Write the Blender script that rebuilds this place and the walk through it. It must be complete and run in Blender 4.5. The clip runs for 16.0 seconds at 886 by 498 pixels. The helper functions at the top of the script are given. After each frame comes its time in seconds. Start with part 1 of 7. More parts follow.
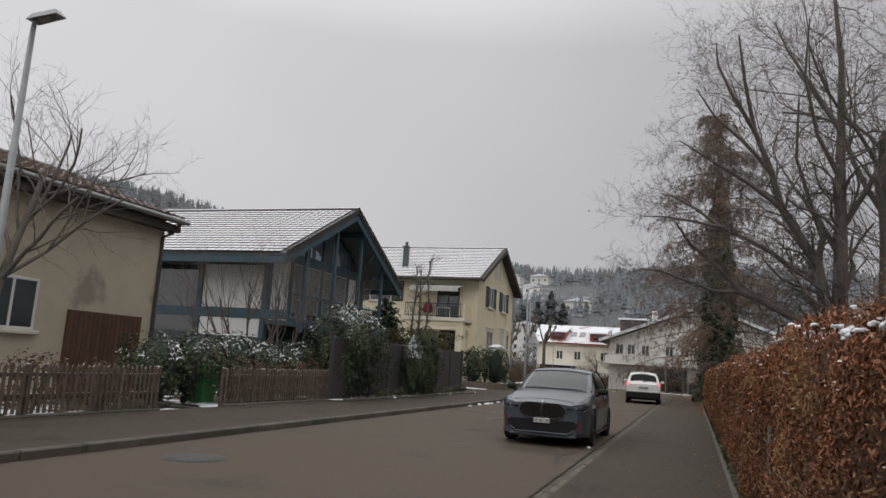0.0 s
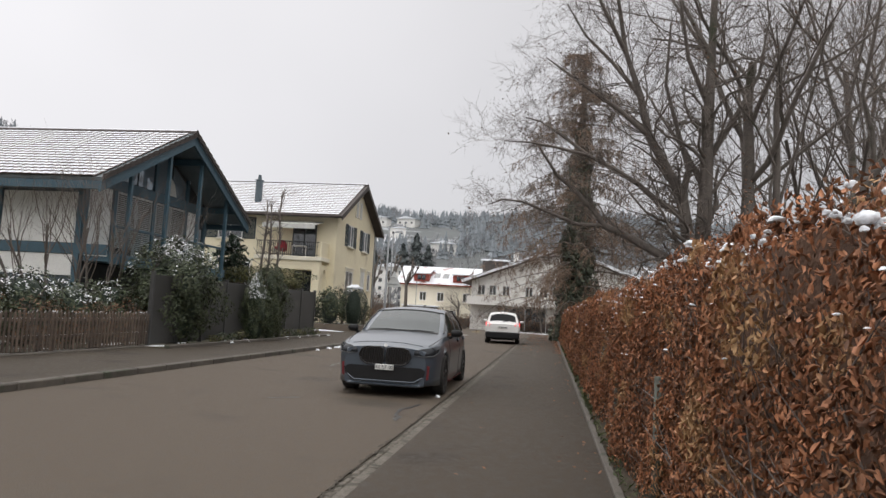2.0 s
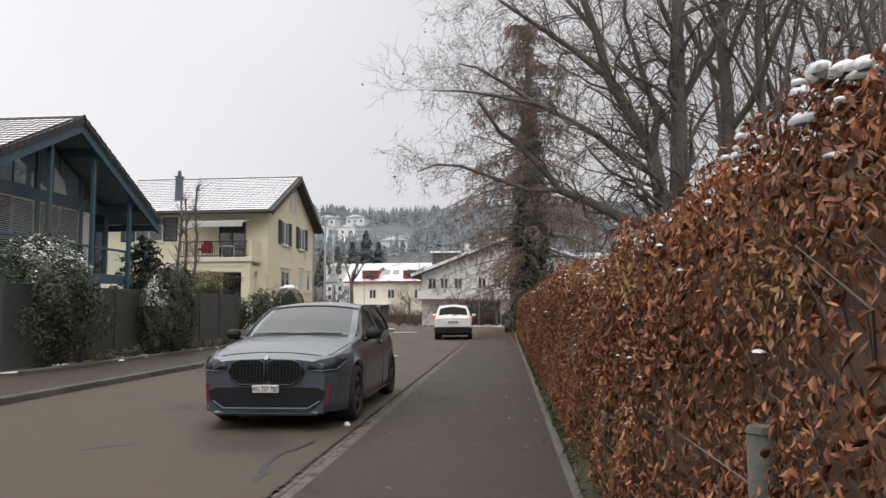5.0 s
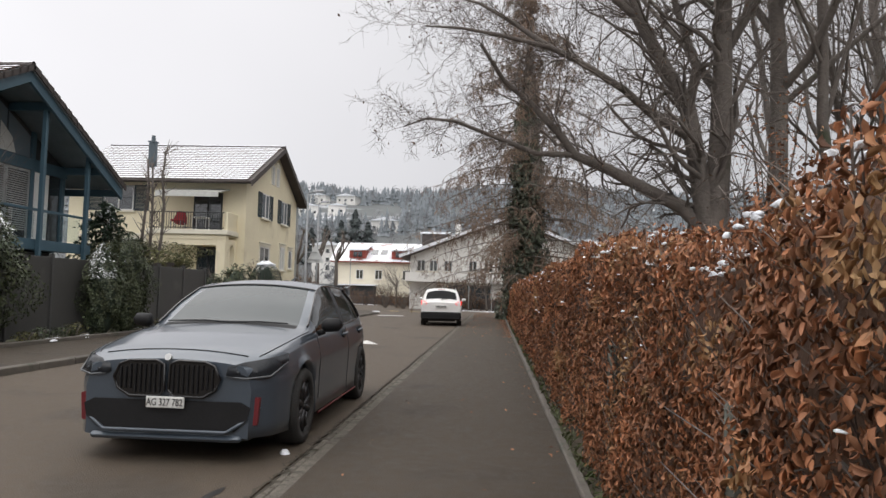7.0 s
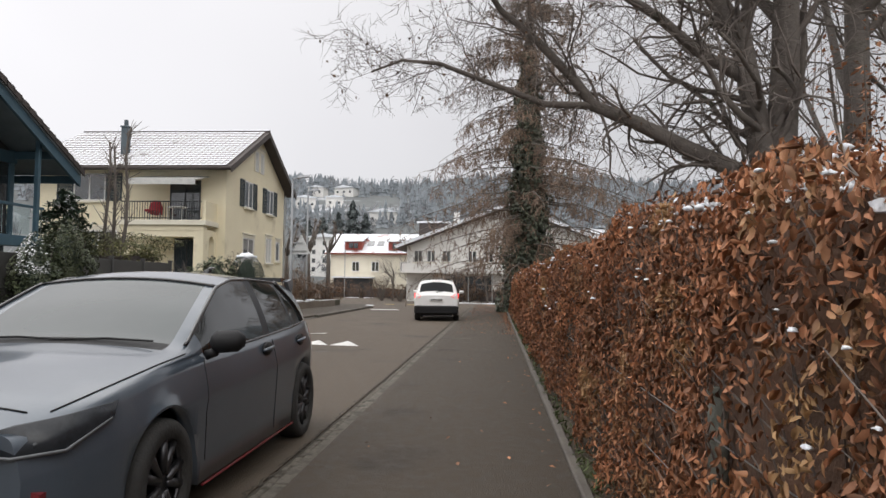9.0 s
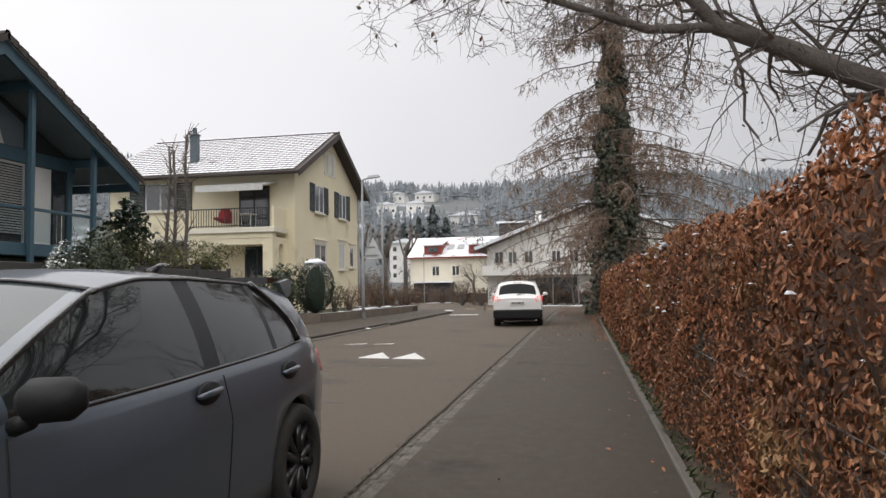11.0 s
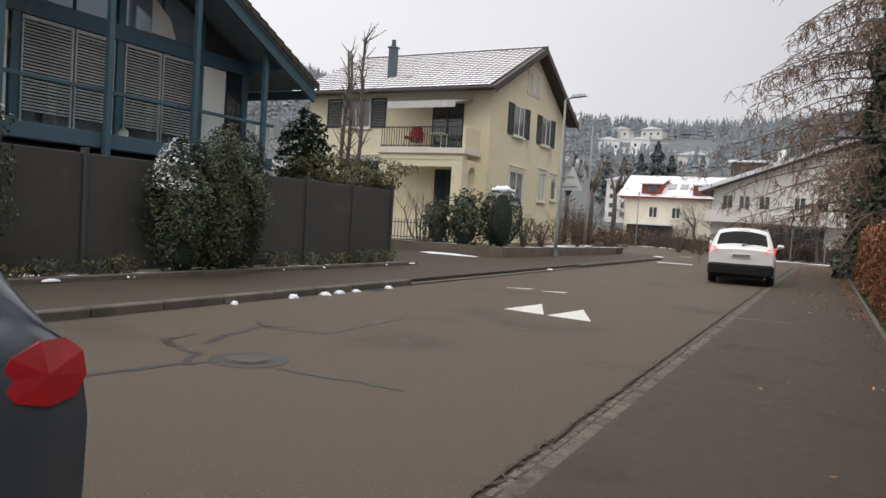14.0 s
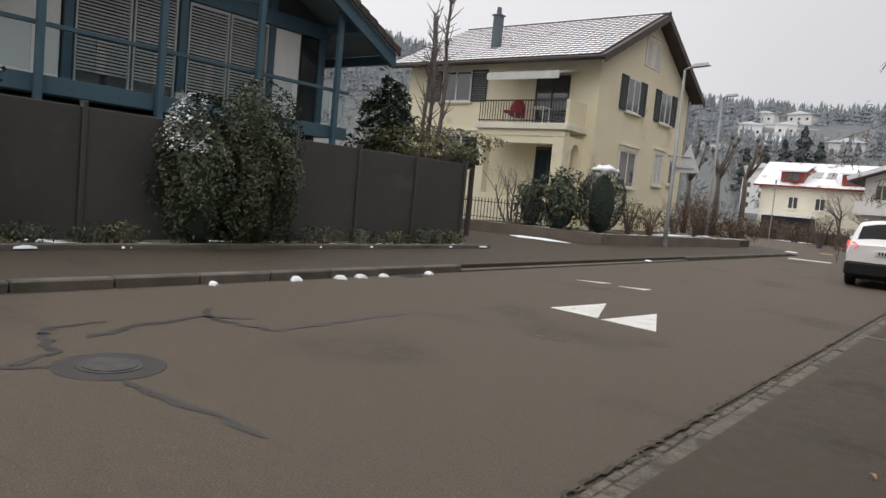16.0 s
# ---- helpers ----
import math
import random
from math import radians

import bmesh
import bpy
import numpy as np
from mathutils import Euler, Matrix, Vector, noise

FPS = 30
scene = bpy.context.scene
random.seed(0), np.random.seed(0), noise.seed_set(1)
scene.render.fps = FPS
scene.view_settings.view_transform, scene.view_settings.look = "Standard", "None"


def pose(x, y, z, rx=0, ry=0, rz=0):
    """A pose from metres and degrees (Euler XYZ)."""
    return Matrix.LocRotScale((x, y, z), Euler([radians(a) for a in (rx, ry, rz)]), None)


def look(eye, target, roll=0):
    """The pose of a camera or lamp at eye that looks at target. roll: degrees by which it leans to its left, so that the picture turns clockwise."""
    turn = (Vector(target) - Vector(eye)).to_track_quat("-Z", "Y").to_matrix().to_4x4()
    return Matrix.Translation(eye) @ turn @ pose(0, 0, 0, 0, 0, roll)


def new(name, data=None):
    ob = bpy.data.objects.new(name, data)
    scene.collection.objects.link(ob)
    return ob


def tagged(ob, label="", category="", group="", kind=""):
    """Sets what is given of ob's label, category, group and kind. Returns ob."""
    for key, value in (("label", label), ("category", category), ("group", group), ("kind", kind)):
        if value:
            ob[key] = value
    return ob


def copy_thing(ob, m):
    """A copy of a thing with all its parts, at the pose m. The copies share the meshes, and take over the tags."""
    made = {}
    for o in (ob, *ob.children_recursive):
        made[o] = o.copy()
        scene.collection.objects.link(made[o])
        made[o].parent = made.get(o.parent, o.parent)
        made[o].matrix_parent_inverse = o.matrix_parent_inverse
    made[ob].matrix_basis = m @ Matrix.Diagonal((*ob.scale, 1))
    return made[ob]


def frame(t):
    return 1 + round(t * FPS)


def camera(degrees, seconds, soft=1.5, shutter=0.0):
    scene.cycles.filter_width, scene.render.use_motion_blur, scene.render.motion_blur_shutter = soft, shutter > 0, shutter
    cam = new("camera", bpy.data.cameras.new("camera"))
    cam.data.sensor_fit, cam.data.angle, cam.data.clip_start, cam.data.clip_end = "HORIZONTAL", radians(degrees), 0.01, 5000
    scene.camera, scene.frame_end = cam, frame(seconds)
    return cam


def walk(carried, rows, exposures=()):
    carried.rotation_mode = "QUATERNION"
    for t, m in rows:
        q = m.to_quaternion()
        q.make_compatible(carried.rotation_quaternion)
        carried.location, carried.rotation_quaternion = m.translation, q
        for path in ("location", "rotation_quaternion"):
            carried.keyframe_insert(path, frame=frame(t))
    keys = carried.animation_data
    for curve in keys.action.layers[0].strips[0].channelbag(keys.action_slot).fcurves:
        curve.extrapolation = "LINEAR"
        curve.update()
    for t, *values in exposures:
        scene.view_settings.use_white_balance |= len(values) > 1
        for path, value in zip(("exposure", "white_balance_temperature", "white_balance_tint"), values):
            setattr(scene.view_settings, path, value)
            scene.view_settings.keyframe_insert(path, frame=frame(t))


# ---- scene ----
cam = camera(63.6, 16.0)
EXPOSURES = [(0.0, -0.47), (0.5, -0.31), (1.0, -0.17), (1.5, -0.01), (2.0, 0.05), (2.5, 0.05), (3.5, 0.11), (4.5, 0.11), (7.0, 0.16), (7.5, 0.21), (8.0, 0.21), (8.5, 0.21), (9.0, 0.2), (11.5, 0.17), (13.0, 0.14), (13.5, 0.09), (14.5, 0.04), (16.0, -0.02)]
PATH = [
    (0, (1.663, 0.344, 1.465), (1.001, 2.205, 1.778), 3.7),
    (0.5, (1.62, 0.86, 1.451), (1.039, 2.761, 1.675), 3.8),
    (1, (1.564, 1.505, 1.419), (1.08, 3.438, 1.596), 4.5),
    (1.5, (1.568, 2.044, 1.434), (1.1, 3.986, 1.535), 5.2),
    (2, (1.568, 2.72, 1.434), (1.267, 4.689, 1.611), 3.2),
    (2.5, (1.646, 3.286, 1.485), (1.372, 5.257, 1.685), 3.3),
    (3, (1.618, 3.871, 1.486), (1.344, 5.839, 1.715), 2.8),
    (3.5, (1.663, 4.501, 1.44), (1.413, 6.473, 1.662), 2.6),
    (4, (1.657, 5.073, 1.41), (1.365, 7.04, 1.623), 1.4),
    (4.5, (1.692, 5.648, 1.374), (1.504, 7.629, 1.569), -0.9),
    (7, (1.522, 8.772, 1.411), (1.376, 10.762, 1.535), 1.5),
    (7.5, (1.408, 9.496, 1.421), (1.334, 11.486, 1.608), -0.4),
    (8, (1.476, 10.179, 1.489), (1.248, 12.151, 1.734), 0.3),
    (8.5, (1.457, 10.869, 1.474), (1.234, 12.839, 1.741), -1.2),
    (9, (1.568, 11.536, 1.436), (1.42, 13.528, 1.536), 0.7),
    (11.5, (1.498, 14.603, 1.349), (1.094, 16.558, 1.463), -1.1),
    (12, (1.516, 15.23, 1.306), (1.209, 17.203, 1.418), -1.1),
    (12.5, (1.498, 15.886, 1.341), (0.883, 17.788, 1.407), -0.1),
    (13, (1.42, 16.646, 1.353), (0.634, 18.482, 1.456), 1.3),
    (13.5, (1.41, 17.241, 1.352), (0.555, 19.049, 1.323), 2.6),
    (14, (1.337, 17.811, 1.344), (0.395, 19.574, 1.261), 3.6),
    (14.5, (1.319, 18.435, 1.35), (0.221, 20.107, 1.36), 3.4),
    (15, (1.289, 19.076, 1.326), (0.19, 20.747, 1.326), 4.2),
    (15.5, (1.294, 19.702, 1.305), (0.218, 21.388, 1.276), 3.7),
    (16, (1.316, 20.275, 1.302), (0.09, 21.847, 1.146), 5.4),
]
walk(cam, [(r[0], look(*r[1:])) for r in PATH], EXPOSURES)

# ---- light: an overcast winter sky and a weak, very wide sun ----
world = bpy.data.worlds.new("overcast_sky")
scene.world = world
world.use_nodes = True
wn = world.node_tree.nodes
wl = world.node_tree.links
wbg = wn["Background"]
sky = wn.new("ShaderNodeTexSky")
sky.sky_type = "NISHITA"
sky.sun_disc = False
sky.sun_elevation = radians(28)
sky.sun_rotation = radians(200)
wco = wn.new("ShaderNodeTexCoord")
wsep = wn.new("ShaderNodeSeparateXYZ")
wl.new(wco.outputs["Generated"], wsep.inputs[0])
wramp = wn.new("ShaderNodeValToRGB")          # cloud cover: brighter overhead than at the horizon
wramp.color_ramp.elements[0].position = 0.0
wramp.color_ramp.elements[0].color = (0.66, 0.65, 0.672, 1)
wramp.color_ramp.elements[1].position = 0.8
wramp.color_ramp.elements[1].color = (2.08, 2.04, 2.02, 1)
wmid = wramp.color_ramp.elements.new(0.42)
wmid.color = (0.77, 0.758, 0.778, 1)
wl.new(wsep.outputs["Z"], wramp.inputs[0])
wnoi = wn.new("ShaderNodeTexNoise")
wnoi.inputs["Scale"].default_value = 2.2
wnoi.inputs["Detail"].default_value = 3
wl.new(wco.outputs["Generated"], wnoi.inputs["Vector"])
wmul = wn.new("ShaderNodeMath")
wmul.operation = "MULTIPLY_ADD"
wmul.inputs[1].default_value = 0.18
wmul.inputs[2].default_value = 0.91
wl.new(wnoi.outputs[0], wmul.inputs[0])
wside = wn.new("ShaderNodeMath")              # the cloud is thinner towards one side
wside.operation = "MULTIPLY_ADD"
wside.inputs[1].default_value = -0.52
wside.inputs[2].default_value = 0.93
wl.new(wsep.outputs["X"], wside.inputs[0])
wcloud = wn.new("ShaderNodeMath")
wcloud.operation = "MULTIPLY"
wl.new(wmul.outputs[0], wcloud.inputs[0])
wl.new(wside.outputs[0], wcloud.inputs[1])
wsc = wn.new("ShaderNodeVectorMath")
wsc.operation = "SCALE"
wl.new(wramp.outputs[0], wsc.inputs[0])
wl.new(wcloud.outputs[0], wsc.inputs["Scale"])
wskys = wn.new("ShaderNodeVectorMath")
wskys.operation = "SCALE"
wskys.inputs["Scale"].default_value = 0.08
wl.new(sky.outputs[0], wskys.inputs[0])
wmix = wn.new("ShaderNodeMix")
wmix.data_type = "RGBA"
wmix.inputs["Factor"].default_value = 0.94
wl.new(wskys.outputs[0], wmix.inputs["A"])
wl.new(wsc.outputs[0], wmix.inputs["B"])
wl.new(wmix.outputs["Result"], wbg.inputs[0])
wbg.inputs[1].default_value = 1.0
sun = new("sun", bpy.data.lights.new("sun", "SUN"))
sun.data.energy = 0.5
sun.data.angle = radians(40)
sun.data.color = (1.0, 0.97, 0.93)
sun.matrix_world = look((0, 0, 60), (-22, 30, 35))


# ---- mesh and material helpers ----
class MB:
    """A growing mesh: vertices and faces."""

    def __init__(self):
        self.v, self.f, self.m = [], [], []

    def add(self, vs, fs, mi=0):
        o = len(self.v)
        self.v.extend(vs)
        for q in fs:
            self.f.append(tuple(i + o for i in q))
            self.m.append(mi)
        return self

    def box(self, x0, y0, z0, x1, y1, z1, b=0.0, mi=0):
        if x0 > x1: x0, x1 = x1, x0
        if y0 > y1: y0, y1 = y1, y0
        if z0 > z1: z0, z1 = z1, z0
        if b <= 0:
            vs = [(x, y, z) for z in (z0, z1) for y in (y0, y1) for x in (x0, x1)]
            return self.add(vs, [(0, 2, 3, 1), (4, 5, 7, 6), (0, 1, 5, 4), (2, 6, 7, 3), (0, 4, 6, 2), (1, 3, 7, 5)], mi)
        b = min(b, (x1 - x0) / 2.1, (y1 - y0) / 2.1, (z1 - z0) / 2.1)
        vs = []
        idx = {}
        for sx in (0, 1):
            for sy in (0, 1):
                for sz in (0, 1):
                    c = ((x0, x1)[sx], (y0, y1)[sy], (z0, z1)[sz])
                    d = (b if sx == 0 else -b, b if sy == 0 else -b, b if sz == 0 else -b)
                    for a in range(3):
                        p = [c[k] + (d[k] if k != a else 0) for k in range(3)]
                        idx[(sx, sy, sz, a)] = len(vs)
                        vs.append(tuple(p))
        fs = []
        for a in range(3):
            u, w = [k for k in range(3) if k != a]
            for s in (0, 1):
                q = []
                for cu, cw in ((0, 0), (1, 0), (1, 1), (0, 1)):
                    k = [0, 0, 0]
                    k[a], k[u], k[w] = s, cu, cw
                    q.append(idx[(*k, a)])
                fs.append(tuple(q))
            for cu in (0, 1):          # edges along axis a
                for cw in (0, 1):
                    k0, k1 = [0, 0, 0], [0, 0, 0]
                    k0[a], k1[a] = 0, 1
                    k0[u] = k1[u] = cu
                    k0[w] = k1[w] = cw
                    fs.append((idx[(*k0, u)], idx[(*k1, u)], idx[(*k1, w)], idx[(*k0, w)]))
        for sx in (0, 1):
            for sy in (0, 1):
                for sz in (0, 1):
                    fs.append(tuple(idx[(sx, sy, sz, a)] for a in range(3)))
        return self.add(vs, fs, mi)

    def tube(self, pts, radii, n=8, cap=True, mi=0):
        pts = [Vector(p) for p in pts]
        rings = []
        side = None
        for i, p in enumerate(pts):
            d = (pts[min(i + 1, len(pts) - 1)] - pts[max(i - 1, 0)])
            d = d.normalized() if d.length > 1e-9 else Vector((0, 0, 1))
            if side is None:
                side = d.orthogonal().normalized()
            side = (side - d * side.dot(d))
            side = side.normalized() if side.length > 1e-6 else d.orthogonal().normalized()
            up = d.cross(side)
            r = radii[i]
            rings.append([tuple(p + (side * math.cos(2 * math.pi * k / n) + up * math.sin(2 * math.pi * k / n)) * r) for k in range(n)])
        vs = [v for ring in rings for v in ring]
        fs = []
        for i in range(len(pts) - 1):
            for k in range(n):
                fs.append((i * n + k, i * n + (k + 1) % n, (i + 1) * n + (k + 1) % n, (i + 1) * n + k))
        if cap:
            fs.append(tuple(reversed(range(n))))
            fs.append(tuple((len(pts) - 1) * n + k for k in range(n)))
        return self.add(vs, fs, mi)

    def cyl(self, x, y, z0, z1, r0, r1=None, n=16, mi=0):
        return self.tube([(x, y, z0), (x, y, z1)], [r0, r0 if r1 is None else r1], n, True, mi)

    def prism(self, poly, axis, a, b, mi=0):
        """A polygon of pairs, in the plane across axis, pushed from a to b along it."""
        def place(p, t):
            return (t, p[0], p[1]) if axis == "x" else (p[0], t, p[1]) if axis == "y" else (p[0], p[1], t)
        n = len(poly)
        vs = [place(p, a) for p in poly] + [place(p, b) for p in poly]
        fs = [tuple(range(n)), tuple(n + i for i in reversed(range(n)))]
        fs += [(i, i + n, (i + 1) % n + n, (i + 1) % n) for i in range(n)]
        return self.add(vs, fs, mi)

    def spin(self, prof, x, y, n=20, mi=0):
        """A profile of (radius, z) turned round an upright axis."""
        vs = [(x + r * math.cos(2 * math.pi * k / n), y + r * math.sin(2 * math.pi * k / n), z) for r, z in prof for k in range(n)]
        fs = [(i * n + k, i * n + (k + 1) % n, (i + 1) * n + (k + 1) % n, (i + 1) * n + k) for i in range(len(prof) - 1) for k in range(n)]
        fs += [tuple(reversed(range(n))), tuple((len(prof) - 1) * n + k for k in range(n))]
        return self.add(vs, fs, mi)

    def mesh(self, name, smooth=False):
        me = bpy.data.meshes.new(name)
        me.from_pydata([tuple(map(float, v)) for v in self.v], [], self.f)
        if any(self.m):
            me.polygons.foreach_set("material_index", self.m)
        bm = bmesh.new()
        bm.from_mesh(me)
        if len(bm.faces) < 20000:
            bmesh.ops.recalc_face_normals(bm, faces=bm.faces)
        bm.to_mesh(me)
        bm.free()
        if smooth:
            me.polygons.foreach_set("use_smooth", [True] * len(me.polygons))
        me.update()
        return me


BASE = {}


def thing(name, at=(0, 0, 0), label="", category="", group="", kind="", turn=0.0):
    ob = new(name)
    ob.empty_display_size = 0.2
    ob.location = at
    ob.rotation_euler = (0, 0, radians(turn))
    BASE[ob.name] = Vector(at)
    return tagged(ob, label, category, group, kind)


def part(name, mb, mat, parent=None, label="", smooth=False, local=False, kind="", category=""):
    """One mesh object under a thing or a part. World coordinates unless local."""
    me = mb if isinstance(mb, bpy.types.Mesh) else mb.mesh(name, smooth)
    for m in (mat if isinstance(mat, (list, tuple)) else [mat]):
        if len(me.materials) < (len(mat) if isinstance(mat, (list, tuple)) else 1):
            me.materials.append(m)
    ob = new(name, me)
    BASE[ob.name] = Vector((0, 0, 0))
    if parent is not None:
        ob.parent = parent
        if not local:
            o = BASE[parent.name]
            me.transform(Matrix.Translation(-o))
            BASE[ob.name] = o
        elif parent.type == "EMPTY":
            BASE[ob.name] = Vector((0, 0, 0))
    return tagged(ob, label, category, "", kind)


def solid(name, mb, mat, label, category="", kind="structure", smooth=False):
    """A piece of the setting, one mesh at top level."""
    ob = part(name, mb, mat, None, "", smooth)
    return tagged(ob, label, category, "", kind)


def pbr(name, c1, c2=None, scale=3.0, rough=0.7, metal=0.0, bump=0.2, bscale=40.0, var=0.0, island=False, snow=0.0, coat=0.0, spots=None, spec=0.5, snow_cover=0.5, snow_scale=2.0, rough2=None, grain_amount=0.45, specks=None):
    """Two colours mixed by a broad noise, a fine grain that also bumps, chance brightness by piece or island, snow lying on what faces up."""
    m = bpy.data.materials.new(name)
    m.use_nodes = True
    n, l = m.node_tree.nodes, m.node_tree.links
    b = n["Principled BSDF"]
    geo = n.new("ShaderNodeNewGeometry")
    n1 = n.new("ShaderNodeTexNoise")
    n1.inputs["Scale"].default_value = scale
    n1.inputs["Detail"].default_value = 5
    n1.inputs["Roughness"].default_value = 0.65
    l.new(geo.outputs["Position"], n1.inputs["Vector"])
    n2 = n.new("ShaderNodeTexNoise")
    n2.inputs["Scale"].default_value = bscale
    n2.inputs["Detail"].default_value = 3
    l.new(geo.outputs["Position"], n2.inputs["Vector"])
    ramp = n.new("ShaderNodeValToRGB")
    c2 = c2 or tuple(x * 0.8 for x in c1)
    ramp.color_ramp.elements[0].position, ramp.color_ramp.elements[0].color = 0.33, (*c1, 1)
    ramp.color_ramp.elements[1].position, ramp.color_ramp.elements[1].color = 0.67, (*c2, 1)
    l.new(n1.outputs[0], ramp.inputs[0])
    out = ramp.outputs[0]
    grain = n.new("ShaderNodeMath")
    grain.operation = "MULTIPLY_ADD"
    grain.inputs[1].default_value = grain_amount
    grain.inputs[2].default_value = 1 - grain_amount / 2
    l.new(n2.outputs[0], grain.inputs[0])
    fac = grain.outputs[0]
    if var:
        src = geo.outputs["Random Per Island"]
        if not island:
            src = n.new("ShaderNodeObjectInfo").outputs["Random"]
        k = n.new("ShaderNodeMath")
        k.operation = "MULTIPLY_ADD"
        k.inputs[1].default_value = 2 * var
        k.inputs[2].default_value = 1 - var
        l.new(src, k.inputs[0])
        k2 = n.new("ShaderNodeMath")
        k2.operation = "MULTIPLY"
        l.new(fac, k2.inputs[0])
        l.new(k.outputs[0], k2.inputs[1])
        fac = k2.outputs[0]
    sc = n.new("ShaderNodeVectorMath")
    sc.operation = "SCALE"
    l.new(out, sc.inputs[0])
    l.new(fac, sc.inputs["Scale"])
    out = sc.outputs[0]
    if spots:                      # (colour, scale, threshold): stains with a shape of their own
        n3 = n.new("ShaderNodeTexNoise")
        n3.inputs["Scale"].default_value = spots[1]
        n3.inputs["Detail"].default_value = 6
        l.new(geo.outputs["Position"], n3.inputs["Vector"])
        mr = n.new("ShaderNodeMapRange")
        mr.inputs["From Min"].default_value = spots[2]
        mr.inputs["From Max"].default_value = spots[2] + 0.12
        l.new(n3.outputs[0], mr.inputs["Value"])
        mx = n.new("ShaderNodeMix")
        mx.data_type = "RGBA"
        l.new(mr.outputs[0], mx.inputs["Factor"])
        l.new(out, mx.inputs["A"])
        mx.inputs["B"].default_value = (*spots[0], 1)
        out = mx.outputs["Result"]
    if specks:                     # (colour, scale, threshold): pale grains of stone
        n5 = n.new("ShaderNodeTexNoise")
        n5.inputs["Scale"].default_value = specks[1]
        n5.inputs["Detail"].default_value = 1
        l.new(geo.outputs["Position"], n5.inputs["Vector"])
        mr = n.new("ShaderNodeMapRange")
        mr.inputs["From Min"].default_value = specks[2]
        mr.inputs["From Max"].default_value = specks[2] + 0.05
        l.new(n5.outputs[0], mr.inputs["Value"])
        mx = n.new("ShaderNodeMix")
        mx.data_type = "RGBA"
        l.new(mr.outputs[0], mx.inputs["Factor"])
        l.new(out, mx.inputs["A"])
        mx.inputs["B"].default_value = (*specks[0], 1)
        out = mx.outputs["Result"]
    if snow:
        sep = n.new("ShaderNodeSeparateXYZ")
        l.new(geo.outputs["Normal"], sep.inputs[0])
        n4 = n.new("ShaderNodeTexNoise")
        n4.inputs["Scale"].default_value = snow_scale
        n4.inputs["Detail"].default_value = 6
        l.new(geo.outputs["Position"], n4.inputs["Vector"])
        m1 = n.new("ShaderNodeMapRange")
        m1.inputs["From Min"].default_value, m1.inputs["From Max"].default_value = 0.35, 0.7
        l.new(sep.outputs["Z"], m1.inputs["Value"])
        m2 = n.new("ShaderNodeMapRange")
        m2.inputs["From Min"].default_value, m2.inputs["From Max"].default_value = 0.62 - snow_cover * 0.3, 0.72 - snow_cover * 0.3
        l.new(n4.outputs[0], m2.inputs["Value"])
        mm = n.new("ShaderNodeMath")
        mm.operation = "MULTIPLY"
        l.new(m1.outputs[0], mm.inputs[0])
        l.new(m2.outputs[0], mm.inputs[1])
        ms = n.new("ShaderNodeMath")
        ms.operation = "MULTIPLY"
        ms.inputs[1].default_value = snow
        l.new(mm.outputs[0], ms.inputs[0])
        mx = n.new("ShaderNodeMix")
        mx.data_type = "RGBA"
        l.new(ms.outputs[0], mx.inputs["Factor"])
        l.new(out, mx.inputs["A"])
        mx.inputs["B"].default_value = (0.82, 0.84, 0.88, 1)
        out = mx.outputs["Result"]
    l.new(out, b.inputs["Base Color"])
    if rough2 is None:
        b.inputs["Roughness"].default_value = rough
    else:
        mr = n.new("ShaderNodeMapRange")
        mr.inputs["To Min"].default_value, mr.inputs["To Max"].default_value = rough, rough2
        mr.inputs["From Min"].default_value, mr.inputs["From Max"].default_value = 0.35, 0.65
        l.new(n1.outputs[0], mr.inputs["Value"])
        l.new(mr.outputs[0], b.inputs["Roughness"])
    b.inputs["Metallic"].default_value = metal
    b.inputs["Specular IOR Level"].default_value = spec
    b.inputs["Coat Weight"].default_value = coat
    b.inputs["Coat Roughness"].default_value = 0.08
    if bump:
        bp = n.new("ShaderNodeBump")
        bp.inputs["Strength"].default_value = bump
        bp.inputs["Distance"].default_value = 0.02
        l.new(n2.outputs[0], bp.inputs["Height"])
        l.new(bp.outputs[0], b.inputs["Normal"])
    return m


def glass(name, tint=(0.02, 0.025, 0.03), rough=0.04, coat=0.0):
    """Glass over a dark inside: a dark, shiny pane."""
    m = pbr(name, tint, tuple(x * 0.8 for x in tint), 0.8, rough, 0.0, 0.0, spec=0.8, grain_amount=0.0, coat=coat)
    return m


def clear_glass(name, tint=(0.9, 0.95, 0.95)):
    m = bpy.data.materials.new(name)
    m.use_nodes = True
    b = m.node_tree.nodes["Principled BSDF"]
    b.inputs["Base Color"].default_value = (*tint, 1)
    b.inputs["Transmission Weight"].default_value = 1.0
    b.inputs["Roughness"].default_value = 0.0
    b.inputs["IOR"].default_value = 1.1
    return m


def glow(name, col, strength):
    m = pbr(name, col, col, 1, 0.2, 0, 0.0)
    b = m.node_tree.nodes["Principled BSDF"]
    b.inputs["Emission Color"].default_value = (*col, 1)
    b.inputs["Emission Strength"].default_value = strength
    return m


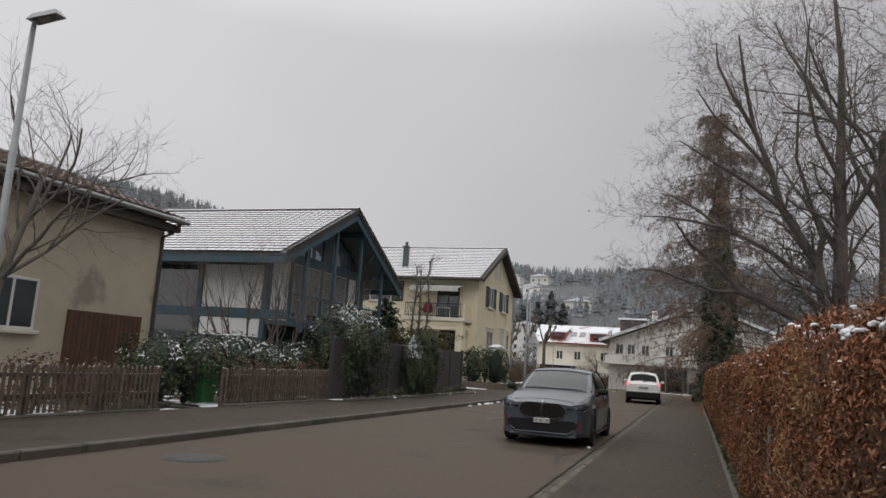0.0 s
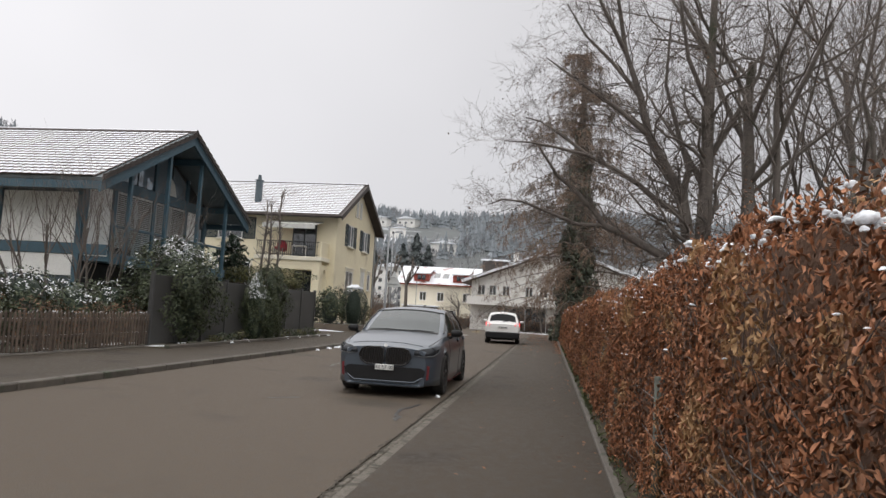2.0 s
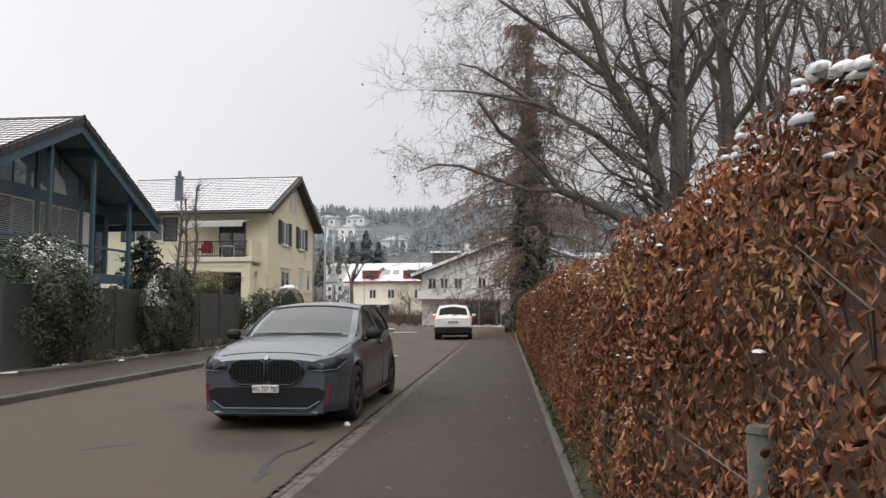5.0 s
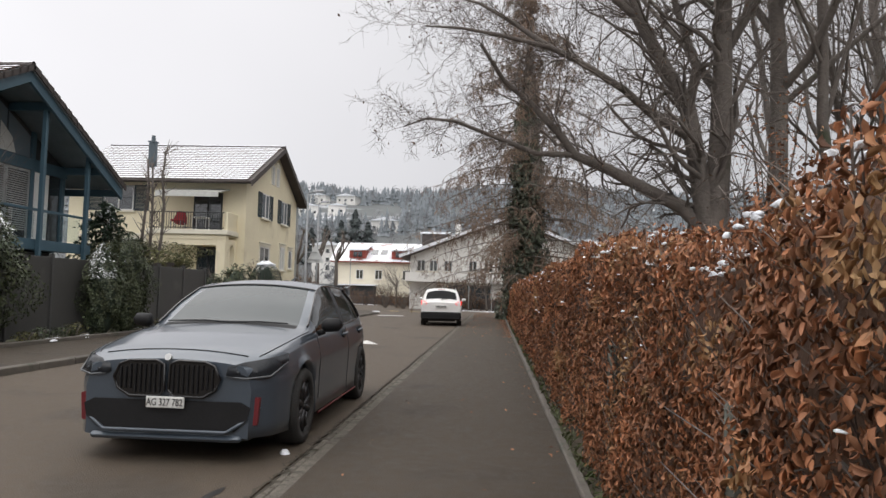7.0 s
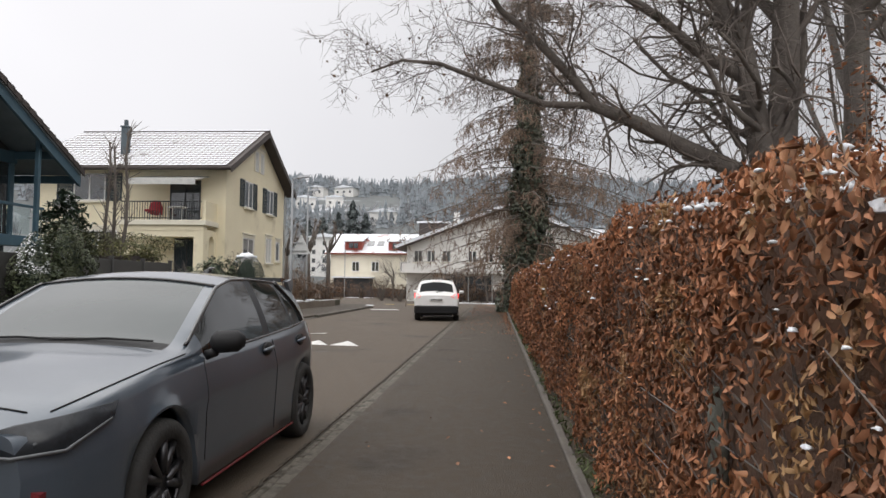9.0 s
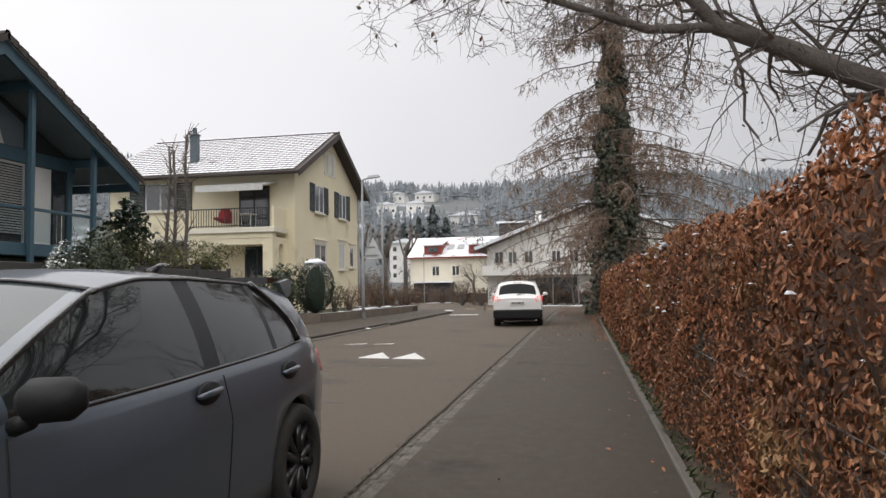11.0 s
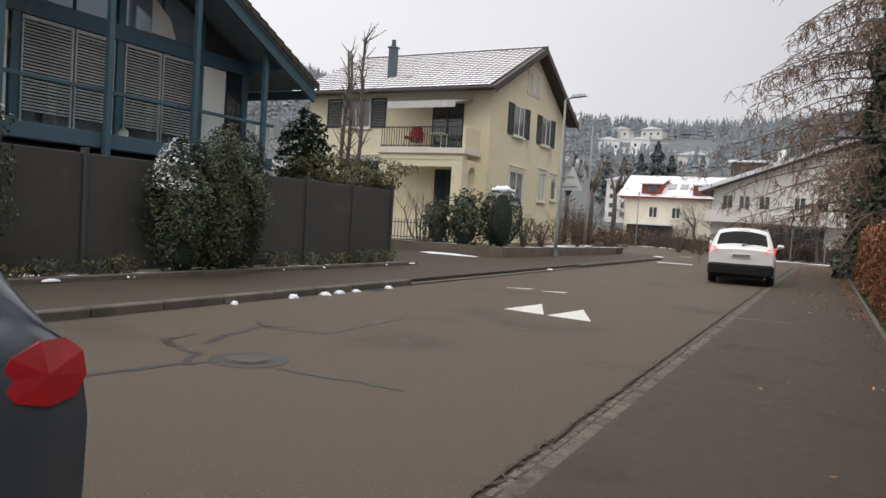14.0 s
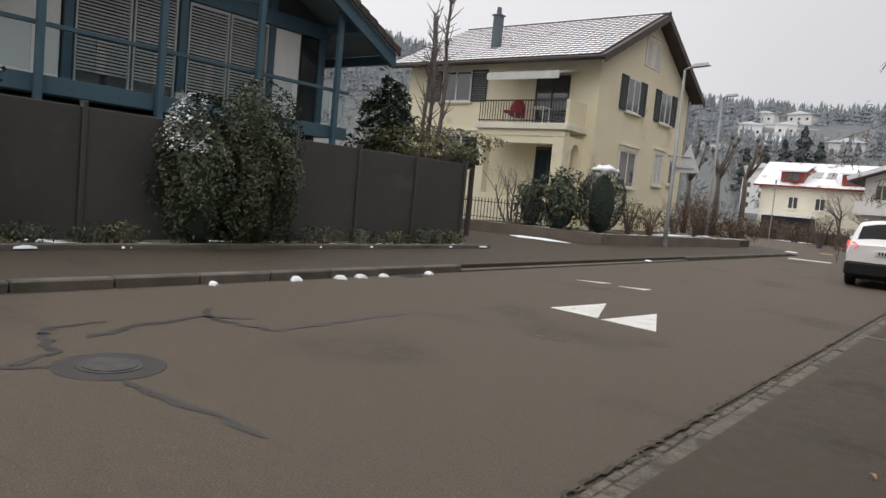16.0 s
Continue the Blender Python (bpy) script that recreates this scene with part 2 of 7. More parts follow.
# ---- materials ----
ASPHALT = pbr("asphalt", (0.114, 0.09, 0.068), (0.082, 0.065, 0.05), 9, 0.78, 0, 0.8, 75, spots=((0.066, 0.054, 0.043), 0.5, 0.57), rough2=0.6, spec=0.25, grain_amount=1.1, specks=((0.26, 0.225, 0.18), 95, 0.69))
PAVING = pbr("pavement_asphalt", (0.076, 0.06, 0.045), (0.052, 0.042, 0.032), 9, 0.78, 0, 0.8, 85, spots=((0.044, 0.035, 0.028), 0.8, 0.57), rough2=0.58, spec=0.25, grain_amount=1.0, specks=((0.2, 0.17, 0.135), 105, 0.72))
KERB = pbr("kerb_stone", (0.12, 0.105, 0.088), (0.078, 0.068, 0.058), 2.5, 0.75, 0, 0.4, 60, var=0.2, spots=((0.06, 0.065, 0.045), 3, 0.57))
GUTTER = pbr("gutter_stone", (0.15, 0.132, 0.11), (0.085, 0.074, 0.06), 9.0, 0.85, 0, 1.0, 45, var=0.12, spots=((0.055, 0.05, 0.036), 5, 0.53), grain_amount=0.9)
JOINT = pbr("mossy_joint", (0.05, 0.042, 0.032), (0.065, 0.055, 0.041), 5, 0.95, 0, 0.6, 70)
LITTER = pbr("leaf_litter_soil", (0.075, 0.05, 0.034), (0.045, 0.042, 0.024), 4, 0.95, 0, 0.9, 40, spots=((0.05, 0.065, 0.025), 1.2, 0.56))
TAR = pbr("tar_seam", (0.022, 0.02, 0.019), (0.034, 0.031, 0.029), 4, 0.45, 0, 0.3, 80)
PAINT = pbr("road_paint", (0.72, 0.72, 0.7), (0.55, 0.54, 0.51), 4, 0.6, 0, 0.3, 80, spots=((0.2, 0.18, 0.16), 9, 0.62))
YPAINT = pbr("yellow_road_paint", (0.62, 0.42, 0.08), (0.5, 0.36, 0.1), 4, 0.6, 0, 0.3, 80, spots=((0.2, 0.17, 0.13), 6, 0.55))
IRON = pbr("cast_iron", (0.1, 0.095, 0.09), (0.06, 0.057, 0.055), 8, 0.5, 0.6, 0.6, 60)
SOIL = pbr("garden_soil", (0.075, 0.06, 0.042), (0.05, 0.055, 0.028), 1.2, 0.95, 0, 0.8, 25, snow=0.9, snow_cover=0.25, snow_scale=0.9)
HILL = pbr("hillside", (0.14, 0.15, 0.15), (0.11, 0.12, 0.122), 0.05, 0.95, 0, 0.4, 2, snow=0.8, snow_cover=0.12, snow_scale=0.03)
SNOW = pbr("snow", (0.86, 0.88, 0.92), (0.8, 0.83, 0.88), 3, 0.7, 0, 0.6, 30)
YWALL = pbr("cream_render", (0.83, 0.755, 0.56), (0.77, 0.695, 0.51), 0.6, 0.9, 0, 0.25, 90, spots=((0.6, 0.53, 0.37), 0.8, 0.62))
YTRIM = pbr("pale_trim", (0.78, 0.74, 0.62), (0.7, 0.66, 0.55), 2, 0.8, 0, 0.1, 60)
GWALL = pbr("grey_beige_render", (0.58, 0.51, 0.4), (0.5, 0.44, 0.34), 0.7, 0.92, 0, 0.35, 70, spots=((0.33, 0.28, 0.22), 0.9, 0.58))
WWALL = pbr("white_render", (0.84, 0.83, 0.8), (0.78, 0.76, 0.73), 0.7, 0.9, 0, 0.2, 60, spots=((0.5, 0.48, 0.44), 0.9, 0.62))
CREAM = pbr("pale_cream_render", (0.78, 0.73, 0.6), (0.7, 0.65, 0.53), 0.7, 0.9, 0, 0.2, 60)
PANEL = pbr("white_panel", (0.8, 0.8, 0.78), (0.74, 0.74, 0.72), 1.5, 0.55, 0, 0.05, 50)
BLUE = pbr("blue_grey_paint", (0.06, 0.118, 0.156), (0.05, 0.1, 0.135), 2, 0.5, 0, 0.12, 50)
DBLUE = pbr("dark_blue_timber", (0.08, 0.104, 0.12), (0.064, 0.085, 0.1), 3, 0.6, 0, 0.2, 30)
SOFFIT = pbr("blue_grey_soffit", (0.2, 0.235, 0.255), (0.16, 0.19, 0.205), 2, 0.7, 0, 0.2, 30)
# Black iron and dark frames; on house walls it stands in for inside shade.
DARK = pbr("dark_iron_and_inside_shade", (0.045, 0.047, 0.05), (0.035, 0.037, 0.04), 2, 0.8, 0, 0.1)
ANTHRA = pbr("anthracite_panel", (0.062, 0.061, 0.059), (0.053, 0.052, 0.05), 1.2, 0.55, 0.0, 0.06, 40, var=0.06, spots=((0.085, 0.082, 0.075), 1.1, 0.6))
ANTHRA_POST = pbr("anthracite_post", (0.085, 0.085, 0.085), (0.075, 0.075, 0.075), 3, 0.45, 0.3, 0.05)
SHUTTER = pbr("grey_shutter", (0.045, 0.062, 0.07), (0.035, 0.048, 0.055), 4, 0.6, 0, 0.15)
FRAME = pbr("white_frame", (0.75, 0.74, 0.72), (0.68, 0.67, 0.65), 4, 0.45, 0, 0.05)
BROWN = pbr("brown_timber", (0.115, 0.062, 0.035), (0.085, 0.045, 0.026), 4, 0.7, 0, 0.3, 40, var=0.15)
PICKET = pbr("weathered_picket", (0.165, 0.122, 0.095), (0.09, 0.07, 0.057), 6, 0.85, 0, 0.5, 50, var=0.25, snow=0.9, snow_cover=0.6, snow_scale=6)
EAVE = pbr("dark_fascia", (0.075, 0.06, 0.055), (0.055, 0.046, 0.042), 3, 0.7, 0, 0.2)
TILE_SIDE = pbr("roof_tile", (0.14, 0.085, 0.065), (0.1, 0.066, 0.052), 5, 0.85, 0, 0.4, 40, var=0.25)
TILE_TOP = pbr("snowy_roof_tile", (0.14, 0.122, 0.115), (0.1, 0.088, 0.085), 5, 0.85, 0, 0.4, 40, var=0.2, snow=0.97, snow_cover=1.32, snow_scale=0.7)
RED_TOP = pbr("snowy_red_tile", (0.34, 0.09, 0.06), (0.26, 0.07, 0.05), 3, 0.85, 0, 0.4, 40, var=0.2, snow=1.0, snow_cover=0.98, snow_scale=0.7)
RED = pbr("red_cladding", (0.33, 0.075, 0.055), (0.25, 0.06, 0.045), 3, 0.8, 0, 0.3, 30)
METAL = pbr("galvanised_steel", (0.4, 0.41, 0.41), (0.32, 0.33, 0.33), 6, 0.45, 0.7, 0.08)
LAMPGREY = pbr("lamp_grey", (0.33, 0.34, 0.35), (0.27, 0.28, 0.29), 4, 0.5, 0.4, 0.08)
SIGNBACK = pbr("sign_back", (0.62, 0.63, 0.62), (0.54, 0.55, 0.54), 3, 0.5, 0.3, 0.05)
BARK = pbr("bark", (0.165, 0.142, 0.126), (0.115, 0.1, 0.09), 3, 0.95, 0, 0.9, 22, spots=((0.07, 0.075, 0.05), 1.6, 0.6))
TWIG = pbr("twig", (0.17, 0.142, 0.124), (0.125, 0.106, 0.095), 2, 0.9, 0, 0.0)
LARCH = pbr("larch_twig", (0.24, 0.165, 0.12), (0.165, 0.122, 0.095), 0.5, 0.9, 0, 0.0, var=0.35, island=True)
IVY = pbr("ivy_leaf", (0.06, 0.078, 0.05), (0.09, 0.092, 0.06), 1.5, 0.5, 0, 0.0, var=0.5, island=True)
DRYLEAF = pbr("dry_beech_leaf", (0.345, 0.15, 0.072), (0.215, 0.1, 0.055), 1.3, 0.6, 0, 0.1, 60, var=0.8, island=True, spots=((0.43, 0.265, 0.13), 1.9, 0.57), spec=0.35)
HEDGE_IN = pbr("hedge_core_shade", (0.14, 0.075, 0.046), (0.09, 0.055, 0.038), 5, 1.0, 0, 0.8, 30)
EVERGREEN = pbr("evergreen_leaf", (0.042, 0.06, 0.03), (0.075, 0.085, 0.04), 2.0, 0.6, 0, 0.0, var=0.5, island=True)
OLIVE = pbr("yellowing_leaf", (0.13, 0.12, 0.04), (0.07, 0.075, 0.028), 2.0, 0.6, 0, 0.0, var=0.5, island=True)
BROWNLEAF = pbr("brown_shrub_leaf", (0.17, 0.09, 0.045), (0.1, 0.06, 0.035), 2.0, 0.7, 0, 0.0, var=0.5, island=True)
# Both far woods are lightened and blued: distance haze painted into the colour.
FARGREEN = pbr("haze_toned_conifer", (0.235, 0.262, 0.285), (0.28, 0.305, 0.325), 0.02, 0.95, 0, 0.0, var=0.16, island=True, snow=0.15, snow_cover=0.5, snow_scale=0.3)
FARBARE = pbr("haze_toned_bare_wood", (0.25, 0.255, 0.265), (0.21, 0.21, 0.22), 0.05, 0.95, 0, 0.0, var=0.35, island=True)
PANE = glass("window_pane", (0.03, 0.038, 0.044), 0.03, 1.0)
# Bluish half-metal tint paints extra sky reflection into the gable panes.
SKY_SHEEN_PANE = pbr("sky_sheen_pane", (0.3, 0.36, 0.42), (0.26, 0.32, 0.37), 0.8, 0.05, 0.45, 0.0, spec=0.8, grain_amount=0.0)
CURTAIN = pbr("pale_curtain", (0.6, 0.6, 0.57), (0.5, 0.5, 0.48), 5, 0.8, 0, 0.1)
BLIND = pbr("aluminium_blind", (0.47, 0.48, 0.475), (0.38, 0.39, 0.39), 3, 0.5, 0.3, 0.05)
RAILGLASS = clear_glass("rail_glass", (0.78, 0.86, 0.87))
GREENBIN = pbr("green_plastic", (0.03, 0.13, 0.045), (0.025, 0.1, 0.036), 4, 0.5, 0, 0.1)
GREY_PLASTIC = pbr("grey_plastic", (0.2, 0.2, 0.2), (0.16, 0.16, 0.16), 4, 0.5, 0, 0.1)
RED_CLOTH = pbr("red_cloth", (0.35, 0.02, 0.03), (0.25, 0.015, 0.025), 6, 0.8, 0, 0.2)
WALLSTONE = pbr("low_wcloudconcrete", (0.2, 0.165, 0.13), (0.14, 0.115, 0.095), 1.5, 0.9, 0, 0.5, 40, snow=1.0, snow_cover=0.6, snow_scale=1.5)


# ---- ground: one sheet from the garden to the horizon, rising to wooded hills ----
def hill_height(x, y):
    r = math.hypot(x, y)
    th = math.degrees(math.atan2(x, y))
    a = max(0.0, min(1.0, (r - 105) / 190.0))
    a = a * a * (3 - 2 * a)
    h = 34 + 9 * math.exp(-((th + 45) / 25) ** 2) + 13 * math.exp(-((th + 47) / 14) ** 2) + 4 * math.exp(-((th - 3) / 14) ** 2)
    back = max(0.0, min(1.0, (abs(th) - 75) / 40))
    return a * h * (1 - 0.8 * back) + 3.0 * a * noise.noise(Vector((x * 0.02, y * 0.02, 0))) - 0.06


gm = MB()
RINGS = [0, 12, 25, 40, 60, 80, 95, 105, 120, 135, 150, 170, 190, 210, 230, 250, 275, 300, 340, 400, 600, 1200, 3500]
NA = 120
gm.v.append((0, 0, -0.06))
for r in RINGS[1:]:
    for k in range(NA):
        a = 2 * math.pi * k / NA
        x, y = r * math.sin(a), r * math.cos(a)
        gm.v.append((x, y, hill_height(x, y)))
for k in range(NA):
    gm.f.append((0, 1 + (k + 1) % NA, 1 + k)); gm.m.append(0)
for i in range(len(RINGS) - 2):
    for k in range(NA):
        p, q = 1 + i * NA + k, 1 + i * NA + (k + 1) % NA
        gm.f.append((p, q, q + NA, p + NA)); gm.m.append(1 if RINGS[i + 1] >= 95 else 0)
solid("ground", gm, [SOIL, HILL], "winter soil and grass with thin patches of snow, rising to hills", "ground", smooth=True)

# road: a street with a junction at its end
LK = -5.82           # left kerb face
road = MB()
road.box(LK, -30, -0.25, -0.1, 60, 0.0)
road.box(-40, 60, -0.25, 2.2, 74, 0.0)
road.prism([(-16, 74), (2.2, 74), (2.2, 75), (-16, 92), (-24, 92), (-40, 74)], "z", -0.25, 0.0)
road.prism([(LK, 55), (LK, 60), (-11, 60), (-8.2, 58.8), (-6.6, 57)], "z", -0.25, -0.002)
solid("road", road, ASPHALT, "worn brown-grey asphalt street, damp, with tar seams", "road")
pav = MB()
pav.box(0.118, -30, -0.25, 2.15, 62, 0.022)
solid("pavement_right", pav, PAVING, "damp dark asphalt pavement beside the beech hedge", "pavement")
pav = MB()
pav.prism([(LK - 0.16, -30), (LK - 0.16, 54.5), (-6.5, 56.5), (-7.4, 58.3), (-9.5, 59.6), (-16, 59.6), (-16, 54), (-8.0, 54), (-8.95, 42), (-12.5, 40.6), (-16, 40.2), (-16, 34.4), (-8.9, 34.2), (-8.9, -30)], "z", -0.25, 0.1)
solid("pavement_left", pav, PAVING, "damp dark asphalt pavement with a driveway apron", "pavement")
bed = MB()
bed.box(2.232, -30, -0.2, 3.7, 62, 0.035)
solid("hedge_bed", bed, LITTER, "mossy soil and leaf litter under the hedge", "border")
edge = MB()
edge.box(2.15, -30, -0.2, 2.23, 62, 0.07, 0.015)
solid("edging", edge, KERB, "thin mossy concrete edging along the hedge", "edging")


# ---- houses ----
def window(parent, plane, at, y0, y1, z0, z1, face=1, shutters=False, bars=1, surround=None, sill=True, pane=None, frame_mat=None):
    """A window on a wall: plane 'x' (facing +x or -x) or 'y'. at: the wall's face; y0..y1 run along the wall."""
    w = MB()
    fw = 0.07

    def bx(mb, a0, a1, zz0, zz1, d0, d1, b=0.0):
        lo, hi = at + face * d0, at + face * d1
        if plane == "x":
            mb.box(lo, a0, zz0, hi, a1, zz1, b)
        else:
            mb.box(a0, lo, zz0, a1, hi, zz1, b)
    root = MB()
    bx(root, y0, y1, z0, z0 + fw, -0.02, 0.03, 0.01)
    bx(root, y0, y1, z1 - fw, z1, -0.02, 0.03, 0.01)
    bx(root, y0, y0 + fw, z0 + fw, z1 - fw, -0.02, 0.03, 0.01)
    bx(root, y1 - fw, y1, z0 + fw, z1 - fw, -0.02, 0.03, 0.01)
    for i in range(bars):
        c = y0 + (y1 - y0) * (i + 1) / (bars + 1)
        bx(root, c - 0.035, c + 0.035, z0 + fw, z1 - fw, -0.02, 0.035, 0.01)
    win = part("window", root, frame_mat or FRAME, parent)
    p = MB()
    bx(p, y0 + fw, y1 - fw, z0 + fw, z1 - fw, -0.015, 0.006)
    part("pane", p, pane or PANE, win)
    if sill:
        s = MB()
        bx(s, y0 - 0.1, y1 + 0.1, z0 - 0.1, z0 - 0.005, 0.0, 0.14, 0.015)
        part("sill", s, YTRIM, win)
    if surround:
        s = MB()
        bx(s, y0 - 0.12, y0 - 0.002, z0, z1 + 0.18, 0.0, 0.05)
        bx(s, y1 + 0.002, y1 + 0.12, z0, z1 + 0.18, 0.0, 0.05)
        bx(s, y0 - 0.002, y1 + 0.002, z1 + 0.002, z1 + 0.18, 0.0, 0.05)
        bx(s, y0 - 0.18, y1 + 0.18, z1 + 0.181, z1 + 0.25, 0.0, 0.1, 0.01)
        part("surround", s, surround, win)
    if shutters:
        sw = (y1 - y0) * 0.5
        for a in (y0 - sw - 0.02, y1 + 0.02):
            s = MB()
            bx(s, a, a + 0.06, z0, z1, 0.0, 0.05)
            bx(s, a + sw - 0.06, a + sw, z0, z1, 0.0, 0.05)
            bx(s, a + 0.06, a + sw - 0.06, z0, z0 + 0.08, 0.0, 0.05)
            bx(s, a + 0.06, a + sw - 0.06, z1 - 0.08, z1, 0.0, 0.05)
            sh = part("shutter", s, SHUTTER, parent, "grey louvred shutter")
            k = z0 + 0.1
            while k < z1 - 0.12:
                s = MB()
                bx(s, a + 0.06, a + sw - 0.06, k, k + 0.05, 0.008, 0.04)
                part("slat", s, SHUTTER, sh)
                k += 0.075
    return win


def gable_wall(mb, plane, at, t, y0, y1, z0, ze, zr, yr=None):
    yr = (y0 + y1) / 2 if yr is None else yr
    mb.prism([(y0, z0), (y1, z0), (y1, ze), (yr, zr), (y0, ze)], plane, at, at - t)


def roof_slope(mb, axis_pts, th=0.18):
    """A slab from four corners (eave a, eave b, ridge b, ridge a)."""
    a, b, c, d = [Vector(p) for p in axis_pts]
    nrm = (b - a).cross(d - a).normalized()
    if nrm.z < 0:
        nrm = -nrm
    vs = [tuple(p) for p in (a, b, c, d)] + [tuple(p - nrm * th) for p in (a, b, c, d)]
    mb.add(vs, [(0, 1, 2, 3), (7, 6, 5, 4), (0, 4, 5, 1), (1, 5, 6, 2), (2, 6, 7, 3), (3, 7, 4, 0)])


TILED = []           # slopes to be tiled at the end of the file


# yellow house: its gable faces the street
YX, YL, YR, YB = -12.0, 46.4, 56.2, -22.0
ycx = 51.3
yh = thing("yellow_house", (YX - 5, 51, 0), "cream rendered two-storey house with a snowy tiled roof and a balcony", "house")
w = MB()
gable_wall(w, "x", YX, 0.35, YL, YR, 0, 7.2, 9.85, ycx)
part("wall", w, YWALL, yh)
w = MB()
w.box(YB, YL, 0, YX - 0.35, YL + 0.35, 7.3)
part("wall", w, YWALL, yh)
w = MB()
w.box(YB, YR - 0.35, 0, YX - 0.35, YR, 7.3)
gable_wall(w, "x", YB, -0.35, YL + 0.35, YR - 0.35, 0, 7.3, 9.8, ycx)
part("wall", w, YWALL, yh)
YRZ, YEZ = 10.05, 7.12
rf = MB()
roof_slope(rf, [(YB - 0.5, 45.5, YEZ), (YX + 0.55, 45.5, YEZ), (YX + 0.55, ycx, YRZ), (YB - 0.5, ycx, YRZ)])
roof_slope(rf, [(YB - 0.5, 56.95, YEZ), (YX + 0.55, 56.95, YEZ), (YX + 0.55, ycx, YRZ), (YB - 0.5, ycx, YRZ)])
yroof = part("roof", rf, EAVE, yh, "snow-dusted clay tile roof with dark fascia")
TILED.append((yroof, (YB - 0.5, 45.42, YEZ + 0.0), (YX + 0.58, 45.42, YEZ), (YX + 0.58, ycx, YRZ + 0.02), (YB - 0.5, ycx, YRZ + 0.02), 150, True))
TILED.append((yroof, (YB - 0.5, 57.03, YEZ), (YX + 0.58, 57.03, YEZ), (YX + 0.58, ycx, YRZ + 0.02), (YB - 0.5, ycx, YRZ + 0.02), 0, True))
fb = MB()
for ye in (45.5, 56.95):
    fb.add([(YX + 0.56, ye, YEZ - 0.3), (YX + 0.56, ye, YEZ + 0.02), (YX + 0.56, ycx, YRZ + 0.02), (YX + 0.56, ycx, YRZ - 0.3),
            (YX + 0.6, ye, YEZ - 0.3), (YX + 0.6, ye, YEZ + 0.02), (YX + 0.6, ycx, YRZ + 0.02), (YX + 0.6, ycx, YRZ - 0.3)],
           [(0, 1, 2, 3), (4, 7, 6, 5), (0, 4, 5, 1), (1, 5, 6, 2), (3, 2, 6, 7), (0, 3, 7, 4)])
part("bargeboard", fb, EAVE, yh, "dark brown bargeboard")
gt = MB()
gt.tube([(YB - 0.5, 45.38, YEZ - 0.08), (YX + 0.6, 45.38, YEZ - 0.08)], [0.075, 0.075], 8)
part("gutter", gt, EAVE, yh)
gt = MB()
gt.tube([(YX + 0.06, 56.3, 7.0), (YX + 0.06, 56.3, 0.2)], [0.05, 0.05], 8)
part("downpipe", gt, METAL, yh)
for ya, yb2 in ((49.0, 50.3), (52.7, 54.0)):
    window(yh, "x", YX, ya, yb2, 5.5, 6.95, 1, True)
for ya in (50.55, 51.45):
    window(yh, "x", YX, ya, ya + 0.6, 7.7, 8.85, 1, False, 0, YTRIM, False, CURTAIN)
window(yh, "x", YX, 48.9, 50.6, 2.3, 3.85, 1, False, 1, YTRIM)
window(yh, "x", YX, 52.7, 53.7, 2.6, 4.05, 1, False, 1, YTRIM, True, CURTAIN)
window(yh, "x", YX, 54.6, 55.35, 2.75, 3.95, 1, False, 0, YTRIM)
# the side towards the garden
window(yh, "y", YL, -20.0, -18.3, 5.5, 6.9, -1, True)
window(yh, "y", YL, -19.6, -17.6, 2.4, 4.0, -1, False, 1, YTRIM)
# porch with balcony above it
PX0, PX1, PY = -16.6, -12.45, 44.85
w = MB()
for a, b2 in ((PX0, PX0 + 0.45), (PX1 - 0.5, PX1)):
    w.box(a, PY, 0, b2, PY + 0.4, 3.9, 0.02)
w.box(PX0 + 0.45, PY + 0.03, 0, PX1 - 0.5, PY + 0.28, 1.5)
w.box(PX0, PY - 0.01, 3.9, PX1, PY + 0.4, 4.15)
w.box(PX0 + 0.45, PY + 0.02, 3.6, PX1 - 0.5, PY + 0.3, 3.9)
part("porch", w, YWALL, yh, "cream rendered porch with an open front")
w = MB()
ay0, ay1, az = 45.5, 46.15, 3.3
w.box(PX1 - 0.3, PY + 0.4, 0, PX1, ay0, 3.95)
w.box(PX1 - 0.3, ay1, 0, PX1, YL, 3.95)
arc = [(ay0 + (ay1 - ay0) * (0.5 - 0.5 * math.cos(math.pi * k / 10)), az + 0.38 * math.sin(math.pi * k / 10)) for k in range(11)]
w.prism([(ay0, 3.95)] + arc + [(ay1, 3.95)], "x", PX1 - 0.3, PX1)
part("porch_side", w, YWALL, yh, "rendered side wall with a round arch")
w = MB()
w.box(PX0 - 0.1, PY - 0.12, 4.15, PX1 + 0.12, YL, 4.4, 0.02)
part("balcony_slab", w, YTRIM, yh, "concrete balcony slab")
w = MB()
w.box(PX1 - 0.12, PY + 0.1, 4.4, PX1 + 0.02, YL, 5.35, 0.02)
part("parapet", w, YWALL, yh, "rendered balcony parapet")
w = MB()
w.box(PX0 - 0.02, PY, 5.28, PX1 - 0.13, PY + 0.05, 5.33, 0.01)
w.box(PX0 - 0.02, PY, 4.48, PX1 - 0.13, PY + 0.04, 4.52)
k = PX0
while k < PX1 - 0.15:
    w.box(k, PY + 0.01, 4.4, k + 0.025, PY + 0.035, 5.28)
    k += 0.13
part("railing", w, DARK, yh, "thin black iron balcony railing")
for a, b2, c1, c2 in ((-14.9, -13.3, 4.42, 6.55),):
    window(yh, "y", YL, a, b2, c1, c2, -1, False, 1, None, False, None, DARK)
window(yh, "y", YL, -14.6, -13.3, 1.5, 3.6, -1, False, 1, None, False, None, DARK)
w = MB()
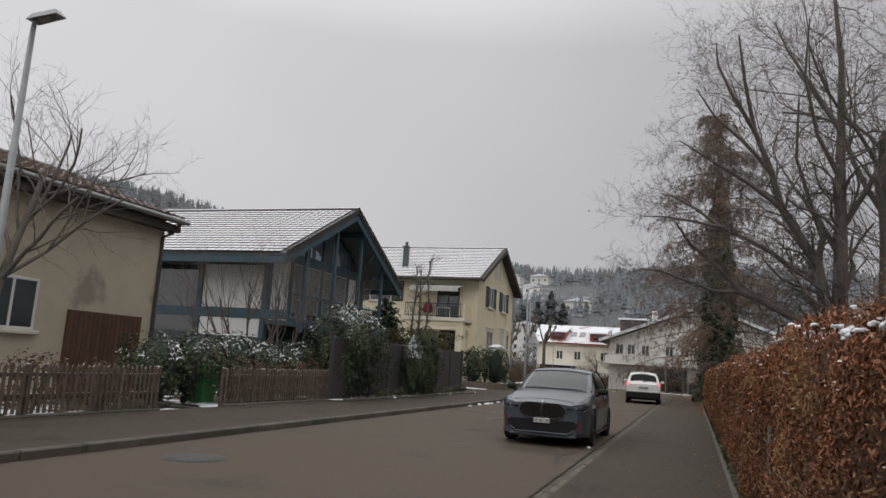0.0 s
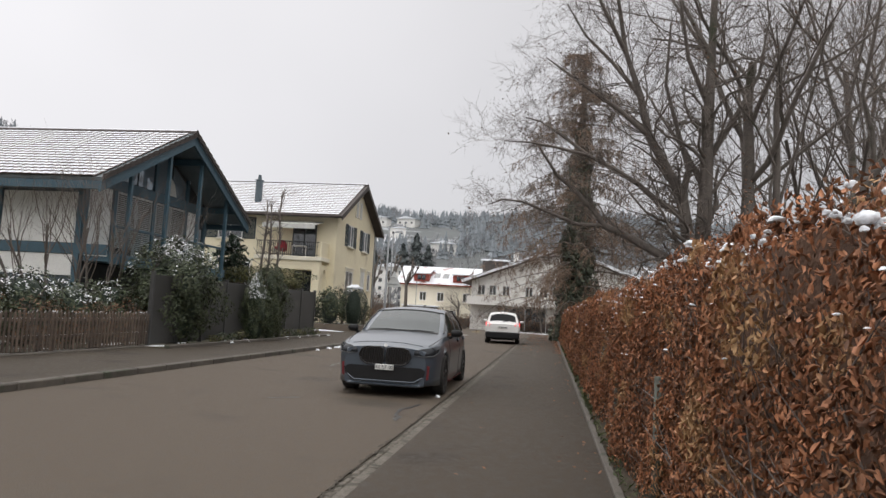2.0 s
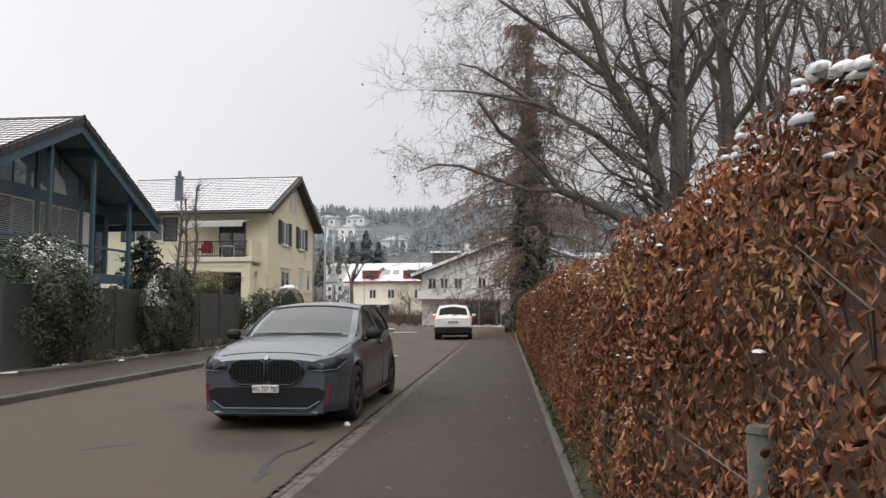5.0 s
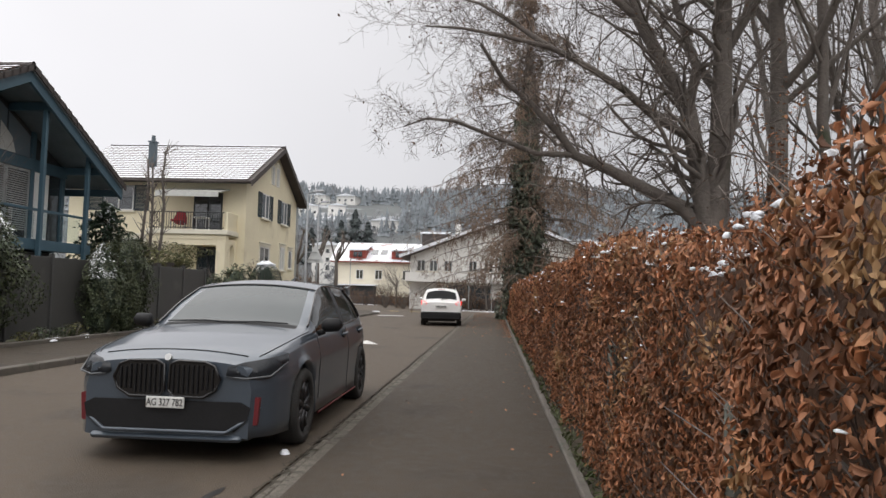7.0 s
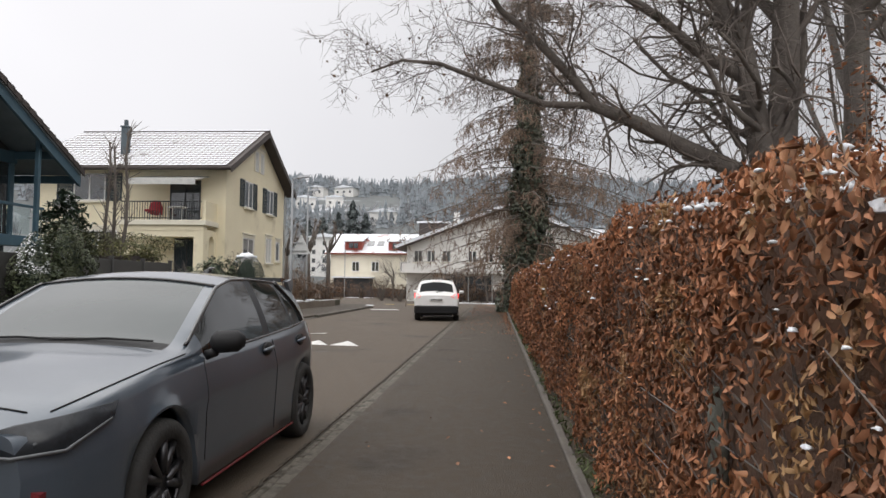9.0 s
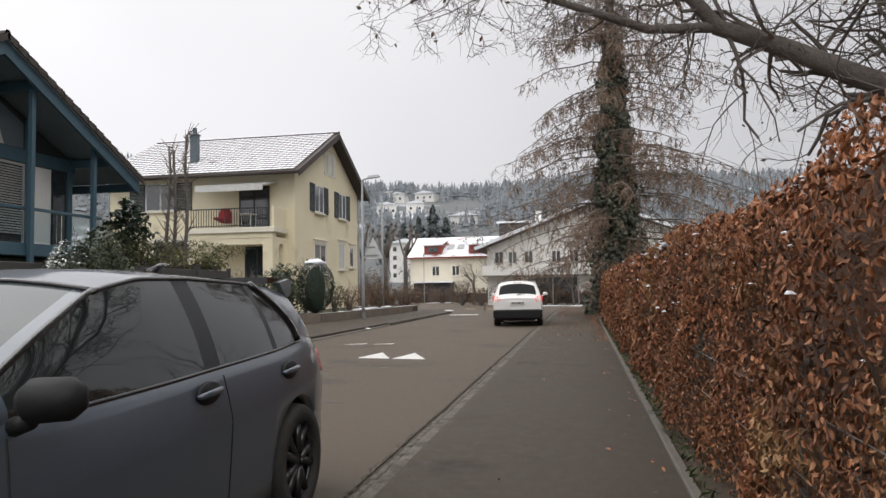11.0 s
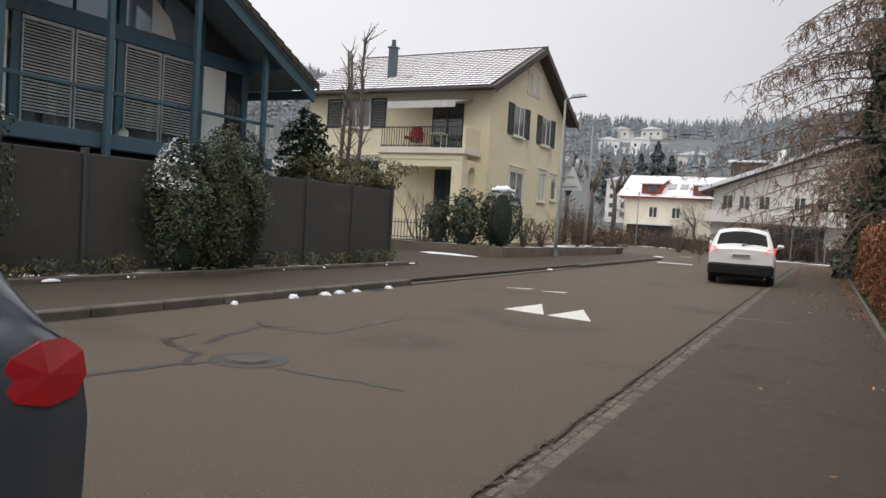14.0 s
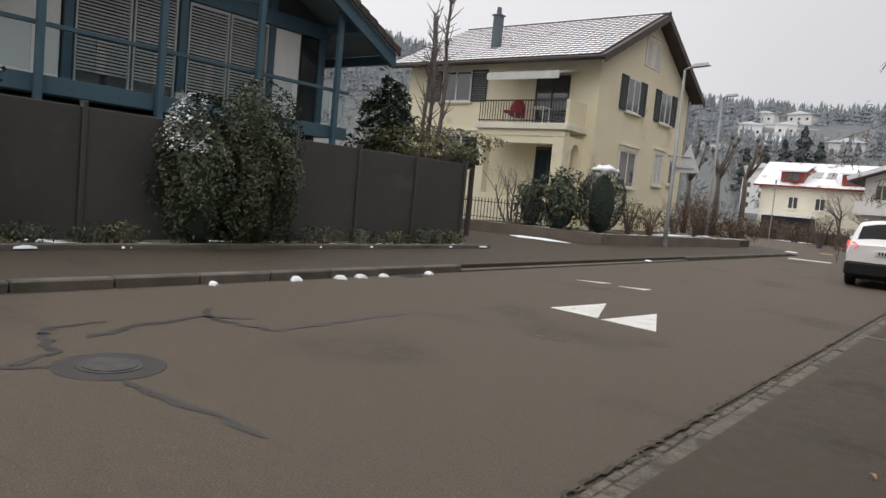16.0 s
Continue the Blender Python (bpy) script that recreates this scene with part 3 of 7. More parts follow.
w.add([(-16.3, 44.75, 6.4), (-12.9, 44.75, 6.4), (-12.9, 46.38, 6.75), (-16.3, 46.38, 6.75), (-16.3, 44.75, 6.33), (-12.9, 44.75, 6.33), (-12.9, 46.38, 6.68), (-16.3, 46.38, 6.68)],
      [(0, 1, 2, 3), (7, 6, 5, 4), (0, 4, 5, 1), (1, 5, 6, 2), (2, 6, 7, 3), (3, 7, 4, 0)])
w.box(-16.3, 44.72, 6.12, -12.9, 44.75, 6.42)
part("awning", w, CURTAIN, yh, "pale folded-out awning over the balcony")
w = MB()
w.box(-17.98, 47.1, 7.6, -17.62, 47.45, 9.45, 0.02)
w.box(-18.03, 47.05, 9.45, -17.57, 47.5, 9.53, 0.02)
w.cyl(-17.8, 47.27, 9.53, 9.85, 0.12, 0.1)
part("chimney", w, DBLUE, yh, "slim slate-clad chimney")
ch = thing("balcony_chair", (-15.3, 45.5, 4.4), "red cloth-covered chair on the balcony", "chair")
w = MB(); w.box(-15.65, 45.2, 4.85, -15.05, 45.75, 4.97, 0.04); part("seat", w, RED_CLOTH, ch)
w = MB(); w.tube([(-15.35, 45.78, 4.8), (-15.35, 45.85, 5.15), (-15.35, 45.88, 5.42)], [0.34, 0.32, 0.2], 12); part("backrest", w, RED_CLOTH, ch)
for lx, ly in ((-15.62, 45.23), (-15.08, 45.23), (-15.62, 45.72), (-15.08, 45.72)):
    w = MB(); w.cyl(lx, ly, 4.4, 4.88, 0.02); part("leg", w, METAL, ch)
tb = thing("balcony_table", (-14.0, 45.4, 4.4), "small white table on the balcony", "table")
w = MB(); w.box(-14.45, 45.1, 5.05, -13.65, 45.7, 5.1, 0.01); part("tabletop", w, FRAME, tb)
for lx, ly in ((-14.4, 45.15), (-13.7, 45.15), (-14.4, 45.65), (-13.7, 45.65)):
    w = MB(); w.cyl(lx, ly, 4.4, 5.05, 0.02); part("leg", w, FRAME, tb)

# blue timber-framed house with a glazed gable and a deck
BR, BL, BRT, BRZ, BEZ = 29.97, 24.1, 35.84, 8.25, 5.27
BX, BF, BBK = -13.2, -14.8, -28.0
bh = thing("blue_house", (-18, 30, 0), "blue-grey timber and glass house with snowy gable roof", "house")
SL = (BRZ - BEZ) / (BR - BL)


def roof_z(y):
    return BRZ - abs(y - BR) * SL


rf = MB()
roof_slope(rf, [(BBK, BL, BEZ), (BX, BL, BEZ), (BX, BR, BRZ), (BBK, BR, BRZ)], 0.12)
roof_slope(rf, [(BBK, BRT, BEZ), (BX, BRT, BEZ), (BX, BR, BRZ), (BBK, BR, BRZ)], 0.12)
broof = part("roof", rf, SOFFIT, bh, "snow-covered tiled gable roof")
TILED.append((broof, (BBK, BL - 0.07, BEZ), (BX + 0.05, BL - 0.07, BEZ), (BX + 0.05, BR, BRZ + 0.03), (BBK, BR, BRZ + 0.03), 90, False))
TILED.append((broof, (BBK, BRT + 0.07, BEZ), (BX + 0.05, BRT + 0.07, BEZ), (BX + 0.05, BR, BRZ + 0.03), (BBK, BR, BRZ + 0.03), 60, False))
for ye in (BL, BRT):
    fb = MB()
    h0, h1 = 0.14, 0.5
    fb.add([(BX - 0.12, ye, BEZ - h1), (BX - 0.12, ye, BEZ - h0), (BX - 0.12, BR, BRZ - h0), (BX - 0.12, BR, BRZ - h1),
            (BX - 0.02, ye, BEZ - h1), (BX - 0.02, ye, BEZ - h0), (BX - 0.02, BR, BRZ - h0), (BX - 0.02, BR, BRZ - h1)],
           [(0, 1, 2, 3), (4, 7, 6, 5), (0, 4, 5, 1), (1, 5, 6, 2), (3, 2, 6, 7), (0, 3, 7, 4)])
    part("bargeboard", fb, BLUE, bh, "broad blue-grey bargeboard")
    fb = MB()
    s2 = 0.12 if ye == BL else -0.12
    fb.box(BBK, ye, BEZ - 0.4, BX - 0.13, ye + s2, BEZ - 0.13)
    part("fascia", fb, BLUE, bh)
for ye in (BL - 0.07, BRT + 0.07):       # dark tile edges along the gable, course by course
    n = 17
    for i in range(n):
        ya, yb = ye + (BR - ye) * i / n, ye + (BR - ye) * (i + 1.12) / n
        za, zb = BEZ + (BRZ - BEZ) * i / n, BEZ + (BRZ - BEZ) * (i + 1.12) / n
        w = MB()
        w.add([(BX + 0.055, ya, za - 0.13), (BX + 0.055, yb, zb - 0.13), (BX + 0.055, yb, zb + 0.05), (BX + 0.055, ya, za + 0.1),
               (BX + 0.09, ya, za - 0.13), (BX + 0.09, yb, zb - 0.13), (BX + 0.09, yb, zb + 0.05), (BX + 0.09, ya, za + 0.1)],
              [(0, 1, 2, 3), (7, 6, 5, 4), (0, 4, 5, 1), (1, 5, 6, 2), (2, 6, 7, 3), (3, 7, 4, 0)])
        part("verge_tile", w, EAVE, bh)
# purlins that carry the overhang
for yy in (BL + 1.3, 28.75, 31.3, BRT - 1.3):
    w = MB()
    w.box(BF, yy - 0.1, roof_z(yy) - 0.42, BX - 0.14, yy + 0.1, roof_z(yy) - 0.16)
    part("purlin", w, BLUE, bh)
w = MB()
w.box(BF, BR - 0.12, BRZ - 0.5, BX - 0.14, BR + 0.12, BRZ - 0.22)
part("ridge_beam", w, BLUE, bh)
POSTS = (26.25, 28.75, 31.3, 33.9)
for yy in POSTS:
    w = MB()
    w.box(-13.6, yy - 0.07, 2.3, -13.46, yy + 0.07, roof_z(yy) - 0.17, 0.01)
    part("post", w, BLUE, bh, "tall blue-grey timber post")
w = MB()
w.box(BF, 25.5, 2.55, -13.66, 34.5, 2.72)
part("deck", w, BLUE, bh, "timber deck in front of the glazing")
w = MB()
w.box(-13.66, 25.5, 2.5, -13.63, 34.5, 2.85, 0.01)
part("deck_fascia", w, BLUE, bh)
for za in (3.78, ):
    w = MB()
    w.box(-13.72, 25.5, za, -13.64, 34.5, za + 0.09, 0.01)
    part("handrail", w, BLUE, bh)
ys = [25.5, *POSTS, 34.5]
for a, b2 in zip(ys, ys[1:]):
    n = max(1, round((b2 - a) / 1.25))
    for i in range(n):
        w = MB()
        c = (b2 - a) / n
        w.box(-13.69, a + c * i + 0.1, 2.9, -13.675, a + c * (i + 1) - 0.1, 3.76)
        part("rail_pane", w, RAILGLASS, bh, "clear glass railing pane")
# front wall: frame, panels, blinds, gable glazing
# Dark backing in place of unlit rooms; no interior is built.
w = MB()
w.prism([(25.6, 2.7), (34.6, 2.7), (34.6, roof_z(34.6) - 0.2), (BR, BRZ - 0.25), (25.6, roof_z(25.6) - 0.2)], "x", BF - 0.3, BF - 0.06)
part("inner_wall", w, DARK, bh, "dark backing sheet standing in for the unlit rooms behind the glazing")
w = MB()
w.box(BF - 0.06, 25.6, 5.35, BF + 0.06, 34.6, 5.75, 0.01)
part("transom", w, BLUE, bh)
for yy in (25.65, 27.3, 29.97, 32.6, 34.4):
    w = MB()
    w.box(BF - 0.05, yy - 0.1, 2.72, BF + 0.05, yy + 0.1, 5.35, 0.01)
    w.box(BF - 0.05, yy - 0.1, 5.75, BF + 0.05, yy + 0.1, max(5.8, roof_z(yy) - 0.2), 0.01)
    part("stud", w, BLUE, bh)
for a, b2 in ((25.8, 27.15), (32.72, 33.6)):
    w = MB()
    w.box(BF - 0.05, a, 2.74, BF - 0.01, b2, 5.33)
    part("panel", w, PANEL, bh, "white wall panel")
w = MB()
w.box(BF - 0.05, 33.7, 2.74, BF - 0.02, 34.28, 5.33)
part("pane", w, PANE, bh)


def blind_window(y0, y1):
    r = MB()
    for a, b3 in ((y0, y0 + 0.05), (y1 - 0.05, y1)):
        r.box(BF - 0.05, a, 2.75, BF + 0.02, b3, 5.33)
    r.box(BF - 0.05, y0 + 0.05, 5.25, BF + 0.02, y1 - 0.05, 5.33)
    r.box(BF - 0.05, y0 + 0.05, 2.75, BF + 0.02, y1 - 0.05, 2.82)
    win = part("window", r, BLIND, bh, "window with lowered aluminium slat blind")
    p = MB()
    p.box(BF - 0.045, y0 + 0.05, 2.82, BF - 0.03, y1 - 0.05, 5.25)
    part("pane", p, PANE, win)
    z = 3.25
    while z < 5.22:
        s = MB()
        s.add([(BF - 0.01, y0 + 0.06, z), (BF - 0.01, y1 - 0.06, z), (BF + 0.03, y1 - 0.06, z - 0.045), (BF + 0.03, y0 + 0.06, z - 0.045),
               (BF - 0.01, y0 + 0.06, z + 0.006), (BF - 0.01, y1 - 0.06, z + 0.006), (BF + 0.03, y1 - 0.06, z - 0.039), (BF + 0.03, y0 + 0.06, z - 0.039)],
              [(0, 1, 2, 3), (7, 6, 5, 4), (0, 4, 5, 1), (1, 5, 6, 2), (2, 6, 7, 3), (3, 7, 4, 0)])
        part("slat", s, BLIND, win)
        z += 0.075


for a, b2 in ((27.45, 28.7), (28.75, 29.82), (30.12, 31.25), (31.3, 32.48)):
    blind_window(a, b2)
for a, b2 in ((25.8, 27.15), (27.45, 28.65), (28.75, 29.82), (30.12, 31.2), (31.3, 32.45), (32.75, 34.2)):
    za, zb = roof_z(a) - 0.45, roof_z(b2) - 0.45
    if min(za, zb) > 5.8:
        w = MB()
        w.prism([(a, 5.78), (b2, 5.78), (b2, zb), (a, za)], "x", BF - 0.05, BF - 0.02)
        part("gable_pane", w, SKY_SHEEN_PANE, bh, "gable window following the roof slope")
w = MB()
w.prism([(30.9, 5.8), (31.7, 5.8), (31.5, 6.3), (30.9, 6.75)], "x", BF - 0.018, BF - 0.008)
part("curtain", w, CURTAIN, bh, "pale cloth behind the gable window")
# the long side towards the garden
SY = 25.5
w = MB()
w.box(BBK + 0.4, SY, 0, BF - 0.02, SY + 0.3, roof_z(SY) - 0.17)
part("wall", w, DBLUE, bh)
w = MB()
w.box(BBK + 0.4, 34.3, 0, BF - 0.31, 34.6, roof_z(34.6) - 0.15)
w.prism([(SY + 0.3, 0), (34.3, 0), (34.3, roof_z(34.3) - 0.2), (BR, BRZ - 0.2), (SY + 0.3, roof_z(SY) - 0.2)], "x", BBK + 0.4, BBK + 0.7)
part("wall", w, DBLUE, bh)
for a, b2, z0, z1 in ((-17.9, -15.0, 3.15, 4.95), (-17.9, -15.0, 2.0, 2.75), (-22.5, -20.6, 3.15, 4.95)):
    w = MB()
    w.box(a, SY - 0.05, z0, b2, SY - 0.005, z1, 0.01)
    part("panel", w, PANEL, bh, "white wall panel")
w = MB()
w.box(-26, SY - 0.1, 2.76, -13.7, SY - 0.01, 3.13, 0.01)
part("beam", w, BLUE, bh)
for a in (-14.85, -18.05, -20.4, -23.0):
    w = MB()
    w.box(a - 0.1, SY - 0.09, 0.1, a + 0.1, SY - 0.005, 4.98)
    part("post", w, BLUE, bh)
w = MB()
w.box(-20.2, SY - 0.04, 0.6, -18.2, SY - 0.008, 4.9)
part("pane", w, PANE, bh)
# Shade below the deck is put into this wall's dark colour.
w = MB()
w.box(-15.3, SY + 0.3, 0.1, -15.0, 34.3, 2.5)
part("ground_wall", w, DARK, bh, "recessed ground-floor wall, coloured dark for the shade under the deck")
w = MB()
w.cyl(-19.0, 34.3, 5.6, 7.9, 0.09, 0.09)
part("flue", w, METAL, bh, "thin steel flue")
lan = thing("deck_lantern", (-13.95, 29.5, 2.72), "small white lantern standing on the deck", "lantern")
w = MB(); w.cyl(-13.95, 29.5, 2.72, 3.0, 0.13, 0.13, 12); part("body", w, FRAME, lan)
w = MB(); w.cyl(-13.95, 29.5, 3.0, 3.1, 0.13, 0.04, 12); part("top", w, METAL, lan)

# grey-beige house with a brown garage door
gh = thing("beige_house", (-18, 11, 0), "plain grey-beige rendered house with a snowy roof and brown door", "house")
w = MB()
w.box(-13.85, 2.0, 0, -13.5, 17.7, 5.3)
part("wall", w, GWALL, gh)
w = MB()
w.box(-22.0, 17.35, 0, -13.85, 17.7, 5.3)
w.box(-22.0, 2.0, 0, -13.85, 2.35, 5.3)
w.box(-22.0, 2.35, 0, -21.65, 17.35, 5.3)
part("wall", w, GWALL, gh)
rf = MB()
roof_slope(rf, [(-13.05, 1.2, 5.24), (-13.05, 18.05, 5.24), (-17.75, 18.05, 6.75), (-17.75, 1.2, 6.75)], 0.16)
roof_slope(rf, [(-22.6, 1.2, 5.18), (-22.6, 18.05, 5.18), (-17.75, 18.05, 6.75), (-17.75, 1.2, 6.75)], 0.16)
groof = part("roof", rf, EAVE, gh, "snowy tile roof")
TILED.append((groof, (-13.0, 1.2, 5.25), (-13.0, 18.07, 5.25), (-17.75, 18.07, 6.79), (-17.75, 1.2, 6.79), 0, True))
w = MB()
w.prism([(-13.5, 5.3), (-22.0, 5.3), (-17.75, 6.6)], "y", 17.4, 17.65)
w.box(-13.5, 2.0, 4.85, -13.12, 17.95, 5.05)
part("soffit", w, EAVE, gh)
w = MB()
w.tube([(-12.96, 1.2, 5.16), (-12.96, 18.05, 5.16)], [0.08, 0.08], 8)
part("gutter", w, METAL, gh)
w = MB()
w.tube([(-12.96, 17.75, 5.1), (-13.2, 17.7, 4.8), (-13.44, 17.6, 4.65), (-13.44, 17.6, 0.1)], [0.05] * 4, 8)
part("downpipe", w, EAVE, gh)
dr = MB()
dr.box(-13.5, 14.55, 0.1, -13.44, 17.15, 2.2)
gd = part("garage_door", dr, BROWN, gh, "brown boarded garage door")
for i in range(16):
    w = MB()
    w.box(-13.44, 14.58 + i * 0.16, 0.12, -13.42, 14.58 + i * 0.16 + 0.145, 2.17, 0.006)
    part("board", w, BROWN, gd)
window(gh, "x", -13.5, 12.2, 13.6, 1.6, 2.85, 1, False, 1, None, True)
w = MB()
w.box(-15.6, 11.6, 5.6, -14.6, 12.6, 7.0, 0.02)
part("chimney", w, EAVE, gh)


# ---- far houses ----
rh = thing("red_roof_house", (-12, 92, 0), "cream house with a snowy red tile roof and red dormers", "house")
RX0, RX1, RYF = -16.8, -6.0, 90.0
w = MB()
w.box(RX0, RYF, -0.1, RX1, RYF + 8, 5.0)
w.prism([(RYF, 5.0), (RYF + 8, 5.0), (RYF + 4, 7.0)], "x", RX0, RX0 + 0.3)
w.prism([(RYF, 5.0), (RYF + 8, 5.0), (RYF + 4, 7.0)], "x", RX1 - 0.3, RX1)
part("wall", w, CREAM, rh)
rf = MB()
roof_slope(rf, [(RX0 - 0.6, RYF - 0.5, 4.85), (RX1 + 0.6, RYF - 0.5, 4.85), (RX1 + 0.6, RYF + 4, 7.25), (RX0 - 0.6, RYF + 4, 7.25)])
roof_slope(rf, [(RX0 - 0.6, RYF + 8.5, 4.85), (RX1 + 0.6, RYF + 8.5, 4.85), (RX1 + 0.6, RYF + 4, 7.25), (RX0 - 0.6, RYF + 4, 7.25)])
part("roof", rf, RED_TOP, rh, "red tile roof half covered in snow")
for a in (-15.2, -10.3):
    w = MB()
    w.box(a, RYF - 0.1, 5.2, a + 1.9, RYF + 2.5, 6.1)
    dm = part("dormer", w, RED, rh, "red clad dormer")
    w = MB()
    w.add([(a - 0.2, RYF - 0.4, 6.1), (a + 2.1, RYF - 0.4, 6.1), (a + 2.1, RYF + 3.3, 6.95), (a - 0.2, RYF + 3.3, 6.95),
           (a - 0.2, RYF - 0.4, 6.22), (a + 2.1, RYF - 0.4, 6.22), (a + 2.1, RYF + 3.3, 7.07), (a - 0.2, RYF + 3.3, 7.07)],
          [(3, 2, 1, 0), (4, 5, 6, 7), (0, 1, 5, 4), (1, 2, 6, 5), (2, 3, 7, 6), (3, 0, 4, 7)])
    part("dormer_roof", w, SNOW, dm, "snow-covered dormer roof")
    for b2 in (a + 0.45, a + 1.0):
        w = MB()
        w.box(b2, RYF - 0.13, 5.35, b2 + 0.48, RYF - 0.101, 5.95)
        part("pane", w, PANE, dm)
for a in (-12.9, -11.8):
    w = MB()
    z0, z1 = 5.7, 6.3
    w.add([(a, RYF + 1.1, z0 + 0.05), (a + 0.75, RYF + 1.1, z0 + 0.05), (a + 0.75, RYF + 2.2, z1 + 0.05), (a, RYF + 2.2, z1 + 0.05),
           (a, RYF + 1.1, z0 - 0.1), (a + 0.75, RYF + 1.1, z0 - 0.1), (a + 0.75, RYF + 2.2, z1 - 0.1), (a, RYF + 2.2, z1 - 0.1)],
          [(0, 1, 2, 3), (7, 6, 5, 4), (0, 4, 5, 1), (1, 5, 6, 2), (2, 6, 7, 3), (3, 7, 4, 0)])
    part("roof_window", w, PANE, rh)
for a in (-14.4, -12.2, -9.0):
    window(rh, "y", RYF, a, a + 0.85, 2.8, 3.9, -1)
for a in (91.5, 94.5):
    window(rh, "x", RX0, a, a + 0.9, 2.8, 3.9, -1)
w = MB()
w.box(-16.2, RYF - 2.2, 2.05, -11.8, RYF, 2.2)
part("porch_roof", w, SNOW, rh, "snowy flat porch roof")
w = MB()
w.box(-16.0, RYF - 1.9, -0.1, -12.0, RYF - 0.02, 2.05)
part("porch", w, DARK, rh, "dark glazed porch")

# white house behind the larch
wh = thing("white_house", (0, 76, 0), "white rendered house with a snowy roof, balcony and dark ground floor", "house")
WY = 72.0
w = MB()
w.prism([(-6.0, -0.1), (9.5, -0.1), (9.5, 5.4), (2.6, 7.95), (-6.0, 4.7)], "y", WY, WY + 8)
part("wall", w, WWALL, wh)
rf = MB()
roof_slope(rf, [(-6.9, WY - 0.9, 4.6), (-6.9, WY + 8.5, 4.6), (2.6, WY + 8.5, 8.25), (2.6, WY - 0.9, 8.25)], 0.2)
roof_slope(rf, [(10.4, WY - 0.9, 5.25), (10.4, WY + 8.5, 5.25), (2.6, WY + 8.5, 8.25), (2.6, WY - 0.9, 8.25)], 0.2)
wroof = part("roof", rf, TILE_TOP, wh, "dark tile roof under thin snow")
w = MB()
roof_slope(w, [(-6.95, WY - 1.0, 4.7), (-6.95, WY + 8.5, 4.7), (2.58, WY + 8.5, 8.36), (2.58, WY - 1.0, 8.36)], 0.26)
roof_slope(w, [(10.45, WY - 1.0, 5.35), (10.45, WY + 8.5, 5.35), (2.62, WY + 8.5, 8.36), (2.62, WY - 1.0, 8.36)], 0.26)
part("roof_snow", w, SNOW, wh, "blanket of snow on the roof")
w = MB()
w.box(-5.2, WY + 2.0, 5.0, -2.7, WY + 5, 6.85)
part("dormer", w, EAVE, wh, "dark flat-roofed dormer")
w = MB()
w.box(-5.4, WY + 1.8, 6.85, -2.5, WY + 5.2, 7.0)
part("dormer_roof", w, SNOW, wh)
w = MB()
w.box(-2.2, WY + 3, 6.3, -1.7, WY + 3.5, 7.9)
part("chimney", w, WWALL, wh)
for a in (-5.4, -4.3, -3.0, -0.8, 0.6, 2.0):
    window(wh, "y", WY, a, a + 0.75, 3.35, 4.35, -1)
w = MB()
w.box(-6.3, WY - 1.1, 2.4, 2.6, WY, 2.6)
w.box(-6.3, WY - 1.1, 2.6, 2.6, WY - 1.0, 3.2)
part("balcony", w, WWALL, wh, "long white balcony")
w = MB()
w.box(-2.6, WY - 0.04, 0.1, 1.2, WY - 0.01, 2.2)
part("shop_window", w, PANE, wh, "dark ground-floor glazing")
for a in (-1.4, -0.2):
    w = MB()
    w.box(a - 0.05, WY - 0.08, 0.1, a + 0.05, WY - 0.041, 2.2)
    part("mullion", w, EAVE, wh)


def hill_house(x, y, wx, wy, h, label, rz=0.0):
    z = hill_height(x, y)
    hh = thing("hill_house", (x, y, z), label, "house", "houses on the hillside", "", rz)
    m = MB()
    m.box(-wx / 2, -wy / 2, -4, wx / 2, wy / 2, h)
    part("wall", m, WWALL, hh, "", False, True)
    m = MB()
    m.prism([(-wx / 2 - 0.5, h), (wx / 2 + 0.5, h), (0, h + wx * 0.13)], "y", -wy / 2 - 0.5, wy / 2 + 0.5)
    part("roof", m, SNOW, hh, "snow-covered roof", False, True)
    n = max(2, int(wx / 1.7))
    for lv in range(max(1, int(h / 1.5))):
        for i in range(n):
            c = -wx / 2 + wx * (i + 0.5) / n
            m = MB()
            m.box(c - 0.3, -wy / 2 - 0.06, 0.5 + lv * 1.5, c + 0.3, -wy / 2 - 0.01, 1.2 + lv * 1.5)
            part("window", m, PANE, hh, "", False, True)
    return hh


for x, y, wx, wy, h in ((-52, 208, 5.5, 5, 2.6), (-45, 214, 5, 5, 2.4), (-55, 234, 5, 5, 2.4), (-47, 240, 6.5, 5, 2.2), (-27, 192, 7, 5, 2.6), (-61, 178, 5, 5, 2.8)):
    hill_house(x, y, wx, wy, h, "distant white house with a snowy roof on the slope", random.uniform(-25, 25))
hill_house(-28.0, 136.0, 5.6, 6.0, 9.4 - hill_height(-28, 136), "pale apartment block with many windows below the hill")


# ---- cars ----
CARGREY = pbr("slate_blue_car_paint", (0.068, 0.087, 0.112), (0.058, 0.075, 0.097), 1.5, 0.33, 0.25, 0.02, 60, coat=0.8, spots=((0.095, 0.11, 0.13), 1.3, 0.68), rough2=0.34, grain_amount=0.1)
CARWHITE = pbr("white_car_paint", (0.84, 0.84, 0.83), (0.8, 0.79, 0.78), 2, 0.35, 0, 0.02, 60, coat=0.6, grain_amount=0.05)
BLACKP = pbr("black_plastic", (0.012, 0.012, 0.013), (0.009, 0.009, 0.01), 5, 0.6, 0, 0.1, spec=0.3)
PILLAR = pbr("pillar_trim", (0.03, 0.032, 0.036), (0.025, 0.027, 0.03), 4, 0.45, 0, 0.0, spec=0.3)
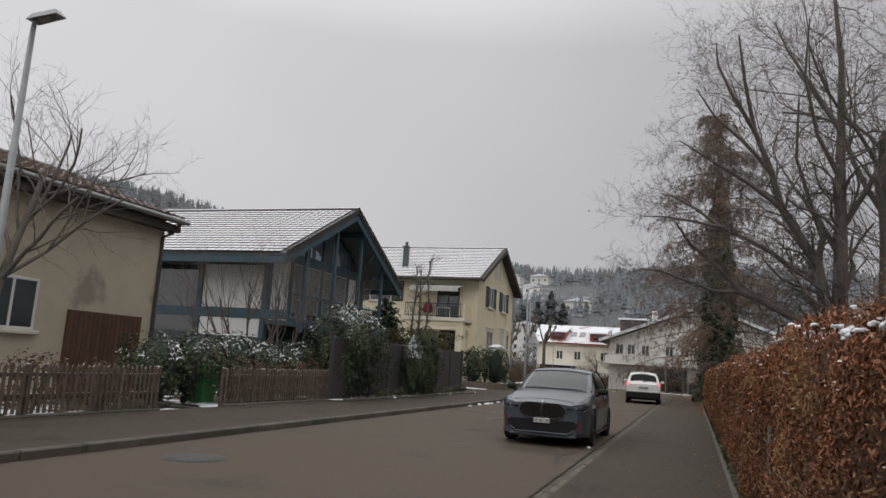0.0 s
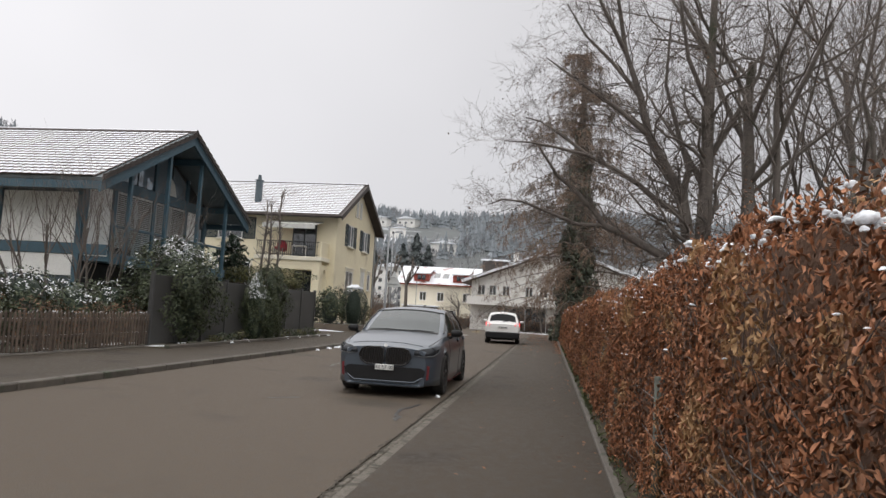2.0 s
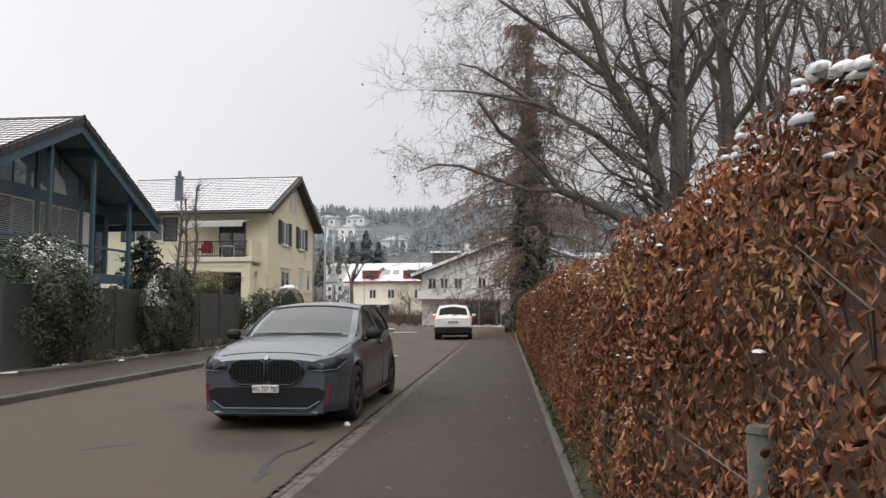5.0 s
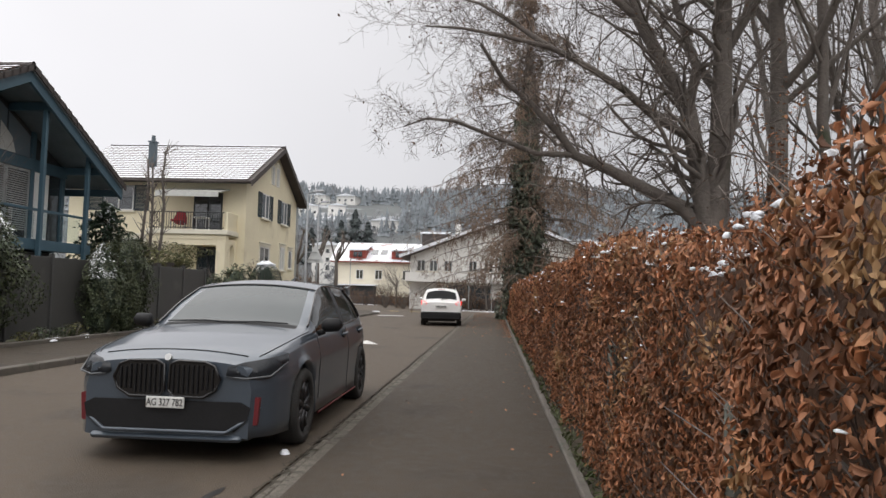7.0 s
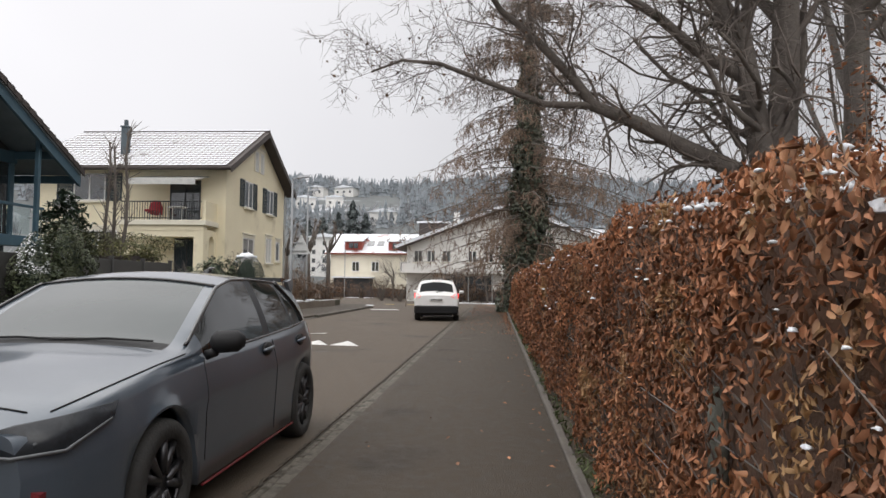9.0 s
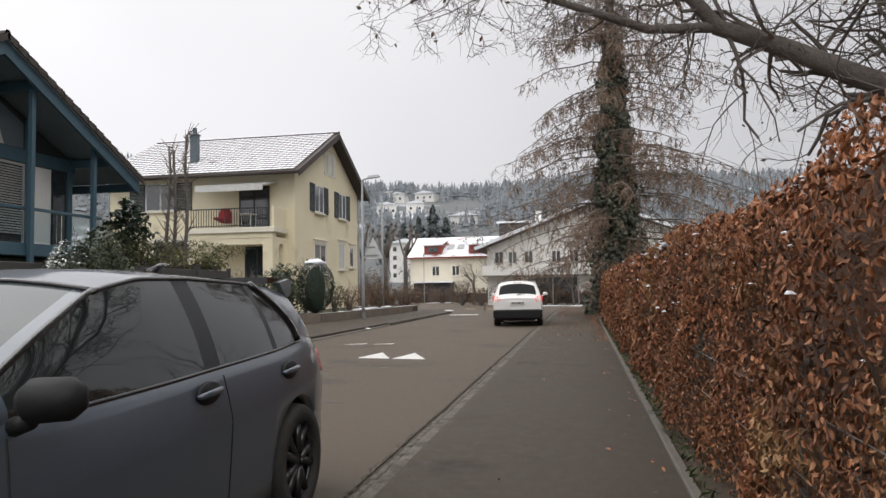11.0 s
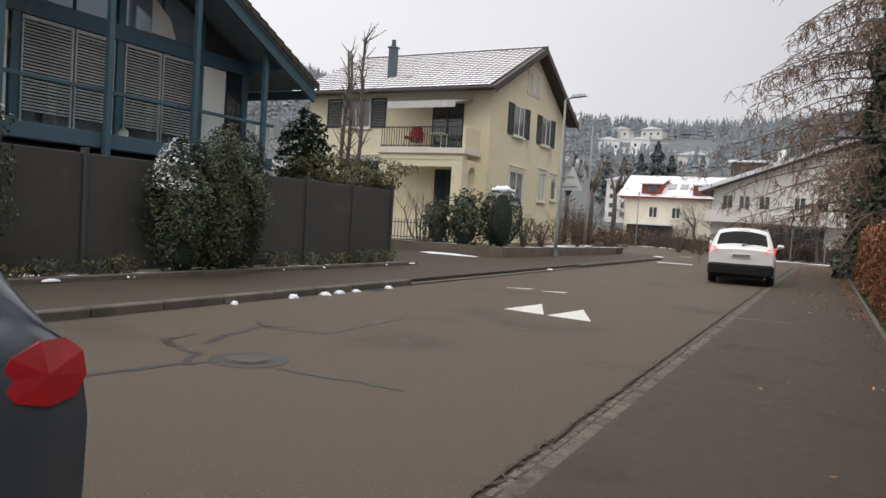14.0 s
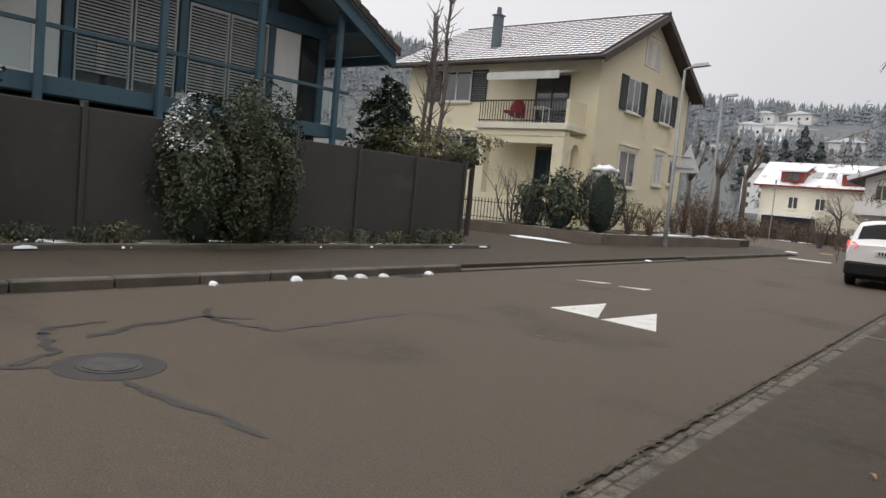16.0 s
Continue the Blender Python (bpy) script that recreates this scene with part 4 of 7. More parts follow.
GLOSSB = pbr("gloss_black", (0.008, 0.008, 0.009), (0.006, 0.006, 0.007), 5, 0.12, 0, 0.0, coat=0.5)
CARGLASS = glass("car_glass", (0.014, 0.018, 0.019), 0.03)
# Shine kept low so the tilted rear window mirrors no sky.
DARKGLASS = pbr("dull_rear_glass", (0.012, 0.013, 0.015), (0.01, 0.011, 0.012), 0.8, 0.25, 0, 0.0, spec=0.2, grain_amount=0.0)
SCREEN = pbr("grey_windscreen", (0.045, 0.056, 0.058), (0.034, 0.042, 0.045), 0.5, 0.12, 0, 0.0, spec=0.5, grain_amount=0.0)
TYRE = pbr("tyre_rubber", (0.02, 0.02, 0.02), (0.03, 0.028, 0.026), 6, 0.85, 0, 0.3, 60)
RIM = pbr("dark_alloy", (0.09, 0.09, 0.095), (0.06, 0.06, 0.065), 5, 0.35, 0.8, 0.05)
SILVER = pbr("silver_alloy", (0.4, 0.4, 0.4), (0.3, 0.3, 0.3), 5, 0.35, 0.8, 0.05)
REDLAMP = glow("red_tail_lamp", (0.32, 0.01, 0.014), 0.08)
BRAKE = glow("lit_brake_lamp", (0.75, 0.03, 0.02), 0.7)
REDTRIM = pbr("red_trim", (0.16, 0.01, 0.016), (0.12, 0.008, 0.013), 3, 0.35, 0, 0.0, coat=0.4)
CHROME = pbr("chrome", (0.6, 0.6, 0.6), (0.5, 0.5, 0.5), 3, 0.2, 0.9, 0.0)
PLATE = pbr("white_plate", (0.7, 0.7, 0.68), (0.62, 0.62, 0.6), 8, 0.5, 0, 0.0)
PLATETEXT = pbr("black_plate_text", (0.02, 0.02, 0.02), (0.02, 0.02, 0.02), 8, 0.5, 0, 0.0)
HEADLAMP = pbr("headlamp_lens", (0.03, 0.034, 0.04), (0.018, 0.02, 0.024), 9, 0.25, 0, 0.0, spec=0.4)
DRL = pbr("pale_lamp_strip", (0.11, 0.12, 0.13), (0.09, 0.095, 0.1), 4, 0.3, 0, 0.0)


def smooth_interp(s, knots, win=0.09):
    """A curve through (position, value) knots, softened."""
    ks, kv = [k[0] for k in knots], [k[1] for k in knots]
    return sum(np.interp(s + d * win, ks, kv) * wt for d, wt in ((-1, 0.15), (-0.5, 0.22), (0, 0.26), (0.5, 0.22), (1, 0.15)))


def car_shell(spec, length, wheels, wheel_r, step=0.035):
    """Sections across the car, from the front (0) to the rear. Rows run from the sill up over the roof's middle."""
    S = np.unique(np.round(np.concatenate([np.arange(0, length, step), [length], np.array(spec["cuts"])]), 3))
    fixed = set(np.round(spec["cuts"], 3)) | {0.0, round(length, 3)}
    S = np.array([v for v in S if v in fixed or min(abs(v - c) for c in fixed) > 0.014])
    w = smooth_interp(S, spec["width"], 0.06)
    top = smooth_interp(S, spec["top"], 0.07)
    belt = smooth_interp(S, spec["belt"], 0.07)
    redge = smooth_interp(S, spec["roof_half"], 0.09)
    rez = smooth_interp(S, spec["roof_edge"], 0.07)
    bot = smooth_interp(S, spec["bottom"], 0.05)
    rows = []
    for i, s in enumerate(S):
        zb = bot[i]
        arch = 0.0
        for c in wheels:
            d = abs(s - c)
            R = wheel_r + 0.055
            if d < R:
                arch = max(arch, wheel_r + math.sqrt(R * R - d * d))
        z0 = max(zb, arch)
        flare = 0.0
        for c in wheels:
            flare = max(flare, 0.02 * (0.5 + 0.5 * math.cos(math.pi * min(1.0, abs(s - c) / 0.6))))
        W, B = w[i], belt[i]
        row = [(W * 0.9 + flare, zb if arch == 0 else z0), (W * 0.985 + flare, z0 + 0.002)]
        for q, (f, k) in enumerate(((0.2, 0.985), (0.42, 0.995), (0.68, 1.004), (0.72, 1.0), (0.84, 0.975), (0.94, 0.95))):
            row.append((W * k + flare * (1 - f) ** 1.5, max(zb + (B - zb) * f, z0 + 0.004 + 0.004 * q)))
        row.append((W * 0.935, B))
        row.append((W * 0.915, B + 0.012))
        re, rz = redge[i], rez[i]
        for f in (0.125, 0.25, 0.375, 0.5, 0.625, 0.75, 0.875, 1.0):
            bul = 0.02 * math.sin(math.pi * f)
            row.append((W * 0.915 + (re - W * 0.915) * f + bul, B + 0.012 + (rz - B - 0.012) * f))
        for f in (0.12, 0.3, 0.55, 0.8, 1.0):
            row.append((re * (1 - f), rz + (top[i] - rz) * (1 - (1 - f) ** 2.2)))
        rows.append(row)
    return S, rows


def car_parts(spec, length, wheels, wheel_r):
    S, rows = car_shell(spec, length, wheels, wheel_r)
    n = len(rows[0])
    bag = {}
    for i in range(len(S) - 1):
        mid = 0.5 * (S[i] + S[i + 1])
        for j in range(n - 1):
            name = spec["zone"](mid, j)
            for side in (1, -1):
                mb = bag.setdefault(name if name in ("body", "windscreen", "rear_window", "cowl") else (name, side), {})
                key = []
                for a, b in ((i, j), (i + 1, j), (i + 1, j + 1), (i, j + 1)):
                    k = (a, b, side if b < n - 1 else 0)
                    key.append(k)
                mb.setdefault("f", []).append((key, side))
    out = {}
    for name, data in bag.items():
        mb = MB()
        idx = {}
        for key, side in data["f"]:
            q = []
            for (a, b, sd) in key:
                if (a, b, sd) not in idx:
                    x, z = rows[a][b]
                    idx[(a, b, sd)] = len(mb.v)
                    mb.v.append((x * (sd if sd else 1), S[a], z))
                q.append(idx[(a, b, sd)])
            mb.f.append(tuple(q if side > 0 else reversed(q)))
            mb.m.append(0)
        out[name] = mb
    for end in (0, len(S) - 1):          # close the nose and the tail
        ring = [(x, S[end], z) for x, z in rows[end]] + [(-x, S[end], z) for x, z in reversed(rows[end][:-1])]
        out["body"].add(ring, [tuple(range(len(ring)))])
    return S, rows, out


def car_wheel(car, x, y, r, wd, side, rim):
    wt = MB()
    n = 36
    prof = [(r * 0.7, -wd / 2), (r * 0.93, -wd / 2), (r * 0.985, -wd / 2 + 0.025), (r, -wd / 2 + 0.05), (r, wd / 2 - 0.05), (r * 0.985, wd / 2 - 0.025), (r * 0.93, wd / 2), (r * 0.7, wd / 2)]
    for k in range(n):
        a = 2 * math.pi * k / n
        for rr, dx in prof:
            wt.v.append((x + dx, y + rr * math.cos(a), r + rr * math.sin(a)))
    m = len(prof)
    for k in range(n):
        for j in range(m):
            wt.f.append((k * m + j, ((k + 1) % n) * m + j, ((k + 1) % n) * m + (j + 1) % m, k * m + (j + 1) % m)); wt.m.append(0)
    wheel = part("wheel", wt, TYRE, car, "", True, True)
    rm = MB()
    face = x + side * wd * 0.36
    rm.tube([(x, y, r), (face, y, r)], [0.06, 0.05], 14)
    for k in range(10):
        a = 2 * math.pi * (k // 2) / 5 + (0.16 if k % 2 else -0.16)
        b = 2 * math.pi * (k // 2) / 5 + (0.26 if k % 2 else -0.26)
        rm.tube([(face, y + 0.05 * math.cos(a), r + 0.05 * math.sin(a)), (face - side * 0.01, y + r * 0.68 * math.cos(b), r + r * 0.68 * math.sin(b))], [0.022, 0.028], 6)
    ring = [(face - side * 0.015, y + r * 0.69 * math.cos(2 * math.pi * k / n), r + r * 0.69 * math.sin(2 * math.pi * k / n)) for k in range(n + 1)]
    rm.tube(ring, [0.018] * (n + 1), 6, False)
    part("rim", rm, rim, wheel, "", True, True)
    dk = MB()
    dk.tube([(x - side * 0.05, y, r), (x - side * 0.03, y, r)], [r * 0.68, r * 0.68], 30)
    part("brake_disc", dk, BLACKP, wheel, "", False, True)


def mirror_ob(car, x, y, z, side, mat):
    m = MB()
    m.tube([(x, y, z - 0.05), (x + side * 0.07, y, z - 0.03)], [0.03, 0.025], 8)
    m.tube([(x + side * 0.05, y, z + 0.03), (x + side * 0.08, y - 0.005, z + 0.03), (x + side * 0.2, y + 0.01, z + 0.035), (x + side * 0.235, y + 0.03, z + 0.035)], [0.048, 0.068, 0.064, 0.032], 12)
    return part("mirror", m, mat, car, "black wing mirror" if mat is BLACKP or mat is GLOSSB else "", True, True)


def text_part(car, text, size, m, mat, name="plate_text"):
    cu = bpy.data.curves.new("plate_text", "FONT")
    cu.body = text
    cu.size = size
    cu.extrude = 0.002
    cu.align_x = cu.align_y = "CENTER"
    tmp = bpy.data.objects.new("tmp", cu)
    me = bpy.data.meshes.new_from_object(tmp)
    bpy.data.objects.remove(tmp)
    me.transform(m)
    me.materials.clear()
    return part(name, me, mat, car, "", False, True)


# grey hatchback, facing the camera
hb_cuts = [0.95, 1.3, 1.42, 2.0, 2.56, 2.7, 3.3, 3.36, 4.0, 4.07, 4.14, 4.2]


def hb_window_end(f):
    """Where the rear side window ends, at the height f between belt and roof edge."""
    return 3.7 - 0.3 * f ** 2.2


def hb_zone(s, j):
    if 9 <= j <= 16:                           # between belt and roof edge
        if 1.45 < s < 2.56:
            return "front_side_window"
        if 2.7 < s < 3.3:
            return "rear_side_window"
        if 3.36 < s < hb_window_end((j - 8.5) / 8):
            return "quarter_window"
        if 3.29 < s < 3.37:
            return "quarter_pillar"
        if 2.0 < s < 3.0:
            return "window_pillar"
    if j >= 18:
        if 1.2 < s < 1.3:
            return "cowl"
        if 1.28 < s < 2.0:
            return "windscreen"
        if 3.98 < s < 4.2:
            return "rear_window"
    return "body"


hb = dict(cuts=hb_cuts, zone=hb_zone,
          width=[(0, 0.66), (0.08, 0.75), (0.2, 0.82), (0.4, 0.865), (0.8, 0.885), (2.0, 0.89), (2.3, 0.893)] + [(2.4 + 0.096 * q, 0.893 - 0.19 * (0.05 * q) ** 5) for q in range(1, 21)],
          top=[(0, 0.765), (0.06, 0.82), (0.25, 0.872), (0.7, 0.945), (1.2, 0.995), (1.3, 1.015), (1.65, 1.21), (2.0, 1.375), (2.3, 1.428), (2.7, 1.434), (3.3, 1.41), (3.75, 1.378), (3.98, 1.35), (4.14, 1.15), (4.2, 1.02), (4.3, 0.93), (4.32, 0.88)],
          belt=[(0, 0.7), (0.1, 0.75), (0.4, 0.82), (0.9, 0.885), (1.3, 0.905), (2.2, 0.925), (3.3, 0.965), (3.8, 1.0), (4.2, 0.94), (4.32, 0.86)],
          roof_half=[(0, 0.5), (0.2, 0.64), (0.9, 0.74), (1.28, 0.76), (1.65, 0.71), (2.0, 0.645), (2.4, 0.62), (3.4, 0.605), (3.9, 0.585), (4.15, 0.63), (4.32, 0.6)],
          roof_edge=[(0, 0.745), (0.2, 0.825), (0.9, 0.925), (1.28, 0.965), (1.65, 1.17), (2.0, 1.325), (2.3, 1.375), (2.7, 1.38), (3.3, 1.36), (3.75, 1.325), (3.98, 1.28), (4.14, 1.08), (4.2, 0.99), (4.32, 0.87)],
          bottom=[(0, 0.2), (0.4, 0.19), (1.2, 0.2), (3.2, 0.2), (3.9, 0.24), (4.32, 0.32)])
HBW = (0.85, 3.52)
hatch = thing("hatchback_car", (-1.085, 14.42, 0.0), "slate grey hatchback parked at the kerb, wet with snow dust", "car", "", "", 0.4)
hatch.scale = (1.005, 1.075, 1.06)
S, rows, zones = car_parts(hb, 4.32, HBW, 0.325)
body = part("body", zones["body"], CARGREY, hatch, "", True, True)
for nm, mb in zones.items():
    if nm != "body":
        part(nm if isinstance(nm, str) else nm[0], mb, SCREEN if nm == "windscreen" else BLACKP if nm == "cowl" else PILLAR if nm[0] in ("window_pillar", "quarter_pillar") else REDLAMP if nm[0] == "tail_light" else CARGLASS, hatch, "", True, True)
for wy in HBW:
    for sd in (1, -1):
        car_wheel(hatch, sd * 0.785, wy, 0.325, 0.22, sd, RIM)
m = MB()                                     # dark underside and wheel housings
m.box(-0.62, 0.25, 0.16, 0.62, 4.1, 0.5)
m.box(-0.84, 1.3, 0.2, 0.84, 3.05, 0.5)
part("underbody", m, BLACKP, hatch, "", False, True)
m = MB()
m.box(-0.62, -0.035, 0.17, 0.62, 0.15, 0.22, 0.02)
m.box(-0.66, 0.05, 0.17, 0.66, 0.2, 0.21, 0.015)
part("splitter", m, CARGREY, hatch, "", False, True)
for sd in (1, -1):                           # twin kidney grille
    k = MB()
    pts = [(sd * 0.018, 0.55), (sd * 0.06, 0.5), (sd * 0.3, 0.5), (sd * 0.4, 0.555), (sd * 0.435, 0.64), (sd * 0.39, 0.735), (sd * 0.31, 0.765), (sd * 0.09, 0.77), (sd * 0.025, 0.745)]
    k.prism(pts, "y", -0.03, 0.03)
    g = part("grille", k, GLOSSB, hatch, "black kidney-shaped grille", False, True)
    for q in range(9):
        b = MB()
        xx = sd * (0.055 + q * 0.04)
        b.box(xx - 0.006, -0.045, 0.525 + (0.03 if q > 5 else 0), xx + 0.006, -0.03, 0.74 - (0.025 if q > 6 else 0), 0.003)
        part("slat", b, BLACKP, g, "", False, True)
    k = MB()
    loop = [(x, -0.032, z) for x, z in pts + pts[:1]]
    k.tube(loop, [0.011] * len(loop), 6, False)
    part("grille_surround", k, GLOSSB, g, "", True, True)
    # headlamp wraps round the corner
    k = MB()
    lamp = [(sd * 0.47, -0.025, 0.605), (sd * 0.62, -0.005, 0.58), (sd * 0.785, 0.12, 0.59), (sd * 0.86, 0.36, 0.69), (sd * 0.83, 0.44, 0.745), (sd * 0.75, 0.19, 0.725), (sd * 0.6, 0.025, 0.7), (sd * 0.48, -0.01, 0.67)]
    lamp = [(x + sd * 0.014, y - 0.014, z + 0.065) for x, y, z in lamp]
    inner = [(x * 0.93, y + 0.12, z) for x, y, z in lamp]
    nn = len(lamp)
    k.add(lamp + inner + [(sd * 0.735, 0.075, 0.72)], [(i, (i + 1) % nn, 2 * nn) for i in range(nn)] + [tuple(reversed(range(nn, 2 * nn)))] + [(i, (i + 1) % nn, (i + 1) % nn + nn, i + nn) for i in range(nn)])
    hl = part("headlight", k, HEADLAMP, hatch, "dark-lensed headlight", True, True)
    k = MB()
    k.tube([(sd * 0.51, -0.03, 0.662), (sd * 0.64, -0.014, 0.648), (sd * 0.8, 0.11, 0.66), (sd * 0.868, 0.34, 0.752)], [0.005, 0.008, 0.008, 0.005], 6)
    part("light_strip", k, DRL, hl, "pale lower light strip", True, True)
    for cx, cy in ((0.57, 0.0), (0.7, 0.06)):
        k = MB()
        k.tube([(sd * cx, cy - 0.02, 0.69), (sd * cx, cy + 0.02, 0.69)], [0.012, 0.016], 12)
        part("lens", k, HEADLAMP, hl, "", True, True)
    # lower corner inlet with red trim
    k = MB()
    k.prism([(sd * 0.685, 0.29), (sd * 0.725, 0.3), (sd * 0.74, 0.5), (sd * 0.7, 0.51)], "y", 0.034, 0.18)
    part("side_inlet", k, REDTRIM, hatch, "red trim in the corner air inlet", False, True)
    k = MB()
    k.tube([(sd * 0.9, 1.28, 0.2), (sd * 0.9, 3.1, 0.2)], [0.007, 0.007], 6)
    part("sill_strip", k, REDTRIM, hatch, "thin red sill strip", False, True)
    lens = []                                # tail lamp wrapped round the rear corner
    for yy, zz in ((4.05, 0.845), (4.09, 0.795), (4.18, 0.768), (4.28, 0.768), (4.33, 0.81), (4.33, 0.87), (4.28, 0.908), (4.18, 0.918), (4.09, 0.893)):
        i = int(np.argmin(abs(S - yy)))
        x = float(np.interp(zz, [p[1] for p in rows[i][1:10]], [p[0] for p in rows[i][1:10]]))
        lens.append((sd * (x + 0.004), yy, zz))
    cx = sum(p[0] for p in lens) / 9 + sd * 0.018
    back = [(x - sd * 0.06, yy - 0.02, zz) for x, yy, zz in lens]
    k = MB()
    k.add(lens + back + [(cx, 4.19, 0.84)], [(i, (i + 1) % 9, 18) for i in range(9)] + [(i, i + 9, (i + 1) % 9 + 9, (i + 1) % 9) for i in range(9)])
    part("tail_light", k, REDLAMP, hatch, "dark red tail light", False, True)
    mirror_ob(hatch, sd * 0.84, 1.42, 0.97, sd, BLACKP)
    for hy in (2.5, 3.4):
        k = MB()
        k.tube([(sd * 0.872, hy - 0.1, 0.832), (sd * 0.892, hy - 0.07, 0.835), (sd * 0.896, hy, 0.84), (sd * 0.892, hy + 0.07, 0.845), (sd * 0.872, hy + 0.1, 0.846)], [0.01, 0.015, 0.016, 0.015, 0.01], 8)
        for q, v in enumerate(k.v):
            k.v[q] = (v[0], v[1], v[2] + 0.025)
        hd = part("door_handle", k, CARGREY, hatch, "", True, True)
        # Black disc set on the body as the shade of an unmodelled grip hollow.
        k = MB()
        k.tube([(sd * 0.862, hy, 0.862), (sd * 0.8795, hy, 0.862)], [0.085, 0.078], 18)
        k.v = [(vx, hy + (vy - hy) * 1.15, 0.862 + (vz - 0.862) * 0.62) for vx, vy, vz in k.v]
        part("handle_recess", k, BLACKP, hd, "black disc in place of the shaded grip hollow behind the handle", True, True)
    for path in ([(2.66, 0.25), (2.67, 0.6), (2.68, 0.92)], [(1.36, 0.32), (1.34, 0.6), (1.4, 0.89)]):
        k = MB()
        loop = []
        steps = [tuple(np.array(pa) + (np.array(pb) - np.array(pa)) * q / 8) for pa, pb in zip(path, path[1:]) for q in range(9)]
        for yy, zz in steps:
            i = int(np.argmin(abs(S - yy)))
            zs = [p[1] for p in rows[i][:10]]
            xs = [p[0] for p in rows[i][:10]]
            loop.append((sd * (float(np.interp(zz, zs, xs)) + 0.0), yy, zz))
        k.tube(loop, [0.0045] * len(loop), 5)
        part("door_seam", k, BLACKP, hatch, "", False, True)
    k = MB()                                 # window surround
    loop = []
    for yy in np.linspace(1.45, 3.69, 24):
        i = int(np.argmin(abs(S - yy)))
        x, z = rows[i][9]
        loop.append((sd * (x + 0.004), yy, z))
    k.tube(loop, [0.011] * len(loop), 5)
    loop = []                                # rear edge, curving up to the roof
    for q in range(13):
        f = q / 12
        yy = hb_window_end(f)
        i = int(np.argmin(abs(S - yy)))
        x = float(np.interp(f * 8, range(9), [p[0] for p in rows[i][9:18]]))
        z = float(np.interp(f * 8, range(9), [p[1] for p in rows[i][9:18]]))
        loop.append((sd * (x - 0.002), yy, z))
    k.tube(loop, [0.024] * len(loop), 6)
    loop = [(sd * (rows[i][17][0] + 0.002), S[i], rows[i][17][1] - 0.004) for i in range(len(S)) if 1.98 < S[i] < 3.42]
    k.tube(loop, [0.012] * len(loop), 5)
    part("window_trim", k, GLOSSB, hatch, "", True, True)
m = MB()
m.prism([(-0.68, 0.43), (-0.66, 0.34), (-0.56, 0.25), (0.56, 0.25), (0.66, 0.34), (0.68, 0.43), (0.6, 0.47), (-0.6, 0.47)], "y", -0.016, 0.1)
part("lower_intake", m, BLACKP, hatch, "wide black lower air intake", False, True)
m = MB()
m.tube([(-0.74, 0.09, 0.42), (-0.64, 0.0, 0.33), (-0.5, -0.035, 0.245), (0.5, -0.035, 0.245), (0.64, 0.0, 0.33), (0.74, 0.09, 0.42)], [0.014, 0.016, 0.016, 0.016, 0.016, 0.014], 6)
part("bumper_trim", m, CARGREY, hatch, "", True, True)
m = MB()
m.box(-0.155, -0.05, 0.415, 0.155, -0.025, 0.5, 0.006)
pl = part("number_plate", m, PLATE, hatch, "white number plate with black letters", False, True)
text_part(pl, "AG 327 782", 0.075, pose(0, -0.052, 0.457, 90, 0, 0) @ Matrix.Diagonal((0.8, 1, 1, 1)), PLATETEXT)
m = MB()
m.tube([(0, -0.012, 0.79), (0, -0.026, 0.797)], [0.03, 0.028], 18)
part("badge", m, SILVER, hatch, "round metal badge", False, True)
m = MB()                                     # roof spoiler with end plates
m.add([(-0.58, 3.7, 1.4), (0.58, 3.7, 1.4), (0.57, 4.0, 1.385), (-0.57, 4.0, 1.385), (-0.58, 3.7, 1.36), (0.58, 3.7, 1.36), (0.57, 4.0, 1.36), (-0.57, 4.0, 1.36)],
      [(0, 1, 2, 3), (7, 6, 5, 4), (0, 4, 5, 1), (1, 5, 6, 2), (2, 6, 7, 3), (3, 7, 4, 0)])
part("spoiler", m, GLOSSB, hatch, "black roof spoiler", False, True)
FROST = pbr("frosted_paint", (0.2, 0.21, 0.225), (0.12, 0.13, 0.14), 6, 0.5, 0.1, 0.05)
for sd in (1, -1):
    m = MB()
    m.prism([(3.84, 1.365), (3.99, 1.39), (4.03, 1.37), (4.03, 1.31), (3.98, 1.27), (3.92, 1.29)], "x", sd * 0.565, sd * 0.6)
    part("spoiler_end", m, FROST, hatch, "frosted spoiler end plate", False, True)
    m = MB()                                 # seals round the windscreen and the bonnet's shut line
    a = [(sd * (rows[i][17][0] + 0.004), S[i], rows[i][17][1] + 0.006) for i in range(len(S)) if 1.26 < S[i] < 2.02]
    m.tube(a, [0.013] * len(a), 5)
    part("windscreen_seal", m, GLOSSB, hatch, "", True, True)
    m = MB()
    a = [(sd * rows[i][14][0], S[i], rows[i][14][1] + 0.002) for i in range(len(S)) if 0.16 < S[i] < 1.24]
    m.tube(a, [0.004] * len(a), 5)
    part("bonnet_seam", m, BLACKP, hatch, "", True, True)
i = int(np.argmin(abs(S - 2.0)))
m = MB()
a = [(x, S[i], z + 0.004) for x, z in rows[i][17:]] + [(-x, S[i], z + 0.004) for x, z in reversed(rows[i][17:-1])]
m.tube(a, [0.012] * len(a), 5)
part("windscreen_seal", m, GLOSSB, hatch, "", True, True)
i = int(np.argmin(abs(S - 0.13)))
m = MB()
a = [(x, S[i], z + 0.002) for x, z in rows[i][17:]] + [(-x, S[i], z + 0.002) for x, z in reversed(rows[i][17:-1])]
m.tube(a, [0.004] * len(a), 5)
part("bonnet_seam", m, BLACKP, hatch, "", True, True)
m = MB()
